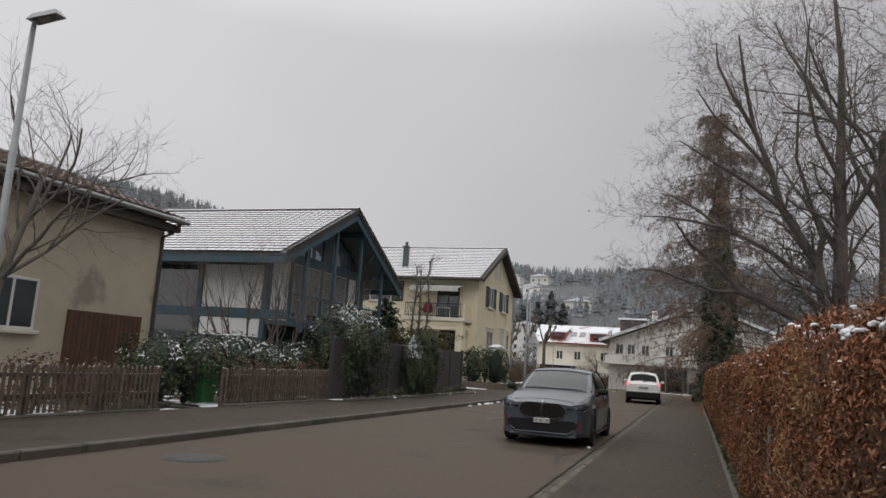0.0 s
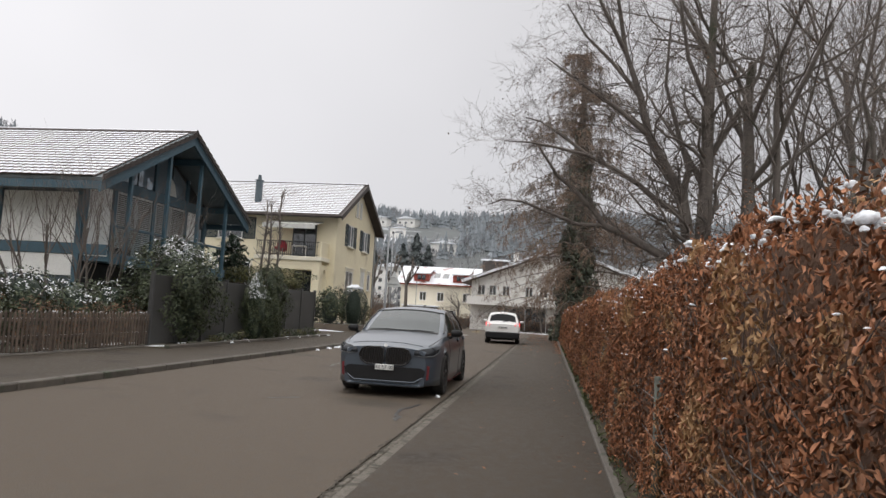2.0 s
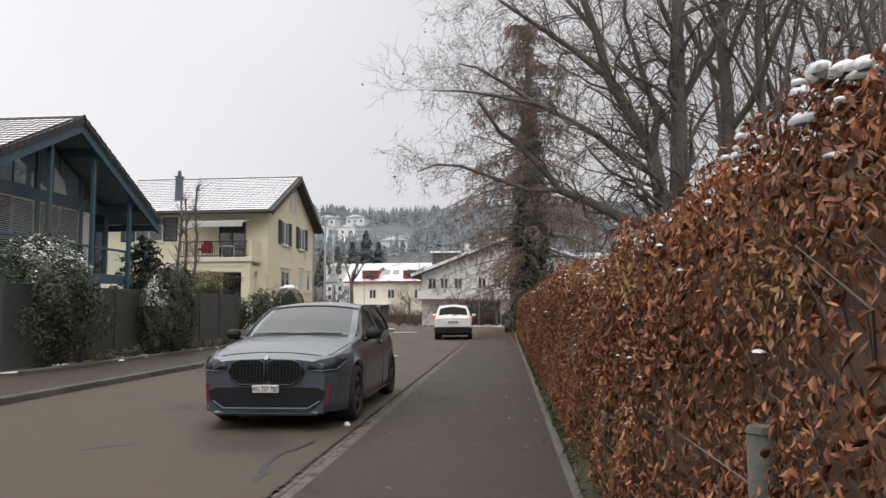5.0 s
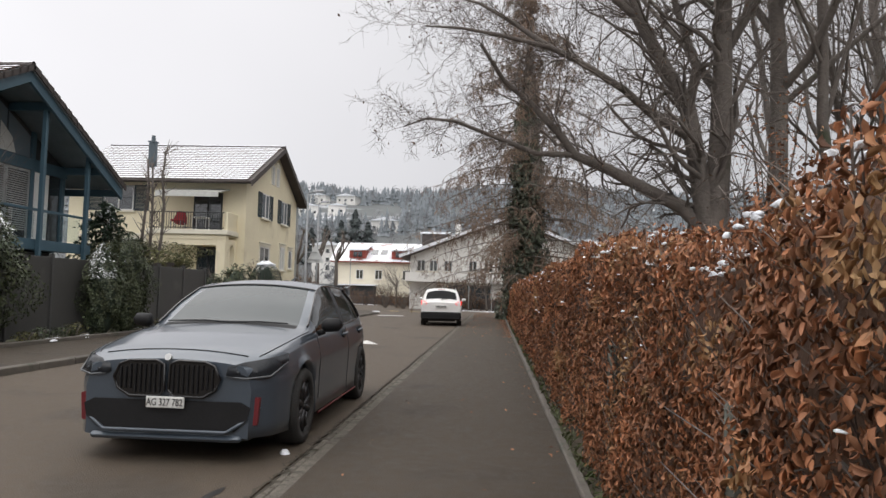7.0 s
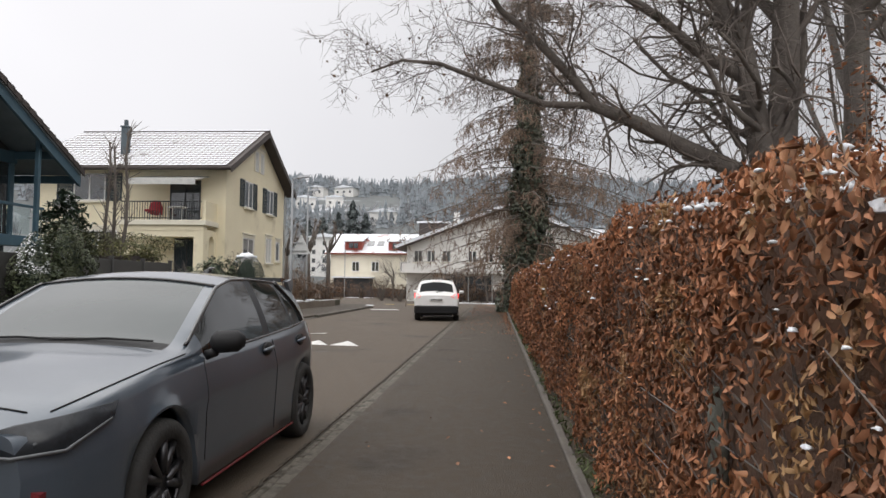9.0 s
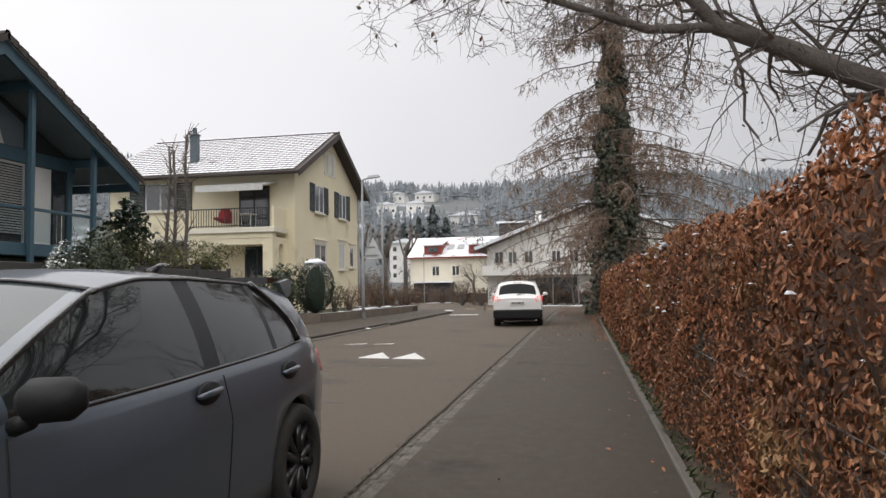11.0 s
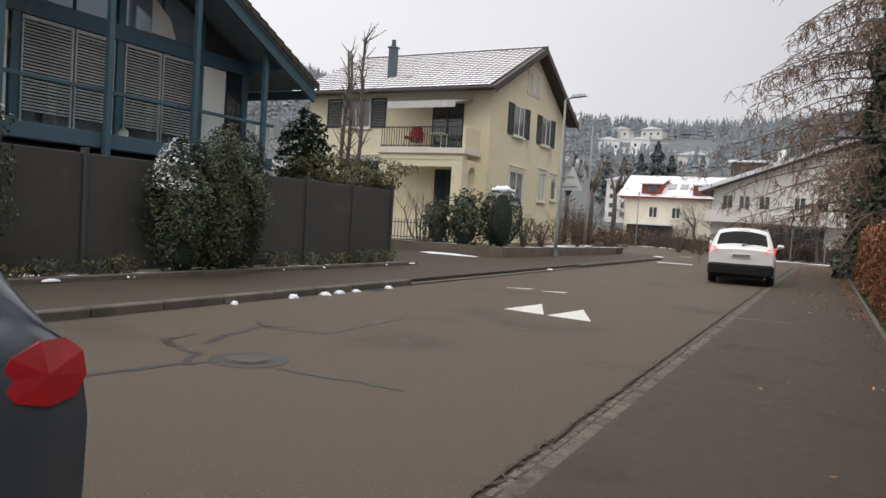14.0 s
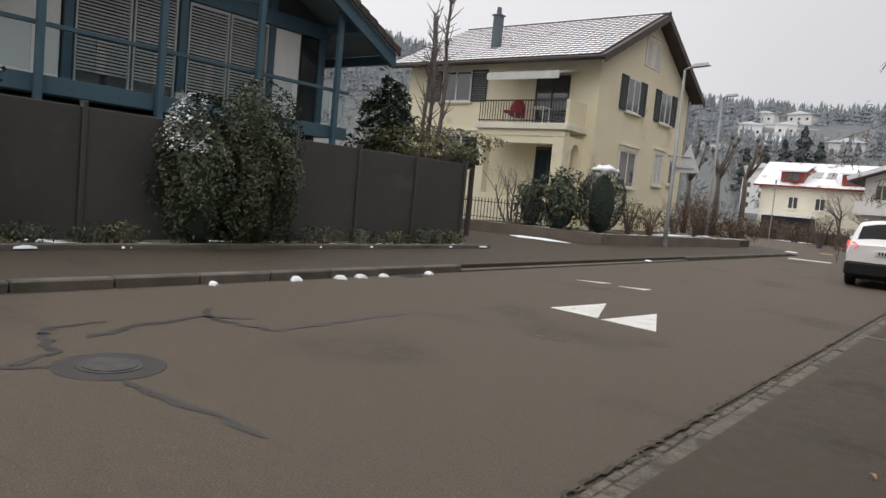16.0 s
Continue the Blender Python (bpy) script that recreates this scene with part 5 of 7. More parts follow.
m.tube([(0, 3.3, 1.42), (0, 3.42, 1.475), (0, 3.5, 1.48)], [0.035, 0.015, 0.008], 8)
part("aerial", m, GLOSSB, hatch, "", True, True)
for sd in (1, -1):
    m = MB()
    m.tube([(sd * 0.28 - 0.36, 1.25, 1.01), (sd * 0.28, 1.27, 1.022), (sd * 0.28 + 0.3, 1.25, 1.012)], [0.006, 0.007, 0.006], 5)
    part("wiper", m, BLACKP, hatch, "", False, True)

# white crossover, driving away; stands near the junction
def sv_zone(s, j):
    if 9 <= j <= 16:
        if 1.6 < s < 2.6:
            return "front_side_window"
        if 2.68 < s < 3.45:
            return "rear_side_window"
        if 3.52 < s < 4.06 - 0.3 * ((j - 8.5) / 8) ** 2:
            return "quarter_window"
    if j >= 18:
        if 1.4 < s < 2.1:
            return "windscreen"
        if 4.25 < s < 4.41:
            return "rear_window"
    return "body"


sv = dict(cuts=[1.4, 1.6, 2.1, 2.6, 2.68, 3.45, 3.52, 4.0, 4.25, 4.41], zone=sv_zone,
          width=[(0, 0.7), (0.15, 0.82), (0.5, 0.88), (3.9, 0.89), (4.3, 0.885), (4.48, 0.86), (4.54, 0.82)],
          top=[(0, 0.8), (0.1, 0.88), (0.5, 0.98), (1.3, 1.1), (1.4, 1.13), (2.1, 1.54), (2.6, 1.64), (3.4, 1.65), (4.0, 1.63), (4.24, 1.6), (4.42, 1.14), (4.48, 1.06), (4.54, 1.0)],
          belt=[(0, 0.72), (0.4, 0.86), (1.4, 1.0), (3.3, 1.06), (4.1, 1.12), (4.4, 1.08), (4.54, 0.95)],
          roof_half=[(0, 0.5), (0.9, 0.75), (1.4, 0.76), (2.1, 0.64), (3.5, 0.65), (4.2, 0.66), (4.4, 0.78), (4.54, 0.76)],
          roof_edge=[(0, 0.78), (0.5, 0.93), (1.4, 1.07), (2.1, 1.47), (2.6, 1.57), (3.4, 1.58), (4.2, 1.53), (4.4, 1.1), (4.54, 0.97)],
          bottom=[(0, 0.25), (0.5, 0.22), (4.0, 0.24), (4.54, 0.3)])
SVW = (0.9, 3.66)
suv = thing("crossover_car", (-1.0, 44.2, 0.0), "white crossover car with lit brake lights on the street", "car", "", "", 180 + 3.0)
S2, rows2, zones2 = car_parts(sv, 4.54, SVW, 0.34)
for nm, mb in zones2.items():
    part(nm if isinstance(nm, str) else nm[0], mb, CARWHITE if nm == "body" else DARKGLASS if nm == "rear_window" else CARGLASS, suv, "", True, True)
for wy in SVW:
    for sd2 in (1, -1):
        car_wheel(suv, sd2 * 0.78, wy, 0.34, 0.22, sd2, SILVER)
m = MB()
m.box(-0.62, 0.3, 0.2, 0.62, 4.3, 0.55)
part("underbody", m, BLACKP, suv, "", False, True)
m = MB()
m.box(-0.87, 4.2, 0.26, 0.87, 4.59, 0.62, 0.06)
part("rear_bumper", m, BLACKP, suv, "black lower rear bumper", False, True)
m = MB()
m.box(-0.26, 4.53, 0.78, 0.26, 4.575, 0.9, 0.008)
pl = part("number_plate", m, PLATE, suv, "white number plate", False, True)
m = MB()
for k in range(7):
    m.box(-0.22 + k * 0.063, 4.576, 0.805, -0.18 + k * 0.063, 4.579, 0.875)
part("plate_bars", m, PLATETEXT, pl, "dark bars of writing too small to read", False, True)
for sd2 in (1, -1):
    k = MB()
    tl = [(sd2 * 0.9, 4.14, 1.0), (sd2 * 0.87, 4.46, 0.9), (sd2 * 0.7, 4.555, 0.9), (sd2 * 0.6, 4.555, 0.98), (sd2 * 0.76, 4.51, 1.07), (sd2 * 0.885, 4.24, 1.1)]
    inner = [(x * 0.93, y - 0.1, z) for x, y, z in tl]
    k.add(tl + inner, [tuple(range(6)), tuple(reversed(range(6, 12)))] + [(i, (i + 1) % 6, (i + 1) % 6 + 6, i + 6) for i in range(6)])
    part("tail_light", k, BRAKE, suv, "lit red tail light", False, True)
    mirror_ob(suv, sd2 * 0.86, 1.6, 1.1, sd2, CARWHITE)
    k = MB()
    k.tube([(sd2 * 0.62, 1.95, 1.6), (sd2 * 0.62, 2.2, 1.63), (sd2 * 0.6, 3.9, 1.63), (sd2 * 0.6, 4.05, 1.58)], [0.014] * 4, 6)
    part("roof_rail", k, SILVER, suv, "", False, True)
m = MB()
m.box(-0.16, 4.2, 1.56, 0.16, 4.22, 1.585)
part("high_brake_light", m, REDLAMP, suv, "", False, True)
m = MB()
m.tube([(0, 4.44, 1.14), (-0.12, 4.42, 1.16), (-0.28, 4.41, 1.165)], [0.03, 0.018, 0.012], 6)
part("rear_wiper", m, BLACKP, suv, "", False, True)


# ---- plants ----
def leaf_cloud(C, N, size, rng, stretch=1.0, curl=0.25, down=0.0, wide=0.55):
    """Five-point folded leaves at the places C, facing N, as arrays of vertices and triangles."""
    n = len(C)
    t = rng.normal(size=(n, 3))
    t[:, 2] -= down
    t -= N * np.sum(t * N, axis=1, keepdims=True)
    t /= np.linalg.norm(t, axis=1, keepdims=True) + 1e-9
    b = np.cross(N, t)
    s = size * rng.uniform(0.65, 1.35, (n, 1)) * stretch
    wd = s * wide * rng.uniform(0.75, 1.15, (n, 1))
    cu = curl * rng.uniform(-0.6, 1.4, (n, 1))
    V = np.stack([C - t * s * 0.5, C + b * wd * 0.5 + N * s * cu, C, C - b * wd * 0.5 + N * s * cu, C + t * s * 0.5 - N * s * cu * 0.6], axis=1).reshape(-1, 3)
    o = (np.arange(n) * 5)[:, None]
    F = np.concatenate([o + np.array([[0, 1, 2]]), o + np.array([[0, 2, 3]]), o + np.array([[1, 4, 2]]), o + np.array([[2, 4, 3]])])
    return V, F


def beech_leaf_cloud(C, N, size, rng, down):
    """Curled oval leaves: eight points and eight triangles each."""
    n = len(C)
    t = rng.normal(size=(n, 3))
    t[:, 2] -= down
    t -= N * np.sum(t * N, axis=1, keepdims=True)
    t /= np.linalg.norm(t, axis=1, keepdims=True) + 1e-9
    b = np.cross(N, t)
    s = size * rng.uniform(0.6, 1.35, (n, 1))
    w = s * rng.uniform(0.1, 0.25, (n, 1))
    cu = s * rng.uniform(-0.15, 0.5, (n, 1))
    bend = s * rng.uniform(-0.6, 0.65, (n, 1))
    P = [C - t * s * 0.5, C - t * s * 0.2 + b * w + N * cu, C + t * s * 0.2 + b * w * 0.85 + N * (cu + bend * 0.3), C + t * s * 0.5 + N * bend,
         C + t * s * 0.2 - b * w * 0.85 + N * (cu + bend * 0.3), C - t * s * 0.2 - b * w + N * cu, C - t * s * 0.18, C + t * s * 0.18 + N * bend * 0.3]
    V = np.stack(P, axis=1).reshape(-1, 3)
    o = (np.arange(n) * 8)[:, None]
    tri = ((0, 1, 6), (0, 6, 5), (1, 2, 7), (1, 7, 6), (5, 6, 7), (5, 7, 4), (2, 3, 7), (7, 3, 4))
    return V, np.concatenate([o + np.array([q]) for q in tri])


def array_mesh(name, V, F):
    me = bpy.data.meshes.new(name)
    me.vertices.add(len(V))
    me.vertices.foreach_set("co", np.asarray(V, dtype=np.float32).ravel())
    F = np.asarray(F, dtype=np.int32)
    k = F.shape[1]
    me.loops.add(F.size)
    me.loops.foreach_set("vertex_index", F.ravel())
    me.polygons.add(len(F))
    me.polygons.foreach_set("loop_start", np.arange(0, F.size, k, dtype=np.int32))
    me.update(calc_edges=True)
    me.validate()
    return me


def unit(a):
    return a / (np.linalg.norm(a, axis=1, keepdims=True) + 1e-9)


# the brown beech hedge along the pavement
def hedge_face(y, z):
    return 2.40 + 0.10 * np.sin(y * 1.7 + 0.6 * np.sin(y * 0.43)) * 0.6 + 0.05 * np.sin(y * 4.1 + z * 3) + 0.07 * (z - 0.6) + 0.25 * np.clip(z - 1.65, 0, 1) ** 1.2


def hedge_top(y):
    return 1.97 + 0.05 * np.sin(y * 0.9) + 0.05 * np.sin(y * 2.3 + 1) + 0.03 * np.sin(y * 6.1) - 0.05 * np.clip((y - 9) / 3, 0, 1) - 0.15 * np.exp(-((y - 12.6) / 1.9) ** 2)


rng = np.random.default_rng(4)
HY1 = 60.0


def hedge_leaves(y0, y1, dens, size):
    n = int((y1 - y0) * 2.0 * dens)
    y = rng.uniform(y0, y1, n)
    z = hedge_top(y) * rng.uniform(0.02, 1.0, n) ** 0.95
    depth = rng.exponential(0.08, n) - 0.05
    x = hedge_face(y, z) + np.clip(depth, -0.06, 0.3)
    keep = np.sin(y * 3.1 + np.sin(z * 4.0) * 2) + np.sin(z * 5.3 + y * 1.3) + rng.uniform(-1.6, 1.6, n) > -1.1
    keep &= (z > 0.12) | (rng.uniform(0, 1, n) > 0.6)
    C1 = np.stack([x, y, z], 1)[keep]
    N1 = unit(np.array([[-1.0, -0.25, 0.2]]) + rng.normal(size=(len(C1), 3)) * np.array([[1.0, 1.1, 0.6]]))
    n = int((y1 - y0) * 0.9 * dens * 0.7)
    y = rng.uniform(y0, y1, n)
    x = 2.62 + rng.uniform(0, 1, n) * 0.9
    z = hedge_top(y) + rng.normal(size=n) * 0.05 - 0.05
    C2 = np.stack([x, y, z], 1)
    N2 = unit(np.array([[-0.2, 0, 1.0]]) + rng.normal(size=(n, 3)) * 0.6)
    return beech_leaf_cloud(np.concatenate([C1, C2]), np.concatenate([N1, N2]), size, rng, 2.0)


hedge = thing("beech_hedge", (2.9, 20, 0), "tall clipped beech hedge full of dry brown leaves, snow on top", "hedge")
Vs, Fs, off = [], [], 0
for a, b2, dens, size in ((-0.5, 9.0, 2900, 0.034), (9.0, 22.0, 2400, 0.039), (22.0, 36.0, 760, 0.07), (36.0, HY1, 270, 0.1)):
    V, F = hedge_leaves(a, b2, dens, size)
    Vs.append(V); Fs.append(F + off); off += len(V)
part("leaves", array_mesh("hedge_leaves", np.concatenate(Vs), np.concatenate(Fs)), DRYLEAF, hedge, "curled dry copper-brown leaves", kind="stuff")
# Smooth core sheet whose dark colour stands for shade in the leaf gaps.
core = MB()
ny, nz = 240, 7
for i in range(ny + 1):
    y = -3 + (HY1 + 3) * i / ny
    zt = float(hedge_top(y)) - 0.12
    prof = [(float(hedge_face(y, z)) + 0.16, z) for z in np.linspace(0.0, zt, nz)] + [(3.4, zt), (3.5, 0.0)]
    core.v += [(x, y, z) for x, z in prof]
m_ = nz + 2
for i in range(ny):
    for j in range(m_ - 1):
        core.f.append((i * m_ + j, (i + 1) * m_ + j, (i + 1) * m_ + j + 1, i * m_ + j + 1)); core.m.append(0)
part("inside", core, HEDGE_IN, hedge, "smooth core of the hedge, coloured dark for the shade between leaves")
tw = MB()
for k in range(1300):
    y = rng.uniform(-1, 30); z = rng.uniform(0.0, 1.0) if k % 3 else rng.uniform(0.8, 1.6)
    x = float(hedge_face(y, z)) + rng.uniform(-0.02, 0.12)
    L = rng.uniform(0.2, 0.55)
    tw.tube([(x + 0.12, y, z), (x + 0.04, y + rng.normal() * 0.08, z + L * 0.5), (x - 0.02 + rng.normal() * 0.05, y + rng.normal() * 0.16, min(z + L, 2.12))], [0.006, 0.004, 0.002], 4, False)
for k in range(260):
    y = rng.uniform(-2, 45); L = rng.uniform(0.1, 0.35)
    x = rng.uniform(2.6, 3.2); z = float(hedge_top(y)) - 0.1
    tw.tube([(x, y, z), (x + rng.normal() * 0.05, y + rng.normal() * 0.08, z + L)], [0.005, 0.002], 4, False)
part("brushwood", tw, TWIG, hedge, "thin bare shoots", kind="stuff")
sn = MB()
for k in range(210):
    y0_ = rng.uniform(0.5, 50) if k > 45 else rng.uniform(1.5, 15)
    x0_ = rng.uniform(2.45, 2.95)
    big = 1.2 if k % 4 == 0 else 0.7
    for c in range(7):
        r = rng.uniform(0.008, 0.03) * big
        y, x = y0_ + rng.normal() * 0.07, x0_ + rng.normal() * 0.045
        z = float(hedge_top(y)) - 0.03 - (0.1 if x < 2.6 else 0.0) + rng.normal() * 0.012
        o = len(sn.v)
        for rr, zz in ((0.7, -0.5), (1.0, 0.0), (0.75, 0.55), (0.2, 0.8)):
            for q in range(8):
                a = 2 * math.pi * q / 8
                jit = 1 + 0.3 * rng.normal()
                sn.v.append((x + rr * r * math.cos(a) * jit, y + rr * r * 1.3 * math.sin(a) * jit, z + zz * r))
        for lv in range(3):
            for q in range(8):
                sn.f.append((o + lv * 8 + q, o + lv * 8 + (q + 1) % 8, o + (lv + 1) * 8 + (q + 1) % 8, o + (lv + 1) * 8 + q)); sn.m.append(0)
        sn.f.append(tuple(o + 24 + q for q in range(8))); sn.m.append(0)
for k in range(170):
    y = rng.uniform(0.5, 30); z = float(hedge_top(y)) * (1 - 0.45 * rng.random() ** 2.2) - 0.05
    x = float(hedge_face(y, z)) - rng.uniform(0.02, 0.08)
    r = rng.uniform(0.006, 0.017) * (2.2 if k % 9 == 0 else 1.0)
    o = len(sn.v)
    for rr, zz in ((0.9, -0.25), (1.0, 0.1), (0.45, 0.5)):
        for q in range(6):
            a = 2 * math.pi * q / 6
            jit = 1 + 0.35 * rng.normal()
            sn.v.append((x + rr * r * math.cos(a) * jit, y + rr * r * 1.6 * math.sin(a) * jit, z + zz * r))
    for lv in range(2):
        for q in range(6):
            sn.f.append((o + lv * 6 + q, o + lv * 6 + (q + 1) % 6, o + (lv + 1) * 6 + (q + 1) % 6, o + (lv + 1) * 6 + q)); sn.m.append(0)
    sn.f.append(tuple(o + 12 + q for q in range(6))); sn.m.append(0)
ob = part("hedge_snow", sn, SNOW, None, "small clumps of fresh snow lying on the hedge", True, kind="stuff", category="snow")
HPOST = pbr("weathered_post", (0.13, 0.13, 0.11), (0.075, 0.08, 0.064), 5, 0.9, 0, 0.5, 40)
for y, px in ((8.4, 2.42), (11.45, 2.40), (14.5, 2.46), (17.5, 2.5), (20.5, 2.5)):
    p = thing("hedge_post", (px, y, 0), "weathered grey-green fence post in the hedge", "post", "posts along the hedge")
    m = MB(); m.cyl(px, y, 0, 1.02, 0.042, 0.04, 12); part("post", m, HPOST, p, "", True)
    m = MB(); m.cyl(px, y, 1.021, 1.04, 0.044, 0.036, 12); part("cap", m, HPOST, p)
for k in range(3):
    p = MB()
    zz = 0.25 + k * 0.3
    p.tube([(2.42, -2, zz), (2.42, 26, zz)], [0.003, 0.003], 4)
    part("fence_wire", p, METAL, None, "thin wire strung between the hedge posts", category="wire")


FIR = pbr("fir_needles", (0.075, 0.09, 0.09), (0.1, 0.115, 0.115), 0.4, 0.9, 0, 0.0, var=0.4, island=True)


# bare trees
def grow(mbs, p, d, r, L, depth, kids, rg, up=0.12, spread=0.75, gnarl=0.16, thin=0.62, seg=5):
    pts, rad = [p], [r]
    d = d.normalized()
    q = p.copy()
    last = depth == len(kids)
    tip = r * (0.5 if not last else 0.25)
    for i in range(seg):
        d = (d + Vector((rg.gauss(0, gnarl), rg.gauss(0, gnarl), rg.gauss(0, gnarl) + up * 0.35))).normalized()
        q = q + d * (L / seg)
        pts.append(q.copy())
        rad.append(r + (tip - r) * (i + 1) / seg)
    n = 9 if r > 0.12 else 6 if r > 0.04 else 4 if r > 0.012 else 3
    mbs[0 if r > 0.03 else 1].tube(pts, rad, n, False)
    if last:
        return
    for k in range(kids[depth]):
        lo = 0.25 if depth else 0.45
        f = lo + (1 - lo) * (k + rg.random()) / kids[depth]
        i = min(seg - 1, int(f * seg))
        u = f * seg - i
        c = pts[i].lerp(pts[i + 1], min(1, u))
        rr = rad[i] + (rad[i + 1] - rad[i]) * u
        base = (pts[i + 1] - pts[i]).normalized()
        ax = base.orthogonal().normalized()
        ax.rotate(Matrix.Rotation(rg.uniform(0, 6.283), 3, base))
        nd = base.copy()
        nd.rotate(Matrix.Rotation(spread * rg.uniform(0.6, 1.3), 3, ax))
        grow(mbs, c, nd, max(0.0035, rr * thin * rg.uniform(0.7, 1.0)), L * rg.uniform(0.5, 0.78) * (1.15 - 0.4 * f), depth + 1, kids, rg, up, spread, gnarl * 1.15, thin, max(3, seg - 1))


def bare_tree(name, label, stems, kids, seed, limbs=(), up=0.12, spread=0.75, leaves=0, leaf_mat=None, leaf_size=0.08, root=None):
    """stems and limbs: (base, direction, radius, length, kids)."""
    rg = random.Random(seed)
    tree = thing(name, root or stems[0][0], label, "tree")
    mbs = (MB(), MB())
    for b, d, r, L in stems:
        grow(mbs, Vector(b), Vector(d), r, L, 0, kids, rg, up, spread, 0.1, 0.6, 7)
    for pts, r0, r1, kd, reach, count in limbs:
        P = [Vector(p) for p in pts]
        n = len(P)
        rad = [r0 + (r1 - r0) * i / (n - 1) for i in range(n)]
        mbs[0].tube(P, rad, 8, False)
        for i in range(1, n):
            for k in range(count):
                base = (P[i] - P[i - 1]).normalized()
                c = P[i - 1].lerp(P[i], rg.random())
                nd = base * 0.75 + Vector((rg.gauss(0, 0.55), rg.gauss(0, 0.65), rg.gauss(0.12, 0.62)))
                grow(mbs, c, nd, rad[i] * 0.31, rg.uniform(1.2, 2.7) * reach, 1, kd, rg, 0.05, 0.85, 0.26, 0.6, 5)
    part("trunk", mbs[0], BARK, tree, "dark rough bark", True)
    part("brushwood", mbs[1], TWIG, tree, "fine bare twigs", kind="stuff")
    if leaves:
        tv = np.array([tuple(v) for v in mbs[1].v])
        g = np.random.default_rng(seed)
        C = tv[g.integers(0, len(tv), leaves)] + g.normal(size=(leaves, 3)) * 0.06
        V, F = leaf_cloud(C, unit(g.normal(size=(leaves, 3))), leaf_size, g, 1, 0.3, 0.8)
        part("crown", array_mesh("withered_leaves", V, F), leaf_mat, tree, "withered leaves still hanging", kind="stuff")
    return tree


FINE = (4, 5, 6)
bare_tree("oak_tree", "large bare spreading tree with a forked dark trunk behind the hedge",
          [], FINE, 11, root=(5.1, 20.8, -0.1),
          limbs=(([(5.1, 20.8, -0.1), (5.12, 20.8, 1.2), (5.1, 20.8, 2.75)], 0.36, 0.29, FINE, 0.5, 0),
                 ([(5.12, 20.8, 2.5), (5.22, 20.8, 4.2), (5.25, 20.8, 5.5), (5.28, 20.85, 6.9), (5.33, 20.9, 8.2), (5.4, 21.0, 10.1), (5.3, 21.1, 12.0), (5.1, 21.2, 13.4)], 0.21, 0.025, FINE, 0.85, 5),
                 ([(5.02, 20.8, 2.5), (4.85, 20.8, 3.6), (4.68, 20.8, 4.6), (4.3, 20.8, 5.3), (3.85, 20.75, 6.1), (3.6, 20.7, 7.1), (3.2, 20.6, 8.2), (2.95, 20.5, 9.6), (2.8, 20.4, 10.9)], 0.18, 0.025, FINE, 0.75, 5),
                 ([(4.66, 20.8, 4.5), (4.85, 20.9, 5.3), (4.6, 21.1, 6.3), (4.3, 21.3, 7.6), (4.4, 21.4, 9.3)], 0.1, 0.025, FINE, 0.8, 4),
                 ([(4.95, 20.85, 2.62), (4.6, 20.95, 2.98), (4.05, 21.05, 3.27), (3.45, 21.1, 3.6), (2.85, 21.1, 3.85), (2.6, 21.1, 4.2), (2.1, 21.0, 4.7), (1.6, 20.9, 5.1), (1.2, 20.8, 5.7)], 0.135, 0.028, FINE, 0.5, 5),
                 ([(2.85, 21.1, 3.85), (2.2, 21.0, 3.85), (1.6, 20.9, 4.06), (0.8, 20.8, 4.35), (0.3, 20.8, 4.4), (-0.1, 20.8, 4.25)], 0.055, 0.014, FINE, 0.38, 7),
                 ([(4.72, 20.8, 4.1), (4.1, 20.7, 4.45), (3.6, 20.6, 4.85), (3.0, 20.5, 5.2), (2.35, 20.4, 5.5), (1.6, 20.3, 5.65), (0.9, 20.2, 5.75), (0.3, 20.1, 5.75)], 0.085, 0.013, FINE, 0.5, 6),
                 ([(2.35, 20.4, 5.5), (1.7, 20.8, 6.1), (1.15, 21.0, 6.5), (0.75, 21.0, 6.6)], 0.05, 0.013, FINE, 0.5, 6),
                 ([(3.85, 20.75, 6.1), (3.1, 20.6, 6.7), (2.3, 20.4, 7.2), (1.7, 20.3, 7.6), (1.25, 20.2, 7.9)], 0.075, 0.014, FINE, 0.6, 6),
                 ([(3.6, 20.7, 7.1), (2.9, 20.8, 8.0), (2.2, 21.0, 8.8), (1.7, 21.1, 9.7)], 0.06, 0.016, FINE, 0.7, 6),
                 ([(5.25, 20.8, 5.5), (5.9, 20.9, 6.6), (6.5, 21.0, 7.8), (6.8, 21.2, 9.5)], 0.09, 0.02, FINE, 0.9, 4),
                 ([(5.2, 20.8, 4.8), (4.9, 21.8, 6.0), (4.4, 22.8, 7.2), (4.0, 23.8, 8.4)], 0.08, 0.02, FINE, 0.8, 4),
                 ([(3.2, 20.6, 8.2), (2.6, 20.3, 9.2), (2.25, 20.2, 10.0), (2.2, 20.1, 10.6)], 0.06, 0.015, FINE, 0.65, 6),
                 ([(5.33, 20.9, 8.2), (4.7, 21.2, 9.6), (4.1, 21.3, 10.8), (3.8, 21.4, 11.7)], 0.07, 0.016, FINE, 0.75, 6),
                 ([(5.28, 20.9, 6.9), (4.7, 20.5, 8.0), (4.4, 20.2, 9.5), (4.5, 20.0, 11.0)], 0.07, 0.018, FINE, 0.8, 5)),
          leaves=1500, leaf_mat=BROWNLEAF, leaf_size=0.055)
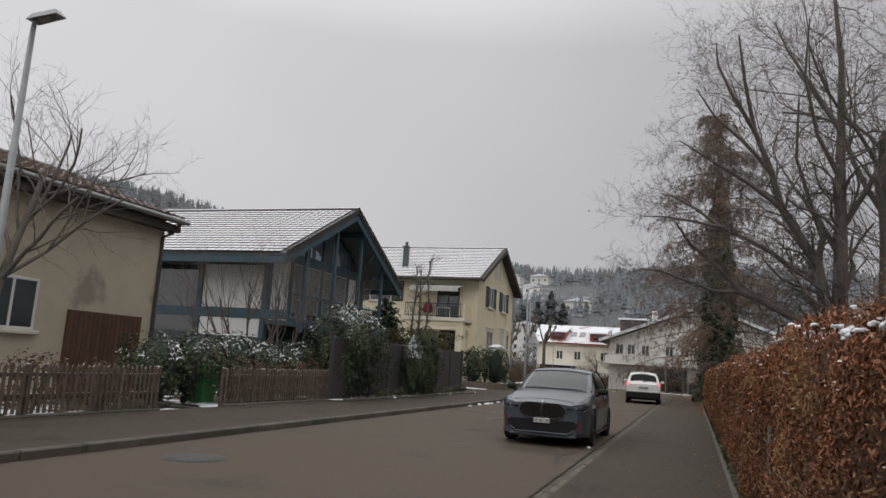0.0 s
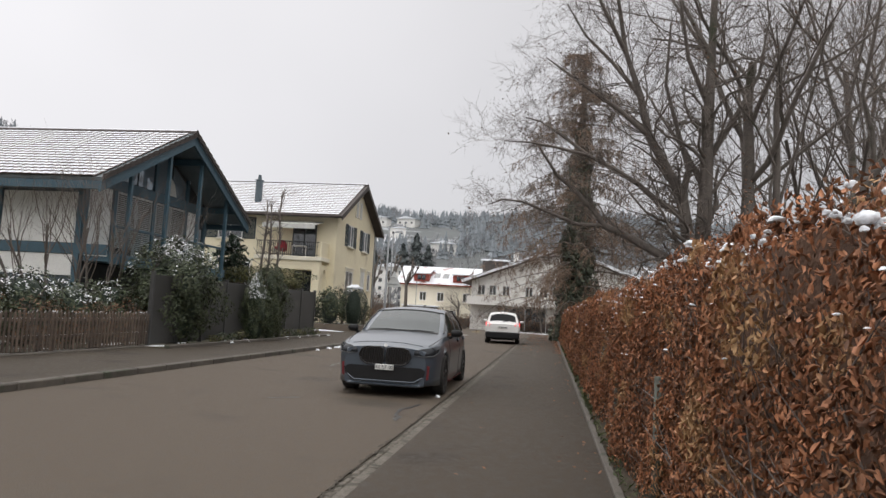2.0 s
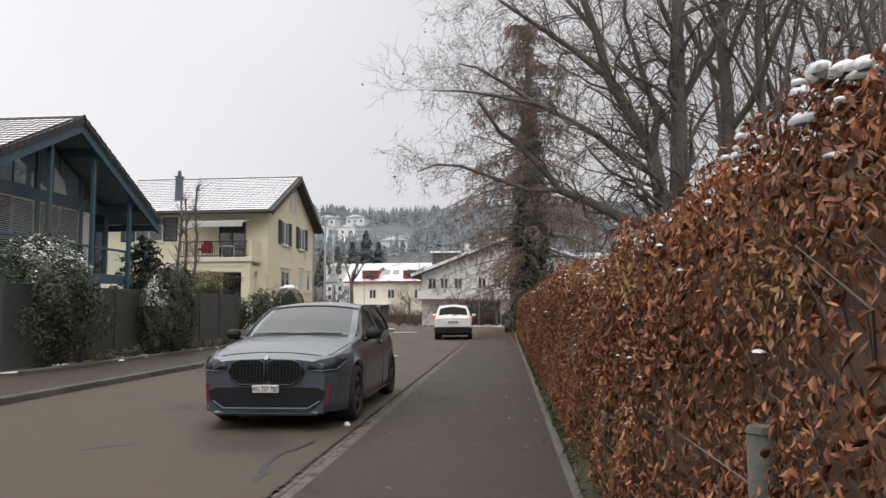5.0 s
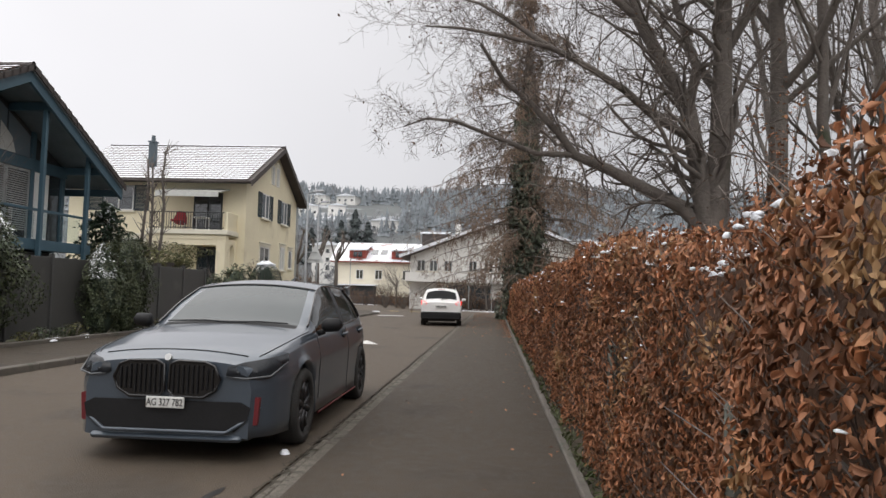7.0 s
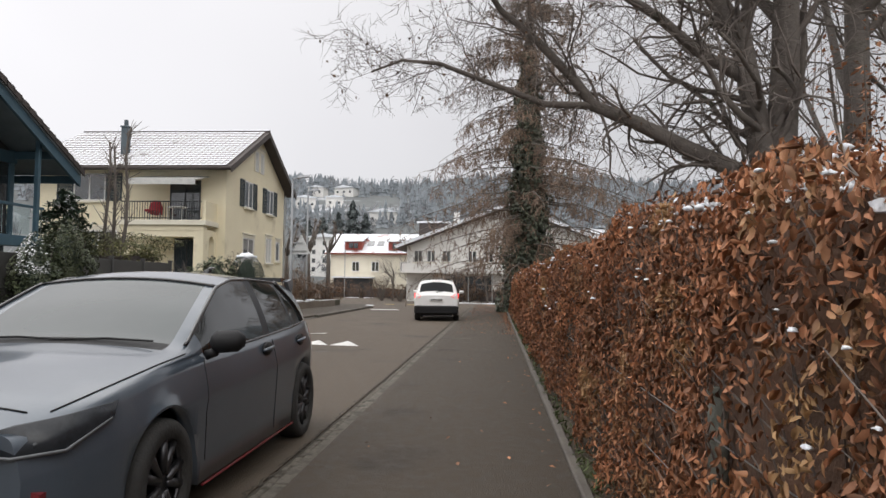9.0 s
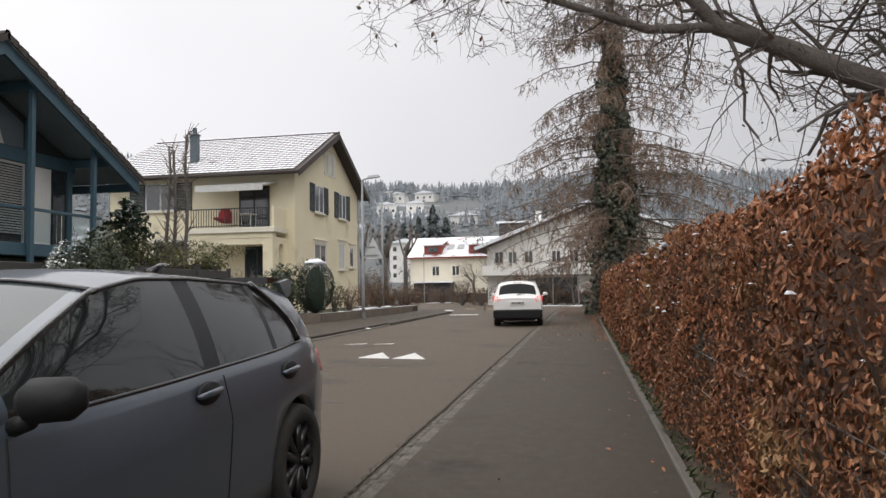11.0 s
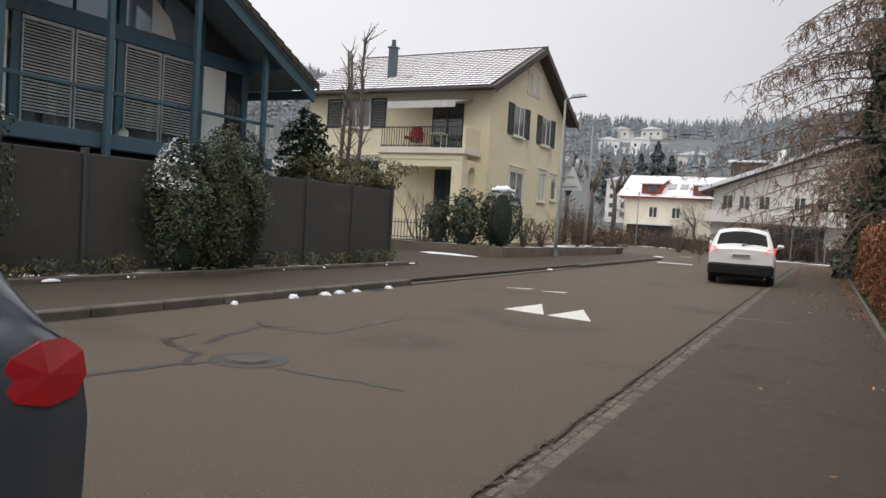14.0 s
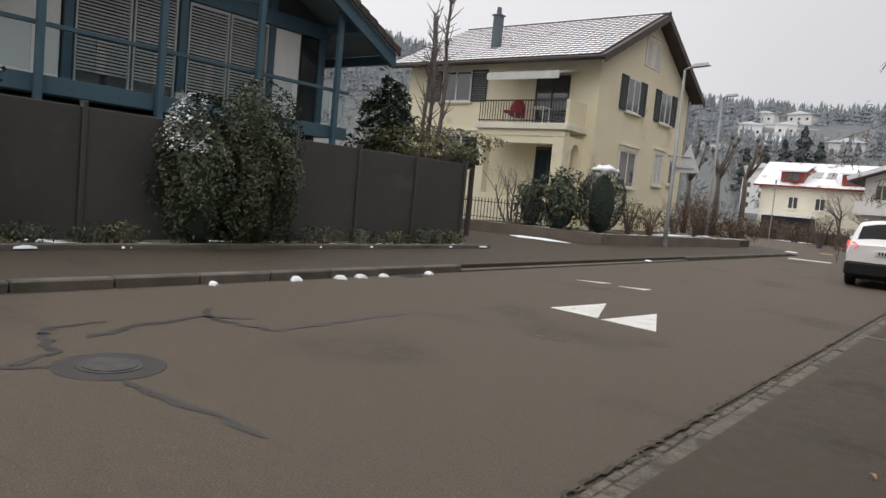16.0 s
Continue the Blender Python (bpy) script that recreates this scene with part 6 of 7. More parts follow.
bare_tree("ash_tree", "bare tree with two steep trunks behind the hedge",
          [((6.0, 20.8, -0.1), (0.04, 0, 1), 0.21, 8.5), ((6.15, 20.9, -0.1), (0.2, 0.05, 1), 0.17, 8.5), ((7.0, 21.3, -0.1), (0.08, 0.05, 1), 0.13, 8.0)], (7, 5, 5, 4), 21, spread=0.75, up=0.08, leaves=1500, leaf_mat=BROWNLEAF, leaf_size=0.07)
ash = bpy.data.objects["ash_tree"]
for x, y, a in ((11.4, 26.5, 70), (14.5, 30.0, 20)):
    copy_thing(ash, pose(x, y, -0.1, 0, 0, a) @ Matrix.Diagonal((0.85, 0.85, 1.2, 1)))
slim = bare_tree("slim_tree", "slim bare young tree in the thicket behind the hedge",
                 [((9.0, 24.0, -0.1), (0, 0, 1), 0.09, 7.0)], (8, 5, 4), 33, spread=0.5, up=0.25)
tagged(slim, group="thicket behind the hedge")
rg = random.Random(9)
for k in range(12):
    x, y = rg.uniform(8.0, 16), rg.uniform(19, 40)
    copy_thing(slim, pose(x, y, -0.1, 0, 0, rg.uniform(0, 360)))

# larch wrapped in ivy
LX, LY = 3.25, 50.0
larch = thing("larch_tree", (LX, LY, 0), "tall larch with drooping brown branches and an ivy-covered trunk", "tree")
rg = random.Random(5)
tk = MB()
tk.tube([(LX, LY, -0.1), (LX + 0.05, LY, 5), (LX - 0.05, LY, 10), (LX, LY, 14.5), (LX + 0.1, LY, 20.0)], [0.45, 0.4, 0.33, 0.24, 0.03], 12)
lt = MB()
z = 2.6
while z < 19.4:
    for k in range(5 if z < 9 else 4):
        a = rg.uniform(0, 6.283)
        L = (7.9 * (1 - z / 20.5) ** 0.62 + 0.3) * rg.uniform(0.6, 1.15)
        dx, dy = math.cos(a), math.sin(a)
        P = []
        for i in range(6):
            f = i / 5
            P.append(Vector((LX + dx * L * f + rg.gauss(0, 0.08), LY + dy * L * f + rg.gauss(0, 0.08), z + 0.1 * f * L - 0.34 * L * f * f + rg.gauss(0, 0.06))))
        tk.tube(P, [0.036 * (1 - 0.8 * i / 5) + 0.005 for i in range(6)], 5, False)
        for i in range(1, 6):
            for q in range(6):
                c = P[i - 1].lerp(P[i], rg.random())
                ln = rg.uniform(0.35, 1.1)
                sx, sy = rg.gauss(0, 0.35), rg.gauss(0, 0.35)
                e = c + Vector((sx, sy, -ln * rg.uniform(0.2, 1.0)))
                mm = c.lerp(e, 0.5) + Vector((sx * 0.3, sy * 0.3, 0.08))
                lt.tube([c, mm, e], [0.014, 0.011, 0.005], 3, False)
                for w_ in range(6):
                    c2 = mm.lerp(e, rg.random())
                    lt.tube([c2, c2 + Vector((rg.gauss(0, 0.16), rg.gauss(0, 0.16), rg.uniform(-0.4, 0.05)))], [0.016, 0.006], 3, False)
    z += rg.uniform(0.28, 0.45) * (1 + z / 20)
part("trunk", tk, BARK, larch, "straight trunk with sweeping branches", True)
part("brushwood", lt, LARCH, larch, "hanging rust-brown twigs", kind="stuff")
n = 15000
zz = rng.uniform(0, 1, n) ** 1.45 * 14.0
aa = rng.uniform(0, 6.283, n)
rr = (np.maximum(1.5 - 0.075 * zz, 0.15) + 0.16 * np.sin(zz * 2.3 + aa * 2)) * rng.uniform(0.55, 1.08, n)
C = np.stack([LX + rr * np.cos(aa), LY + rr * np.sin(aa), zz], 1)
N = unit(np.stack([np.cos(aa), np.sin(aa), 0.4 + 0 * aa], 1) + rng.normal(size=(n, 3)) * 0.5)
V, F = leaf_cloud(C, N, 0.2, rng, 1, 0.2, 0.5, 0.8)
part("ivy", array_mesh("ivy_leaves", V, F), IVY, larch, "dense dark ivy round the trunk", kind="stuff")


# shrubs: clouds of leaves on stems
EVERSNOW = pbr("snowy_evergreen_leaf", (0.042, 0.065, 0.03), (0.065, 0.08, 0.04), 2.0, 0.5, 0, 0.0, var=0.5, island=True, snow=0.95, snow_cover=0.5, snow_scale=1.4)

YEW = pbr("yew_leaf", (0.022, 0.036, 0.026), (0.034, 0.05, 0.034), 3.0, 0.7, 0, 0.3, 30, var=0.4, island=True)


def shrub(name, label, at, rad, height, n, size, mat, seed, base=0.0, stems=6, lumps=0.25, category="shrub", flat=0.0, hollow=0.55):
    g = np.random.default_rng(seed)
    rg = random.Random(seed)
    x, y, z0 = at
    th = thing(name, (x, y, z0), label, category)
    st = MB()
    for k in range(stems):
        a = rg.uniform(0, 6.283)
        rx, ry = rad[0] * 0.6 * math.cos(a), rad[1] * 0.6 * math.sin(a)
        st.tube([(x + rx * 0.15, y + ry * 0.15, z0 - 0.05), (x + rx * 0.5, y + ry * 0.5, z0 + height * 0.4), (x + rx, y + ry, z0 + height * 0.85)], [0.03, 0.02, 0.006], 5, False)
    part("stem_growth", st, BARK, th, kind="stuff")
    # Solid filler core; its dark colour gives the shrub a shaded depth.
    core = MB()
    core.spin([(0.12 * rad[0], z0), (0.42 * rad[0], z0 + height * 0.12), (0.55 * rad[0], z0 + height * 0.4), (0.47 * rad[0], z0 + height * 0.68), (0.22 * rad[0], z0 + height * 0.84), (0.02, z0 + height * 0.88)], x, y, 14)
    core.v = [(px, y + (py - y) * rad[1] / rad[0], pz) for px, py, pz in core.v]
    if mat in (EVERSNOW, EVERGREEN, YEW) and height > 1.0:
        part("inner_growth", core, YEW, th, "solid dark core filling the shrub in place of inner shade", True)
    u = unit(g.normal(size=(n, 3)))
    ph = np.arctan2(u[:, 1], u[:, 0])
    lump = 1 + lumps * (np.sin(ph * 3 + seed) * np.sin(u[:, 2] * 4 + seed * 2) + 0.6 * np.sin(ph * 7 + u[:, 2] * 6))
    rr = g.uniform(hollow, 1.0, n) ** 0.6 * lump
    hz = height / 2
    C = np.stack([x + u[:, 0] * rad[0] * rr, y + u[:, 1] * rad[1] * rr, z0 + hz + u[:, 2] * hz * np.minimum(rr, 1.05)], 1)
    C[:, 2] = np.maximum(C[:, 2], z0 + 0.04)
    N = unit(u + np.array([[0, 0, 0.5]]) + g.normal(size=(n, 3)) * 0.45)
    if mat is EVERSNOW:
        cap = (C[:, 2] > z0 + height * (0.83 if hollow > 0.8 else 0.62)) & (g.uniform(0, 1, n) < 0.75) & (np.sin(C[:, 0] * 5 + seed) + np.sin(C[:, 1] * 4.3) > -0.7)
        V, F = leaf_cloud(C[cap], N[cap], size, g, 1, 0.2, 0.4, 0.5)
        part("snowy_foliage", array_mesh("snowy_foliage", V, F), EVERSNOW, th, "upper leaves carrying snow", kind="stuff")
        C, N, mat = C[~cap], N[~cap], (YEW if hollow > 0.8 else EVERGREEN)
    V, F = leaf_cloud(C, N, size, g, 1, 0.2, 0.4, 0.5)
    part("foliage", array_mesh("foliage", V, F), mat, th, kind="stuff")
    return th


shrub("laurel_shrub", "tall dark evergreen shrub with snow on its crown by the fence", (-9.4, 22.5, 0.1), (1.3, 1.35), 3.1, 13000, 0.1, EVERSNOW, 3)
shrub("fence_shrub", "dense dark evergreen shrub growing before the grey fence", (-8.5, 27.65, 0.1), (0.58, 0.82), 2.7, 15000, 0.068, EVERGREEN, 7, lumps=0.3)
shrub("berry_shrub", "snow-flecked shrub leaning on the grey fence", (-8.62, 26.75, 0.1), (0.52, 0.78), 2.35, 7500, 0.07, EVERSNOW, 12)
for k, (y, h) in enumerate(((14.6, 1.65), (16.2, 1.8), (17.9, 1.85), (19.6, 1.7), (21.2, 1.75))):
    tagged(shrub("snowy_hedge_shrub", "low evergreen shrub topped with snow in the front garden", (-10.6, y, 0.1), (0.8, 1.05), h, 2600, 0.1, EVERSNOW, 40 + k), group="front garden shrubs")
for k, (x, y, h) in enumerate(((-9.9, 17.6, 1.2), (-9.8, 19.4, 1.1), (-9.9, 21.0, 1.3), (-9.9, 10.6, 1.1), (-9.8, 12.2, 1.0))):
    tagged(shrub("brown_shrub", "brown half-bare shrub behind the picket fence", (x, y, 0.1), (0.5, 0.9), h, 900, 0.08, BROWNLEAF, 60 + k, stems=14), group="front garden shrubs")
SPRUCE = pbr("spruce_frond", (0.03, 0.055, 0.035), (0.05, 0.075, 0.045), 1.0, 0.8, 0, 0.0, var=0.4, island=True, snow=0.8, snow_cover=0.25, snow_scale=2.0)
spruce = thing("garden_conifer", (-14.6, 37.2, 0.0), "feathery dark conifer dusted with snow between the two houses", "tree")
stem = MB(); stem.tube([(-14.6, 37.2, -0.05), (-14.55, 37.2, 2.5), (-14.6, 37.2, 4.9)], [0.12, 0.08, 0.015], 8)
cr = random.Random(61)
fronds = []
for k in range(110):
    f = (k + cr.random()) / 110
    a = cr.uniform(0, 6.283)
    L = 2.2 * (1 - f) ** 0.6 * cr.uniform(0.7, 1.1) + 0.12
    P = [Vector((-14.6 + math.cos(a) * L * q, 37.2 + math.sin(a) * L * q, 0.5 + 4.3 * f + 0.12 * L * q - 0.45 * L * q * q)) for q in (0, 0.35, 0.7, 1.0)]
    stem.tube(P, [0.02, 0.014, 0.009, 0.004], 4, False)
    for q in range(34):
        u = cr.uniform(0.15, 1.0)
        c = P[0].lerp(P[1], u / 0.35) if u < 0.35 else P[1].lerp(P[2], (u - 0.35) / 0.35) if u < 0.7 else P[2].lerp(P[3], (u - 0.7) / 0.3)
        fronds.append((c.x + cr.gauss(0, 0.09), c.y + cr.gauss(0, 0.09), c.z - abs(cr.gauss(0, 0.09))))
part("trunk", stem, BARK, spruce, "", True)
gg = np.random.default_rng(62)
V, F = leaf_cloud(np.array(fronds), unit(np.array([[0, 0, 1.0]]) + gg.normal(size=(len(fronds), 3)) * 0.5), 0.26, gg, 1, 0.25, 0.7, 0.3)
part("foliage", array_mesh("spruce_fronds", V, F), SPRUCE, spruce, kind="stuff")
shrub("pergola_vine", "yellowing creeper spread over a pergola", (-12.8, 36.8, 1.95), (2.5, 1.0), 1.3, 5200, 0.11, OLIVE, 17, stems=3, lumps=0.3)
shrub("beech_sapling", "young beech holding rust-brown leaves before the bare trunks", (6.0, 20.3, 0.0), (0.75, 0.7), 4.9, 1500, 0.085, DRYLEAF, 18, stems=9, lumps=0.35, category="tree", hollow=0.2)
shrub("clipped_yew", "egg-shaped clipped dark yew with a cap of snow", (-9.55, 42.7, 0.45), (0.8, 0.8), 2.25, 9000, 0.06, EVERSNOW, 19, lumps=0.03, hollow=0.85)
shrub("rhododendron_shrub", "loose leafy evergreen shrub beside the clipped yew", (-10.7, 42.0, 0.45), (0.9, 0.8), 2.05, 1500, 0.17, EVERGREEN, 23, lumps=0.35)
shrub("rhododendron_shrub", "loose leafy evergreen shrub behind the iron fence", (-12.0, 42.2, 0.45), (0.7, 0.7), 1.6, 900, 0.16, EVERGREEN, 25, lumps=0.35)
for k, (x, y, h, mt) in enumerate(((-9.6, 45.2, 1.3, OLIVE), (-9.5, 47.0, 1.1, BROWNLEAF), (-9.4, 49.2, 1.35, BROWNLEAF), (-9.2, 51.3, 1.5, BROWNLEAF), (-10.6, 44.2, 2.4, BROWNLEAF))):
    tagged(shrub("garden_shrub", "brown winter shrub behind the low garden wall", (x, y, 0.45), (0.55, 0.8), h, 1100, 0.07, mt, 70 + k, stems=16, lumps=0.3), group="shrubs behind the garden wall")
cap = MB()                                   # rounded heap of snow on the clipped yew
cap.spin([(0.44, 2.54), (0.42, 2.6), (0.34, 2.66), (0.22, 2.71), (0.1, 2.74), (0.02, 2.745)], -9.55, 42.7, 20)
cr = random.Random(3)
cap.v = [(px + cr.gauss(0, 0.035), py + cr.gauss(0, 0.035), pz + cr.gauss(0, 0.025)) for px, py, pz in cap.v]
part("snow_cap", cap, SNOW, bpy.data.objects["clipped_yew"], "cap of snow", True)
# shrubs and brush past the junction
for k in range(9):
    x = -19 + k * 2.3
    tagged(shrub("brush", "brown leafless brush along the far fence", (x, 87.5 - (x + 16) * 1.05, 0.0), (1.3, 0.9), 1.4 + 0.9 * ((k * 37) % 5) / 5, 700, 0.13, BROWNLEAF, 90 + k, stems=18, lumps=0.3), group="brush past the junction")
bare_tree("garden_tree", "bare young tree with branching twigs in the front garden", [((-11.5, 10.8, 0), (0.03, 0.03, 1), 0.12, 5.0)], (8, 6, 4, 3), 44, spread=0.8)
bare_tree("garden_bush", "bare multi-stemmed bush before the blue house", [((-11.6, 20.6 + 0.25 * k, 0), (0.15 * (k - 2), 0.12 * (k - 2), 1), 0.045, 3.3) for k in range(-3, 8)], (6, 4, 3), 46, spread=0.45, up=0.3)
bare_tree("garden_bush", "reddish bare bush between fence and blue house", [((-11.2, 24.3 + 0.2 * k, 0), (0.12 * (k - 3), 0.14 * (k - 3), 1), 0.035, 1.15) for k in range(-3, 10)], (6, 4, 3), 47, spread=0.4, up=0.35)
for k, (x, y, h) in enumerate(((-13.5, 58.6, 2.2), (-15.5, 60, 2.6), (-11.8, 60.4, 1.5), (-17, 63, 3.0), (-14, 66, 2.4), (-10.3, 61.2, 1.3))):
    tagged(shrub("brush", "brown leafless brush beside the pollards", (x, y, 0.0), (1.4, 1.3), h * 1.3, 2000, 0.1, BROWNLEAF, 130 + k, stems=40, lumps=0.3), group="brush past the junction")
bare_tree("leafless_shrub", "bare twiggy shrub behind the iron fence", [((-12.6 + 0.12 * k, 41.6, 0.4), (0.25 * (k - 2), 0.1 * (k - 2), 1), 0.04, 1.5) for k in range(5)], (4, 4), 48, spread=0.7, up=0.2)
bare_tree("small_street_tree", "small bare tree before the white house", [((-3.2, 70.5, 0), (0, 0, 1), 0.12, 2.2)], (8, 5, 4), 49, spread=0.9)
bare_tree("small_street_tree", "small bare tree beside the white house", [((0.9, 70.0, 0), (0, 0, 1), 0.1, 2.2)], (7, 5, 4), 50, spread=0.7)


for k, (x, y, h) in enumerate(((-8.2, 72.5, 2.4), (-6.4, 71.0, 1.7), (-4.6, 72.2, 2.3), (-1.4, 71.6, 1.8), (0.3, 72.6, 2.2), (2.2, 71.2, 1.9))):
    tagged(shrub("brush", "brown leafless brush before the white house", (x, y, 0.0), (1.2, 0.9), h, 500, 0.1, BROWNLEAF, 160 + k, stems=26, lumps=0.35), group="brush past the junction")
for k, (x, y, h) in enumerate(((-7.4, 73.5, 2.6), (-5.4, 73.0, 3.0), (-1.2, 72.8, 2.8))):
    bare_tree("bare_garden_tree", "bare brown tree in the garden of the white house", [((x, y, 0), (0.05, 0, 1), 0.11, h)], (9, 6, 4), 52 + k, spread=0.8)


def pollard(x, y, h, seed):
    rg = random.Random(seed)
    t = thing("pollard_tree", (x, y, 0), "pollarded tree with knobbly bare limbs", "tree", "pollards at the junction")
    m, tw = MB(), MB()
    m.tube([(x, y, 0), (x + 0.05, y, h * 0.35), (x + 0.02, y, h * 0.62)], [0.19, 0.15, 0.12], 8)
    for k in range(6):
        a = rg.uniform(0, 6.283); s = rg.uniform(0.3, 1.1)
        e = Vector((x + s * math.cos(a), y + s * math.sin(a), h * rg.uniform(0.78, 1.0)))
        m.tube([(x + 0.03, y, h * 0.56), ((x + e.x) / 2 + rg.gauss(0, 0.1), (y + e.y) / 2, h * 0.7), e], [0.085, 0.06, 0.06], 7)
        m.tube([e - Vector((0, 0, 0.1)), e + Vector((0, 0, 0.05)), e + Vector((0, 0, 0.15))], [0.07, 0.13, 0.05], 7)
        for q in range(8):
            tw.tube([e, e + Vector((rg.gauss(0, 0.25), rg.gauss(0, 0.25), rg.uniform(0.1, 0.5)))], [0.015, 0.004], 3, False)
    part("trunk", m, BARK, t, "", True)
    part("brushwood", tw, TWIG, t, kind="stuff")


for x, y, h, s in ((-11.9, 62, 6.2, 1), (-10.6, 62.6, 6.4, 2), (-13.2, 61, 5.8, 3)):
    pollard(x, y, h, s)
for k, (x, y, h) in enumerate(((-12.75, 36.9, 6.6), (-12.35, 36.6, 6.4), (-11.85, 36.5, 6.9))):
    tr = thing("pruned_tree", (x, y, 0), "tall thin pruned trunk with stubby twigs beside the pergola", "tree", "pruned trunks by the pergola")
    rg = random.Random(80 + k)
    m, tw = MB(), MB()
    P = [Vector((x + rg.gauss(0, 0.05), y, h * i / 6)) for i in range(7)]
    m.tube(P, [0.085 - 0.008 * i for i in range(7)], 7)
    for q in range(60):
        i = rg.randint(2, 5)
        c = P[i].lerp(P[i + 1], rg.random())
        tw.tube([c, c + Vector((rg.gauss(0, 0.25), rg.gauss(0, 0.25), rg.uniform(0.1, 0.75)))], [0.022, 0.006], 4, False)
    part("trunk", m, BARK, tr, "", True)
    part("brushwood", tw, TWIG, tr, kind="stuff")

# dark firs standing before the hill
for k, (x, y, h) in enumerate(((-26.6, 150, 12.0), (-29.0, 148, 10.0), (-24.2, 151, 9.5), (-32.5, 150, 8.5), (-36.0, 152, 7.5))):
    z = hill_height(x, y)
    fir = thing("fir_tree", (x, y, z), "dark fir tree standing among the houses below the hill", "tree", "firs below the hill")
    m = MB(); m.tube([(x, y, z - 0.3), (x, y, z + h)], [0.25, 0.03], 6); part("trunk", m, BARK, fir)
    g = np.random.default_rng(200 + k)
    n = 1500
    zz = g.random(n) ** 1.35
    aa = g.uniform(0, 6.283, n)
    rr = h * 0.3 * (1 - zz) ** 0.7 * (0.75 + 0.25 * np.sin(zz * 34)) * g.uniform(0.4, 1.1, n)
    C = np.stack([x + rr * np.cos(aa), y + rr * np.sin(aa), z + h * (0.06 + 0.94 * zz)], 1)
    N = unit(np.stack([np.cos(aa), np.sin(aa), 0.9 + 0 * aa], 1) + g.normal(size=(n, 3)) * 0.35)
    V, F = leaf_cloud(C, N, 0.75, g, 1, 0.2, 0.9, 0.5)
    part("foliage", array_mesh("fir_foliage", V, F), FIR, fir, kind="stuff")

# woods on the hills
def far_conifers(spots, seed):
    g = random.Random(seed)
    m = MB()
    for x, y, h in spots:
        z = hill_height(x, y) - 0.5
        r = h * g.uniform(0.22, 0.36)
        for lv in range(4):
            a0 = g.uniform(0, 6.28)
            z0 = z + h * (0.08 + 0.21 * lv)
            rr = r * (1 - lv * 0.22)
            o = len(m.v)
            m.v.append((x, y, z0 + h * 0.3))
            for q in range(8):
                a = a0 + 2 * math.pi * q / 8
                k = rr * (g.uniform(0.75, 1.2) if q % 2 else g.uniform(0.45, 0.7))
                m.v.append((x + k * math.cos(a), y + k * math.sin(a), z0 + g.uniform(-0.05, 0.03) * h))
            for q in range(8):
                m.f.append((o, o + 1 + q, o + 1 + (q + 1) % 8)); m.m.append(0)
    return m


def far_bare(spots, seed):
    """Fuzzy rounded crowns of upright twigs over short trunks."""
    g = np.random.default_rng(seed)
    k = 28
    P = np.array([(x, y, hill_height(x, y) - 0.5, h) for x, y, h in spots])
    P = np.repeat(P, k, axis=0)
    n = len(P)
    u = unit(g.normal(size=(n, 3))) * g.random((n, 1)) ** 0.4
    h = P[:, 3]
    C = np.stack([P[:, 0] + u[:, 0] * h * 0.33, P[:, 1] + u[:, 1] * h * 0.33, P[:, 2] + h * (0.58 + 0.4 * u[:, 2])], 1)
    V, F = leaf_cloud(C, unit(g.normal(size=(n, 3)) * np.array([[1, 1, 0.3]])), 1.5, g, 1, 0.05, -1.6, 0.14)
    return array_mesh("bare_crowns", V, F)


g = random.Random(77)
con, dec = [], []
while len(con) < 6500:
    th, r = radians(g.uniform(-70, 50)), g.uniform(185, 345)
    x, y = r * math.sin(th), r * math.cos(th)
    if -52 < x < -26 and 198 < y < 238:
        continue
    con.append((x, y, g.uniform(3.2, 6.2)))
while len(dec) < 1700:
    th, r = radians(g.uniform(-70, 55)), g.uniform(112, 290)
    x, y = r * math.sin(th), r * math.cos(th)
    if -52 < x < -26 and 198 < y < 238:
        continue
    if r < 150 and g.random() < 0.3:
        continue
    dec.append((x, y, g.uniform(3.5, 6.5)))
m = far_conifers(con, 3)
part("distant_conifers", m, FARGREEN, None, "lightly snow-dusted conifer forest covering the hills, paled with painted haze", kind="stuff", category="forest")
part("distant_bare_wood", far_bare(dec, 4), FARBARE, None, "leafless woodland on the slopes, distance haze put into its pale grey colour", kind="stuff", category="forest")


# ---- street furniture, fences and small things ----
def street_lamp(x, y, h, reach, label, head_turn=0.0):
    t = thing("street_lamp", (x, y, 0.05), label, "lamp")
    m = MB(); m.tube([(x, y, 0.05), (x, y, 1.0), (x, y, h)], [0.085, 0.075, 0.045], 12); part("pole", m, LAMPGREY, t, "", True)
    m = MB(); m.cyl(x, y, 0.05, 0.35, 0.105, 0.1, 14); part("base", m, LAMPGREY, t)
    m = MB()
    ex = x + reach
    m.tube([(x, y, h - 0.02), (x + reach * 0.3, y, h + 0.06), (ex, y, h + 0.1)], [0.045, 0.04, 0.035], 8)
    part("arm", m, LAMPGREY, t, "", True)
    m = MB()
    m.add([(ex - 0.1, y - 0.13, h + 0.08), (ex + 0.55, y - 0.11, h + 0.13), (ex + 0.55, y + 0.11, h + 0.13), (ex - 0.1, y + 0.13, h + 0.08),
           (ex - 0.05, y - 0.07, h + 0.2), (ex + 0.45, y - 0.06, h + 0.24), (ex + 0.45, y + 0.06, h + 0.24), (ex - 0.05, y + 0.07, h + 0.2)],
          [(3, 2, 1, 0), (4, 5, 6, 7), (0, 1, 5, 4), (1, 2, 6, 5), (2, 3, 7, 6), (3, 0, 4, 7)])
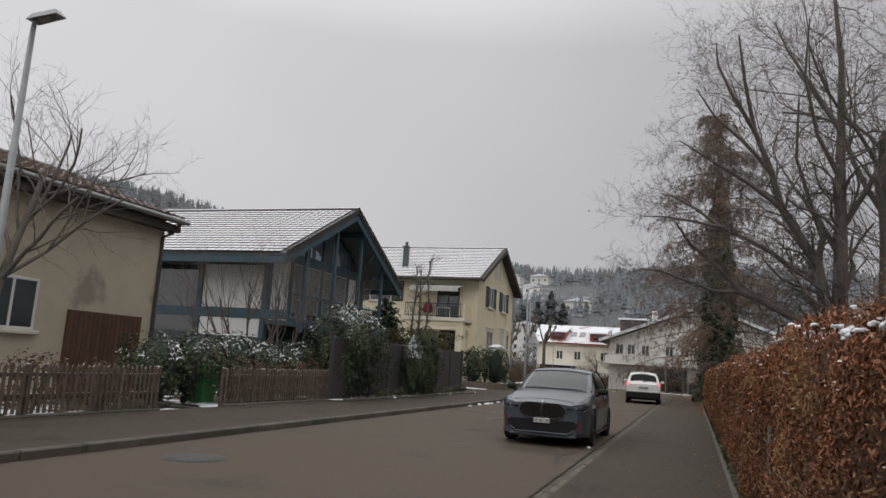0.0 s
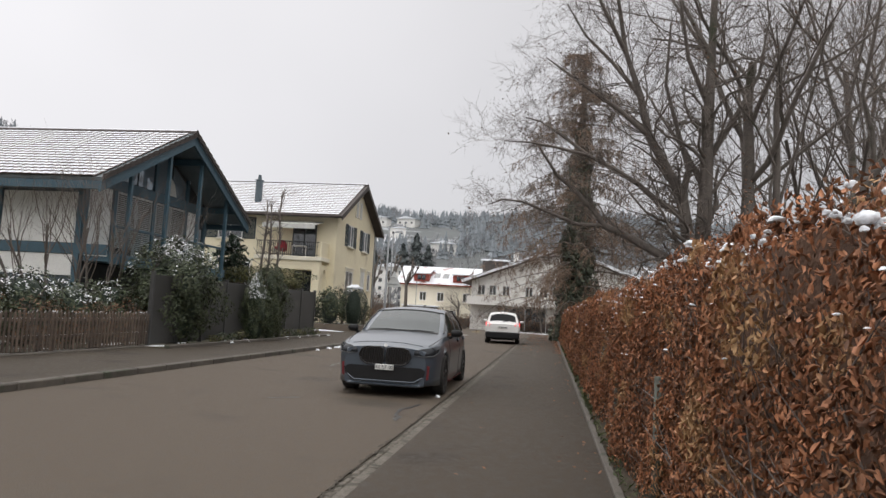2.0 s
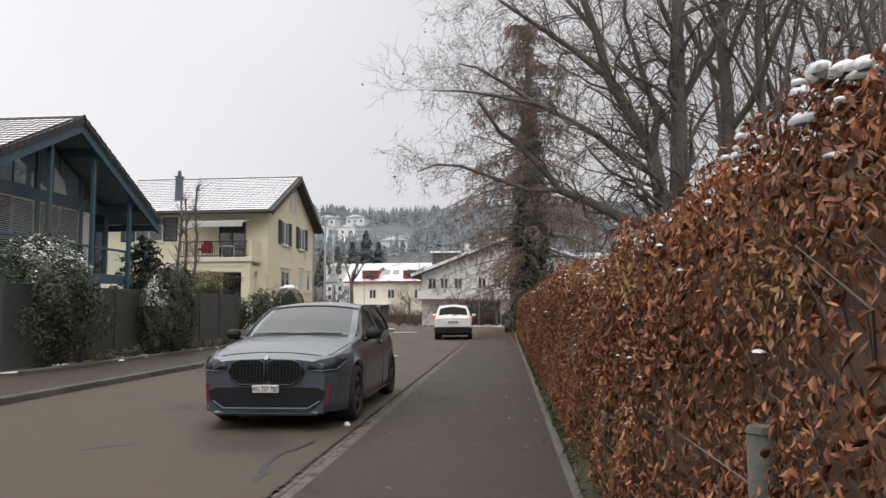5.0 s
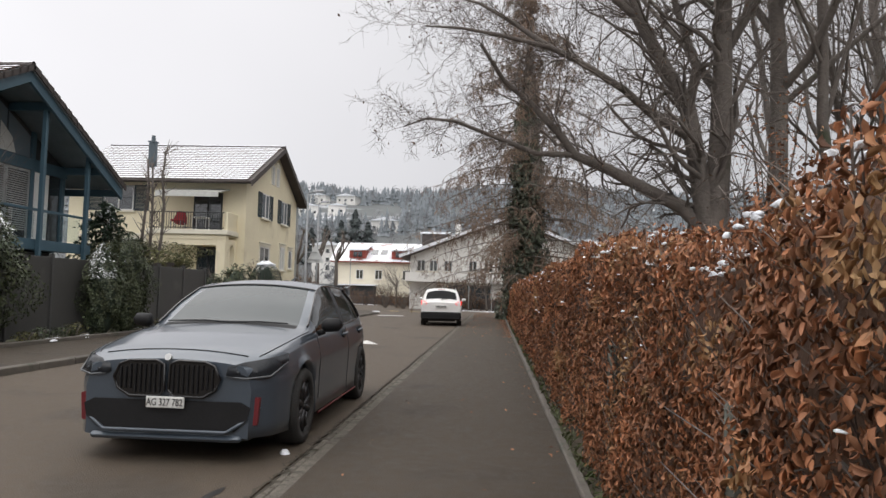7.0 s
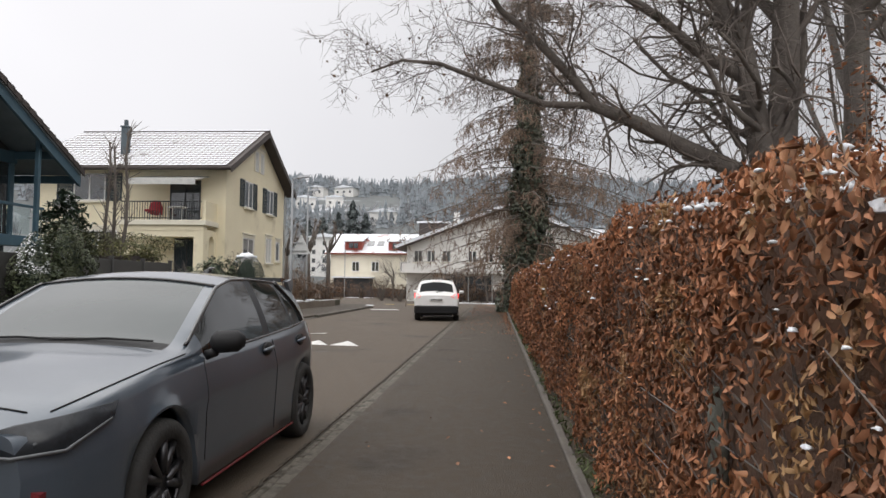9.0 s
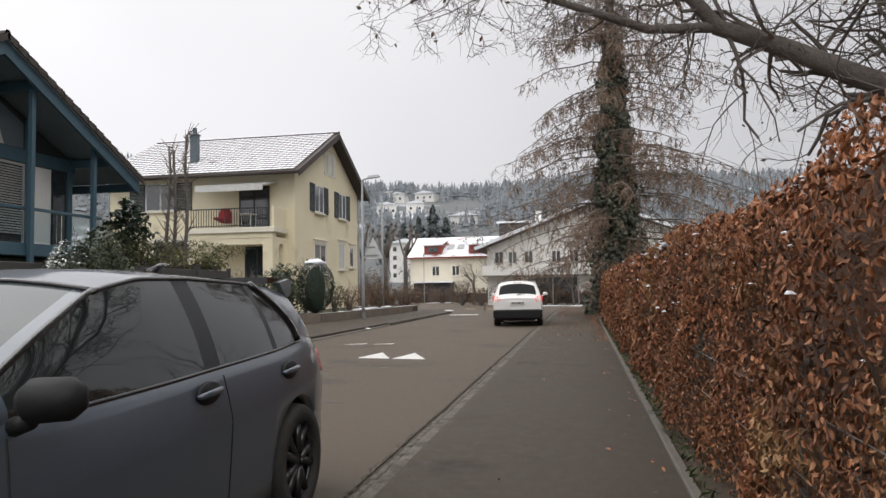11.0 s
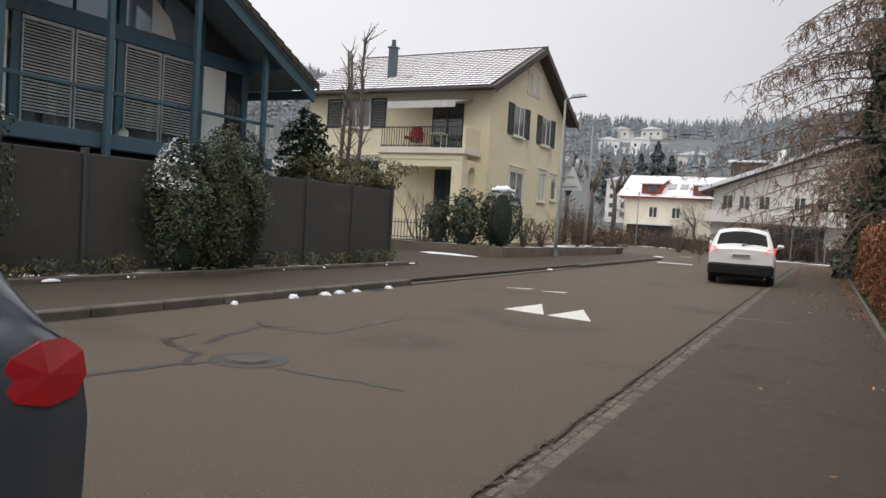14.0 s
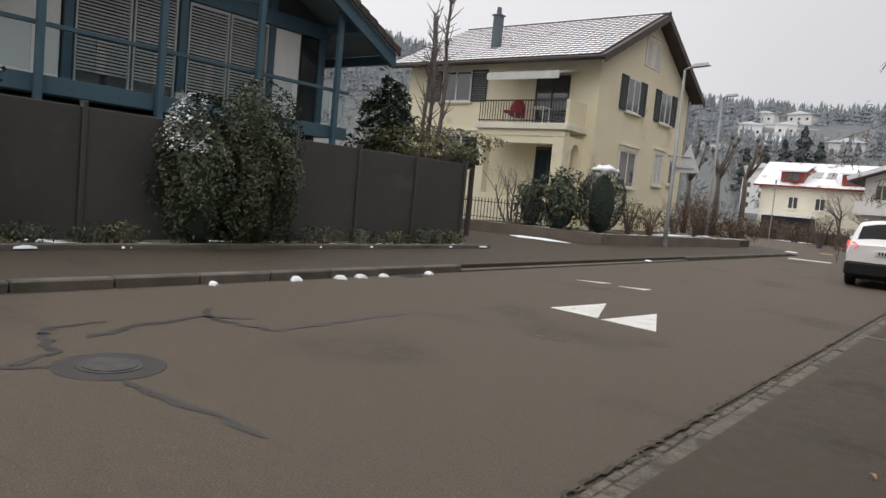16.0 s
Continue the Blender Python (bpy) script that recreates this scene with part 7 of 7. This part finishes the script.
    hd = part("lamp_head", m, LAMPGREY, t, "flat grey lamp head, unlit")
    m = MB(); m.add([(ex, y - 0.09, h + 0.078), (ex + 0.45, y - 0.08, h + 0.112), (ex + 0.45, y + 0.08, h + 0.112), (ex, y + 0.09, h + 0.078),
                     (ex, y - 0.09, h + 0.085), (ex + 0.45, y - 0.08, h + 0.12), (ex + 0.45, y + 0.08, h + 0.12), (ex, y + 0.09, h + 0.085)],
                    [(3, 2, 1, 0), (4, 5, 6, 7), (0, 1, 5, 4), (1, 2, 6, 5), (2, 3, 7, 6), (3, 0, 4, 7)])
    part("lens", m, PANE, hd)
    return t


street_lamp(-8.52, 46.13, 6.55, 0.35, "slim grey street lamp beside the garden wall")
street_lamp(-9.05, 8.82, 6.7, 0.05, "tall grey street lamp beside the picket fence")
street_lamp(-11.0, 58.3, 7.5, 0.25, "tall curved street lamp past the yellow house")
tz = thing("traffic_sign", (-8.05, 46.2, 2.86), "grey back of a triangular road sign on the lamp post", "sign")
m = MB(); m.prism([(-8.5, 2.92), (-8.46, 2.86), (-7.64, 2.86), (-7.6, 2.92), (-8.02, 3.82), (-8.08, 3.82)], "y", 46.235, 46.255); part("plate", m, SIGNBACK, tz, "plain grey metal back")
for zz in (3.0, 3.4):
    m = MB(); m.box(-8.6, 46.19, zz, -7.8 - (zz - 3.0) * 0.4, 46.234, zz + 0.045, 0.005); part("bracket", m, METAL, tz)
for x, y, h in ((-12.2, 76, 4.5), (-0.6, 68.2, 2.3), (1.3, 67.6, 2.2)):
    t = thing("sign_pole", (x, y, 0), "thin grey pole at the junction", "pole")
    m = MB(); m.cyl(x, y, 0, h, 0.035, 0.035, 10); part("pole", m, METAL, t)
    m = MB(); m.box(x - 0.05, y - 0.03, h - 0.25, x + 0.05, y - 0.02 + 0.07, h + 0.02, 0.01); part("cap", m, METAL, t)

# anthracite privacy fence: posts and panels
pf = thing("privacy_fence", (-9.0, 29, 0.1), "smooth anthracite privacy fence with slim posts", "fence")
fys = [20.6, 22.05, 23.5, 25.05, 26.9, 28.85, 30.5, 32.25, 34.05]
for k, y in enumerate(fys):
    m = MB(); m.box(-9.06, y - 0.035, 0.08, -8.94, y + 0.035, 2.09, 0.008); part("post", m, ANTHRA_POST, pf)
    m = MB(); m.box(-9.065, y - 0.04, 2.09, -8.935, y + 0.04, 2.11, 0.005); part("post_cap", m, ANTHRA_POST, pf)
for a, b in zip(fys, fys[1:]):
    m = MB(); m.box(-9.03, a + 0.036, 0.16, -8.985, b - 0.036, 2.03, 0.006); part("panel", m, ANTHRA, pf)
fl = MB(); fl.box(-8.9, 20.2, 0.06, -8.3, 34.2, 0.13, 0.02)
solid("planting_strip", fl, SOIL, "narrow strip of dark soil before the grey fence", "border")
fl = MB(); fl.box(-8.3, 20.2, 0.0, -8.2, 34.3, 0.19, 0.02)
solid("strip_kerb", fl, KERB, "low concrete kerb of the planting strip", "kerb")
for k in range(16):
    y = 23.6 + k * 0.66 + random.uniform(-0.2, 0.2)
    if 26 < y < 28.8:
        continue
    tagged(shrub("ground_plant", "small leafy plant in the strip before the fence", (-8.62, y, 0.12), (0.2, 0.35), random.uniform(0.18, 0.42), 170, 0.07, EVERGREEN if k % 3 else OLIVE, 200 + k, stems=5, category="plant"), group="plants before the grey fence")


def snow_patch(name, x, y, z, rx, ry, h, seed, label):
    g = random.Random(seed)
    m = MB()
    n = 16
    o = [g.uniform(0.4, 1.25) for _ in range(n)]
    for rr, zz in ((1.0, -0.1), (0.9, 0.35), (0.55, 0.8), (0.1, 0.9)):
        for k in range(n):
            a = 2 * math.pi * k / n
            f = o[k] * (1 + g.gauss(0, 0.04))
            m.v.append((x + rx * rr * f * math.cos(a), y + ry * rr * f * math.sin(a), z + h * zz * (0.8 + 0.3 * g.random())))
    for i in range(3):
        for k in range(n):
            m.f.append((i * n + k, i * n + (k + 1) % n, (i + 1) * n + (k + 1) % n, (i + 1) * n + k)); m.m.append(0)
    m.f.append(tuple(3 * n + k for k in range(n))); m.m.append(0)
    ob = part(name, m, SNOW, None, "", True)
    return tagged(ob, label, "snow", "remains of snow")


for k, (x, y, z, rx, ry, h) in enumerate(((-5.75, 25.1, 0, .1, .09, .09), (-5.78, 26.35, 0, .13, .12, .11), (-5.72, 27.1, 0, .12, .12, .1), (-5.74, 27.5, 0, .12, .1, .1), (-5.72, 27.95, 0, .1, .1, .09),
                                          (-5.76, 29.05, 0, .11, .09, .09), (-5.95, 38.3, 0.02, .2, .25, .08), (-0.25, 14.9, 0, .07, .06, .07), (-6.2, 55.5, 0.1, .3, .4, .08))):
    snow_patch("snow_lump", x, y, z, rx * 0.8, ry * 0.8, h * 0.6, 300 + k, "small lump of old snow at the kerb")
for k in range(26):
    y = 23.7 + k * 0.41
    if 26.2 < y < 28.7 and k % 3:
        continue
    snow_patch("snow_lump", -8.34 + 0.08 * math.sin(k * 2.1), y, 0.13, 0.07 + 0.035 * (k % 3), 0.12 + 0.2 * ((k * 7) % 4) / 4, 0.055, 340 + k, "thin line of snow along the planting strip")
for k, (x, y, rx, ry) in enumerate(((-10.7, 40.5, 1.1, .5), (-9.6, 16.0, .9, .5), (-9.3, 14.0, .5, .4), (-10.2, 11.0, .9, .5), (-9.7, 9.6, .6, .5), (-1.3, 67.8, 1.6, .3), (1.2, 67.0, .8, .25), (-12.4, 84.5, 1.6, .4), (-9.2, 48.5, .25, 2.2), (-9.1, 52.0, .2, 1.3))):
    zz = 0.1 if y < 45 else (0.46 if y < 60 else 0.0)
    if x < -9 and y < 20:
        zz = 0.0
    snow_patch("snow_patch", x, y, zz, rx, ry, 0.05, 380 + k, "flat patch of leftover snow on the ground")

# picket fences of the front gardens
def picket_fence(x, y0, y1, label, mat=PICKET):
    t = thing("picket_fence", (x, (y0 + y1) / 2, 0.1), label, "fence")
    for zz in (0.42, 0.78):
        m = MB(); m.box(x - 0.05, y0, zz, x - 0.02, y1, zz + 0.07, 0.006); part("rail", m, mat, t)
    y = y0
    i = 0
    while y < y1:
        m = MB(); m.prism([(y, 0.16), (y + 0.055, 0.16), (y + 0.055, 0.94 + 0.02 * (i % 3)), (y + 0.027, 0.99 + 0.02 * (i % 3)), (y, 0.94 + 0.02 * (i % 3))], "x", x - 0.02, x + 0.005)
        part("picket", m, mat, t)
        y += 0.125
        i += 1
    y = y0
    while y <= y1 + 0.01:
        m = MB(); m.box(x - 0.14, y - 0.05, 0.0, x - 0.055, y + 0.05, 1.0, 0.012); part("post", m, mat, t)
        y += (y1 - y0) / 4
    m = MB(); m.box(x - 0.12, y0, -0.02, x + 0.08, y1, 0.13, 0.015); part("plinth", m, KERB, t, "low concrete plinth")


picket_fence(-9.0, 15.3, 22.0, "weathered brown picket fence dusted with snow")
picket_fence(-9.0, 6.5, 13.0, "dark weathered picket fence beside the street lamp")
gb = thing("green_bin", (-10.4, 16.2, 0.0), "green plastic wheeled bin in the garden gateway", "bin")
m = MB(); m.add([(-10.66, 15.95, 0.06), (-10.16, 15.95, 0.06), (-10.16, 16.45, 0.06), (-10.66, 16.45, 0.06), (-10.72, 15.88, 0.95), (-10.1, 15.88, 0.95), (-10.1, 16.52, 0.95), (-10.72, 16.52, 0.95)],
               [(3, 2, 1, 0), (4, 5, 6, 7), (0, 1, 5, 4), (1, 2, 6, 5), (2, 3, 7, 6), (3, 0, 4, 7)]); part("body", m, GREENBIN, gb)
m = MB(); m.box(-10.76, 15.84, 0.951, -10.06, 16.56, 1.03, 0.02); part("lid", m, GREENBIN, gb)
for yy in (15.92, 16.44):
    m = MB(); m.tube([(-10.7, yy, 0.1), (-10.7, yy + 0.05, 0.1)], [0.1, 0.1], 14); part("wheel", m, TYRE, gb)
shrub("rusty_plant", "rust-brown withered plant above the green bin", (-10.75, 16.9, 0.1), (0.4, 0.45), 1.45, 900, 0.09, DRYLEAF, 222, stems=10, category="plant")

# low garden walls and iron fence of the yellow house
gw = MB()
gw.prism([(-8.95, 42.0), (-8.0, 53.8), (-8.22, 53.82), (-9.17, 42.0)], "z", 0.05, 0.46)
gw.prism([(-14.5, 40.75), (-9.0, 41.75), (-9.0, 41.97), (-14.5, 40.97)], "z", 0.05, 0.46)
solid("garden_wall", gw, WALLSTONE, "low brown concrete garden wall with snow on top", "wall")
gs = MB()
gs.prism([(-9.19, 42.0), (-8.24, 53.82), (-8.24, 56.2), (-11.9, 56.2), (-11.9, 46.2), (-14.5, 44.6), (-14.5, 41.0), (-9.2, 41.98)], "z", -0.05, 0.42)
solid("garden_bed", gs, SOIL, "raised garden bed with winter soil and snow", "bed")
irf = thing("iron_fence", (-12, 41.3, 0.46), "black iron picket fence on the low garden wall", "fence")
for zz in (0.6, 1.15):
    m = MB(); m.tube([(-14.5, 40.86, zz), (-10.2, 41.64, zz)], [0.014, 0.014], 5); part("rail", m, DARK, irf)
k = -14.5
while k < -10.2:
    yy = 40.86 + (k + 14.5) * 0.1814
    m = MB(); m.box(k, yy - 0.01, 0.46, k + 0.02, yy + 0.01, 1.28); part("bar", m, DARK, irf)
    k += 0.125
# pergola between the houses
pg = thing("pergola", (-12.8, 36.8, 0), "timber pergola carrying a creeper", "pergola")
for x in (-15.0, -13.0, -11.3):
    for y in (36.1, 37.5):
        m = MB(); m.box(x - 0.06, y - 0.06, 0, x + 0.06, y + 0.06, 2.2, 0.01); part("post", m, EAVE, pg)
for y in (36.1, 37.5):
    m = MB(); m.box(-15.3, y - 0.05, 2.2, -11.1, y + 0.05, 2.34, 0.01); part("beam", m, EAVE, pg)
# far fence with posts round the bend
ff = thing("far_fence", (-8, 78, 0), "low dark board fence along the far side of the junction", "fence")
for i in range(24):
    f = i / 23
    x, y = -17.0 + f * 23.5, 88.3 - f * 22.3
    m = MB(); m.box(x - 0.05, y - 0.05, 0, x + 0.05, y + 0.05, 1.1, 0.01); part("post", m, EAVE, ff)
    if i < 23:
        x2, y2 = -17.0 + (i + 1) / 23 * 23.5, 88.3 - (i + 1) / 23 * 22.3
        m = MB()
        m.prism([(x, y), (x2, y2), (x2 + 0.02, y2 + 0.03), (x + 0.02, y + 0.03)], "z", 0.08, 0.95)
        part("board", m, EAVE, ff)

# ---- road details ----
def ribbon(pts, w, z0, z1, seed=0):
    g = random.Random(seed)
    m = MB()
    P = []
    for a, b in zip(pts, pts[1:]):
        for i in range(6):
            f = i / 6
            P.append((a[0] + (b[0] - a[0]) * f + g.gauss(0, 0.022), a[1] + (b[1] - a[1]) * f + g.gauss(0, 0.022)))
    P.append(pts[-1])
    L, R = [], []
    for i, p in enumerate(P):
        q0, q1 = P[max(0, i - 1)], P[min(len(P) - 1, i + 1)]
        d = Vector((q1[0] - q0[0], q1[1] - q0[1])).normalized()
        k = w * g.uniform(0.6, 1.5) * (0.3 if i in (0, len(P) - 1) else 1)
        L.append((p[0] - d.y * k, p[1] + d.x * k, z1)); R.append((p[0] + d.y * k, p[1] - d.x * k, z1))
    n = len(P)
    m.add(L + R, [(i, i + 1, n + i + 1, n + i) for i in range(n - 1)])
    return m


seams = MB()
for k, line in enumerate(([(-3.35, 22.1), (-3.55, 22.42), (-4.05, 22.55), (-4.3, 22.7), (-4.33, 23.15)], [(-2.75, 22.45), (-2.05, 22.5), (-1.45, 22.54)], [(-3.25, 22.25), (-3.36, 21.9), (-3.5, 21.2), (-3.7, 20.4), (-3.6, 19.6)],
                          [(-3.85, 22.75), (-4.06, 23.2), (-4.12, 23.6), (-4.2, 24.0), (-4.55, 24.27)], [(-4.2, 24.0), (-3.95, 24.0), (-3.42, 24.2), (-3.5, 25.0), (-3.53, 26.0)], [(-4.2, 24.0), (-3.93, 24.35)],
                          [(-0.35, 12.0), (-0.5, 13.0), (-0.35, 13.8)], [(-2.6, 13.2), (-2.2, 13.6)], [(-2.2, 26.3), (-1.9, 26.4)])):
    r = ribbon(line, 0.032 if k != 9 else 0.012, 0, 0.004, k)
    seams.add(r.v, r.f)
ob = part("tar_seams", seams, TAR, None, "dark tar-filled cracks wandering over the asphalt", kind="structure", category="road")
mc = thing("manhole_cover", (-3.06, 22.55, 0), "round cast-iron manhole cover in a dark tar ring", "manhole cover")
m = MB(); m.cyl(-3.06, 22.55, -0.03, 0.005, 0.36, 0.34, 36); part("tar_ring", m, TAR, mc)
m = MB(); m.cyl(-3.06, 22.55, 0.0, 0.010, 0.2, 0.2, 36); part("frame", m, IRON, mc)
m = MB(); m.cyl(-3.06, 22.55, 0.0, 0.015, 0.165, 0.165, 36); part("lid", m, IRON, mc)
mc2 = thing("manhole_cover", (-4.6, 8.6, 0), "round worn manhole cover in the street", "manhole cover")
m = MB(); m.cyl(-4.6, 8.6, -0.03, 0.006, 0.42, 0.42, 36); part("frame", m, IRON, mc2)
m = MB(); m.cyl(-4.6, 8.6, 0.0, 0.011, 0.34, 0.34, 36); part("lid", m, IRON, mc2)
for pts in ([(-3.03, 28.14), (-2.34, 28.05), (-2.86, 29.38)], [(-2.27, 28.0), (-1.57, 27.92), (-2.1, 29.27)], [(-4.5, 31.63), (-4.0, 31.97), (-4.05, 31.72)], [(-3.75, 31.7), (-3.28, 32.0), (-3.3, 31.75)]):
    m = MB(); m.prism(pts, "z", -0.02, 0.005)
    ob = part("road_marking", m, PAINT, None, "worn white triangular road marking", kind="structure", category="marking")
for k, pts in enumerate(([(-5.3, 50.9), (-3.8, 51.2), (-4.0, 52.0), (-5.5, 51.8)], [(-6.3, 62.0), (-5.6, 61.7), (-5.6, 62.3), (-6.3, 62.6)], [(-4.7, 61.5), (-4.0, 61.3), (-4.0, 61.9), (-4.7, 62.1)], [(-3.2, 60.9), (-2.5, 60.7), (-2.5, 61.3), (-3.2, 61.5)])):
    m = MB(); m.prism(pts, "z", -0.02, 0.005)
    part("road_marking", m, PAINT if k == 0 else YPAINT, None, "worn white road marking" if k == 0 else "worn yellow crossing stripe", kind="structure", category="marking")
m = MB(); m.box(0.122, 30.4, 0.0, 0.95, 30.55, 0.026)
part("pavement_patch", m, KERB, None, "pale repair seam across the pavement", kind="structure", category="pavement")
m = MB(); m.box(-5.95, 28.3, 0.0, -5.55, 28.75, 0.008, 0.004)
dg = thing("drain_grate", (-5.75, 28.5, 0), "iron street drain beside the kerb", "drain")
part("frame", m, IRON, dg)
for k in range(5):
    m = MB(); m.box(-5.92, 28.34 + k * 0.08, 0.008, -5.58, 28.37 + k * 0.08, 0.014); part("bar", m, IRON, dg)
g = np.random.default_rng(31)
n = 2800
C = np.stack([g.uniform(0.35, 2.25, n), np.where(np.arange(n) < 230, g.uniform(1, 45, n), 54 - 22 * g.random(n) ** 1.6), np.full(n, 0.045)], 1)
n2 = 1500
C3 = np.stack([g.uniform(0.2, 2.1, n2), 46 + 16 * g.uniform(0, 1, n2) ** 0.7, np.full(n2, 0.045)], 1)
C[:, 0] = np.where(g.uniform(0, 1, n) < 0.6, 2.12 - np.abs(g.normal(size=n)) * 0.15, C[:, 0])
C = np.concatenate([C, C3])
V, F = leaf_cloud(C, unit(np.array([[0, 0, 1.0]]) + g.normal(size=(n + n2, 3)) * 0.25), 0.048, g, 1, 0.15)
part("fallen_leaves", array_mesh("fallen_leaves", V, F), DRYLEAF, None, "dry beech leaves fallen on the pavement", kind="stuff", category="leaves")
n = 1300
C = np.stack([2.2 + np.abs(g.normal(size=n)) * 0.07, g.uniform(5, 40, n), g.uniform(0.03, 0.12, n)], 1)
V, F = leaf_cloud(C, unit(np.array([[-0.5, 0, 0.6]]) + g.normal(size=(n, 3)) * 0.5), 0.09, g, 1, 0.15, -1.5, 0.12)
GRASS = pbr("grass_blade", (0.06, 0.1, 0.025), (0.09, 0.1, 0.035), 3, 0.7, 0, 0.0, var=0.4, island=True)
part("edge_grass", array_mesh("edge_grass", V, F), GRASS, None, "thin grass and moss at the foot of the hedge", kind="stuff", category="grass")


# ---- pieces: gutter stones, kerb stones, roof tiles ----
def stone_mesh(name, sx, sy, sz, b, seed):
    g = random.Random(seed)
    m = MB(); m.box(0, 0, -0.1, sx, sy, sz, b)
    m.v = [(x + g.gauss(0, 0.0025), y + g.gauss(0, 0.003), z + (g.gauss(0, 0.0025) if z > 0 else 0)) for x, y, z in m.v]
    return m.mesh(name)


rootg = solid("gutter", MB().box(-0.1, -30, -0.2, 0.117, 62, -0.014), JOINT, "crumbling gutter of rough stones along the pavement", "gutter")
GM = [stone_mesh("gutter_stone", 0.066, 0.14, -0.003, 0.012, k) for k in range(5)]
GW = [stone_mesh("gutter_slab", 0.112, 0.612, 0.004, 0.008, 10 + k) for k in range(5)]
for me in GM + GW:
    me.materials.append(GUTTER)
rest = MB()
cnt = 0
gr = random.Random(12)
y = -12.0
row = 0
while y < 60:
    picks = [(GM[(row * 3 + q) % 5], -0.072 + gr.gauss(0, 0.006), y + 0.155 * q) for q in range(4)] + [(GW[row % 5], 0.002, y + 0.1)]
    for me, px, py in picks:
        if 13.0 < y < 38.0 and cnt < 300 and gr.random() < 0.97:
            o = new("stone", me); o.parent = rootg; o.location = (px, py, gr.gauss(0, 0.0015)); cnt += 1
        else:
            v = [tuple(p.co) for p in me.vertices]
            rest.add([(a + px, b + py, q) for a, b, q in v], [tuple(f.vertices) for f in me.polygons])
    y += 0.62
    row += 1
part("more_stones", rest, GUTTER, rootg, kind="stuff")
crumb = ribbon([(-0.098 + 0.014 * math.sin(k * 1.9), -4 + 0.3 * k) for k in range(190)], 0.011, 0, 0.002, 71)
part("crumbling_edge", crumb, JOINT, rootg, "dark crumbled edge of the asphalt")
rootk = solid("kerb", MB().box(LK - 0.158, -30, -0.2, LK - 0.002, 54, 0.0), KERB, "low granite kerb stones along the street", "kerb")
KM = stone_mesh("kerb_stone", 0.16, 0.985, 0.118, 0.02, 3)
KM.materials.append(KERB)
KD = stone_mesh("dropped_kerb_stone", 0.16, 0.985, 0.035, 0.012, 4)
KD.materials.append(KERB)
for i in range(84):
    y = -30 + i
    o = new("kerb_stone", KD if 30 <= y <= 40 else KM); o.parent = rootk; o.location = (LK - 0.16, y, 0)


def tile_mesh(wd, ln):
    m = MB()
    prof = [(0.0, 0.0), (0.2, 0.009), (0.4, 0.013), (0.6, 0.009), (0.8, 0.0), (1.0, 0.005)]
    for zz in (0.0, -0.034):
        for t in (0, 1):
            for u, h in prof:
                m.v.append((u * wd, t * ln, h + zz + (0.04 if t == 0 else 0.0)))
    n = len(prof)
    for k in range(n - 1):
        m.f.append((k, k + 1, n + k + 1, n + k)); m.m.append(0)
    for k in range(n - 1):
        m.f.append((k, 2 * n + k, 2 * n + k + 1, k + 1)); m.m.append(1)
    m.f.append((0, n, 3 * n, 2 * n)); m.m.append(1)
    m.f.append((n - 1, 3 * n - 1, 4 * n - 1, 2 * n - 1)); m.m.append(1)
    return m


TW, TL = 0.31, 0.36
TM = tile_mesh(TW * 0.98, TL * 1.08)
TME = TM.mesh("roof_tile")
TME.materials.append(TILE_TOP)
TME.materials.append(TILE_SIDE)
for roof, e0, e1, r1, r0, single, front in TILED:
    e0, e1, r1, r0 = Vector(e0), Vector(e1), Vector(r1), Vector(r0)
    u = (e1 - e0).normalized()
    v = (r0 - e0).normalized()
    nrm = u.cross(v).normalized()
    if nrm.z < 0:
        nrm = -nrm
    nu, nv = int((e1 - e0).length / TW), int((r0 - e0).length / TL)
    base = BASE[roof.name]
    rest = MB()
    g = random.Random(nu)
    for j in range(nv + 1):
        for i in range(nu):
            p = e0 + u * (i * TW) + v * (j * TL) + nrm * (0.012 + g.uniform(0, 0.006))
            if j == nv:
                continue
            mt = Matrix((u, v, nrm)).transposed().to_4x4()
            mt.translation = p
            if single and i >= nu - single // max(1, nv) :
                o = new("roof_tile", TME)
                o.parent = roof
                o.matrix_basis = Matrix.Translation(-base) @ mt
            else:
                rest.add([tuple(mt @ Vector(q) - base) for q in TM.v], TM.f)
                rest.m[-len(TM.f):] = TM.m
    me = bpy.data.meshes.new("roof_tiles")
    me.from_pydata(rest.v, [], rest.f)
    me.polygons.foreach_set("material_index", rest.m)
    me.materials.append(TILE_TOP)
    me.materials.append(TILE_SIDE)
    ob = new("more_tiles", me)
    ob.parent = roof
    tagged(ob, kind="stuff")
    rc = MB()
    rc.tube([r0 + nrm * 0.02 - base, r1 + nrm * 0.02 - base], [0.1, 0.1], 10)
    o2 = part("ridge_tiles", rc, TILE_TOP, None)
    o2.parent = roof
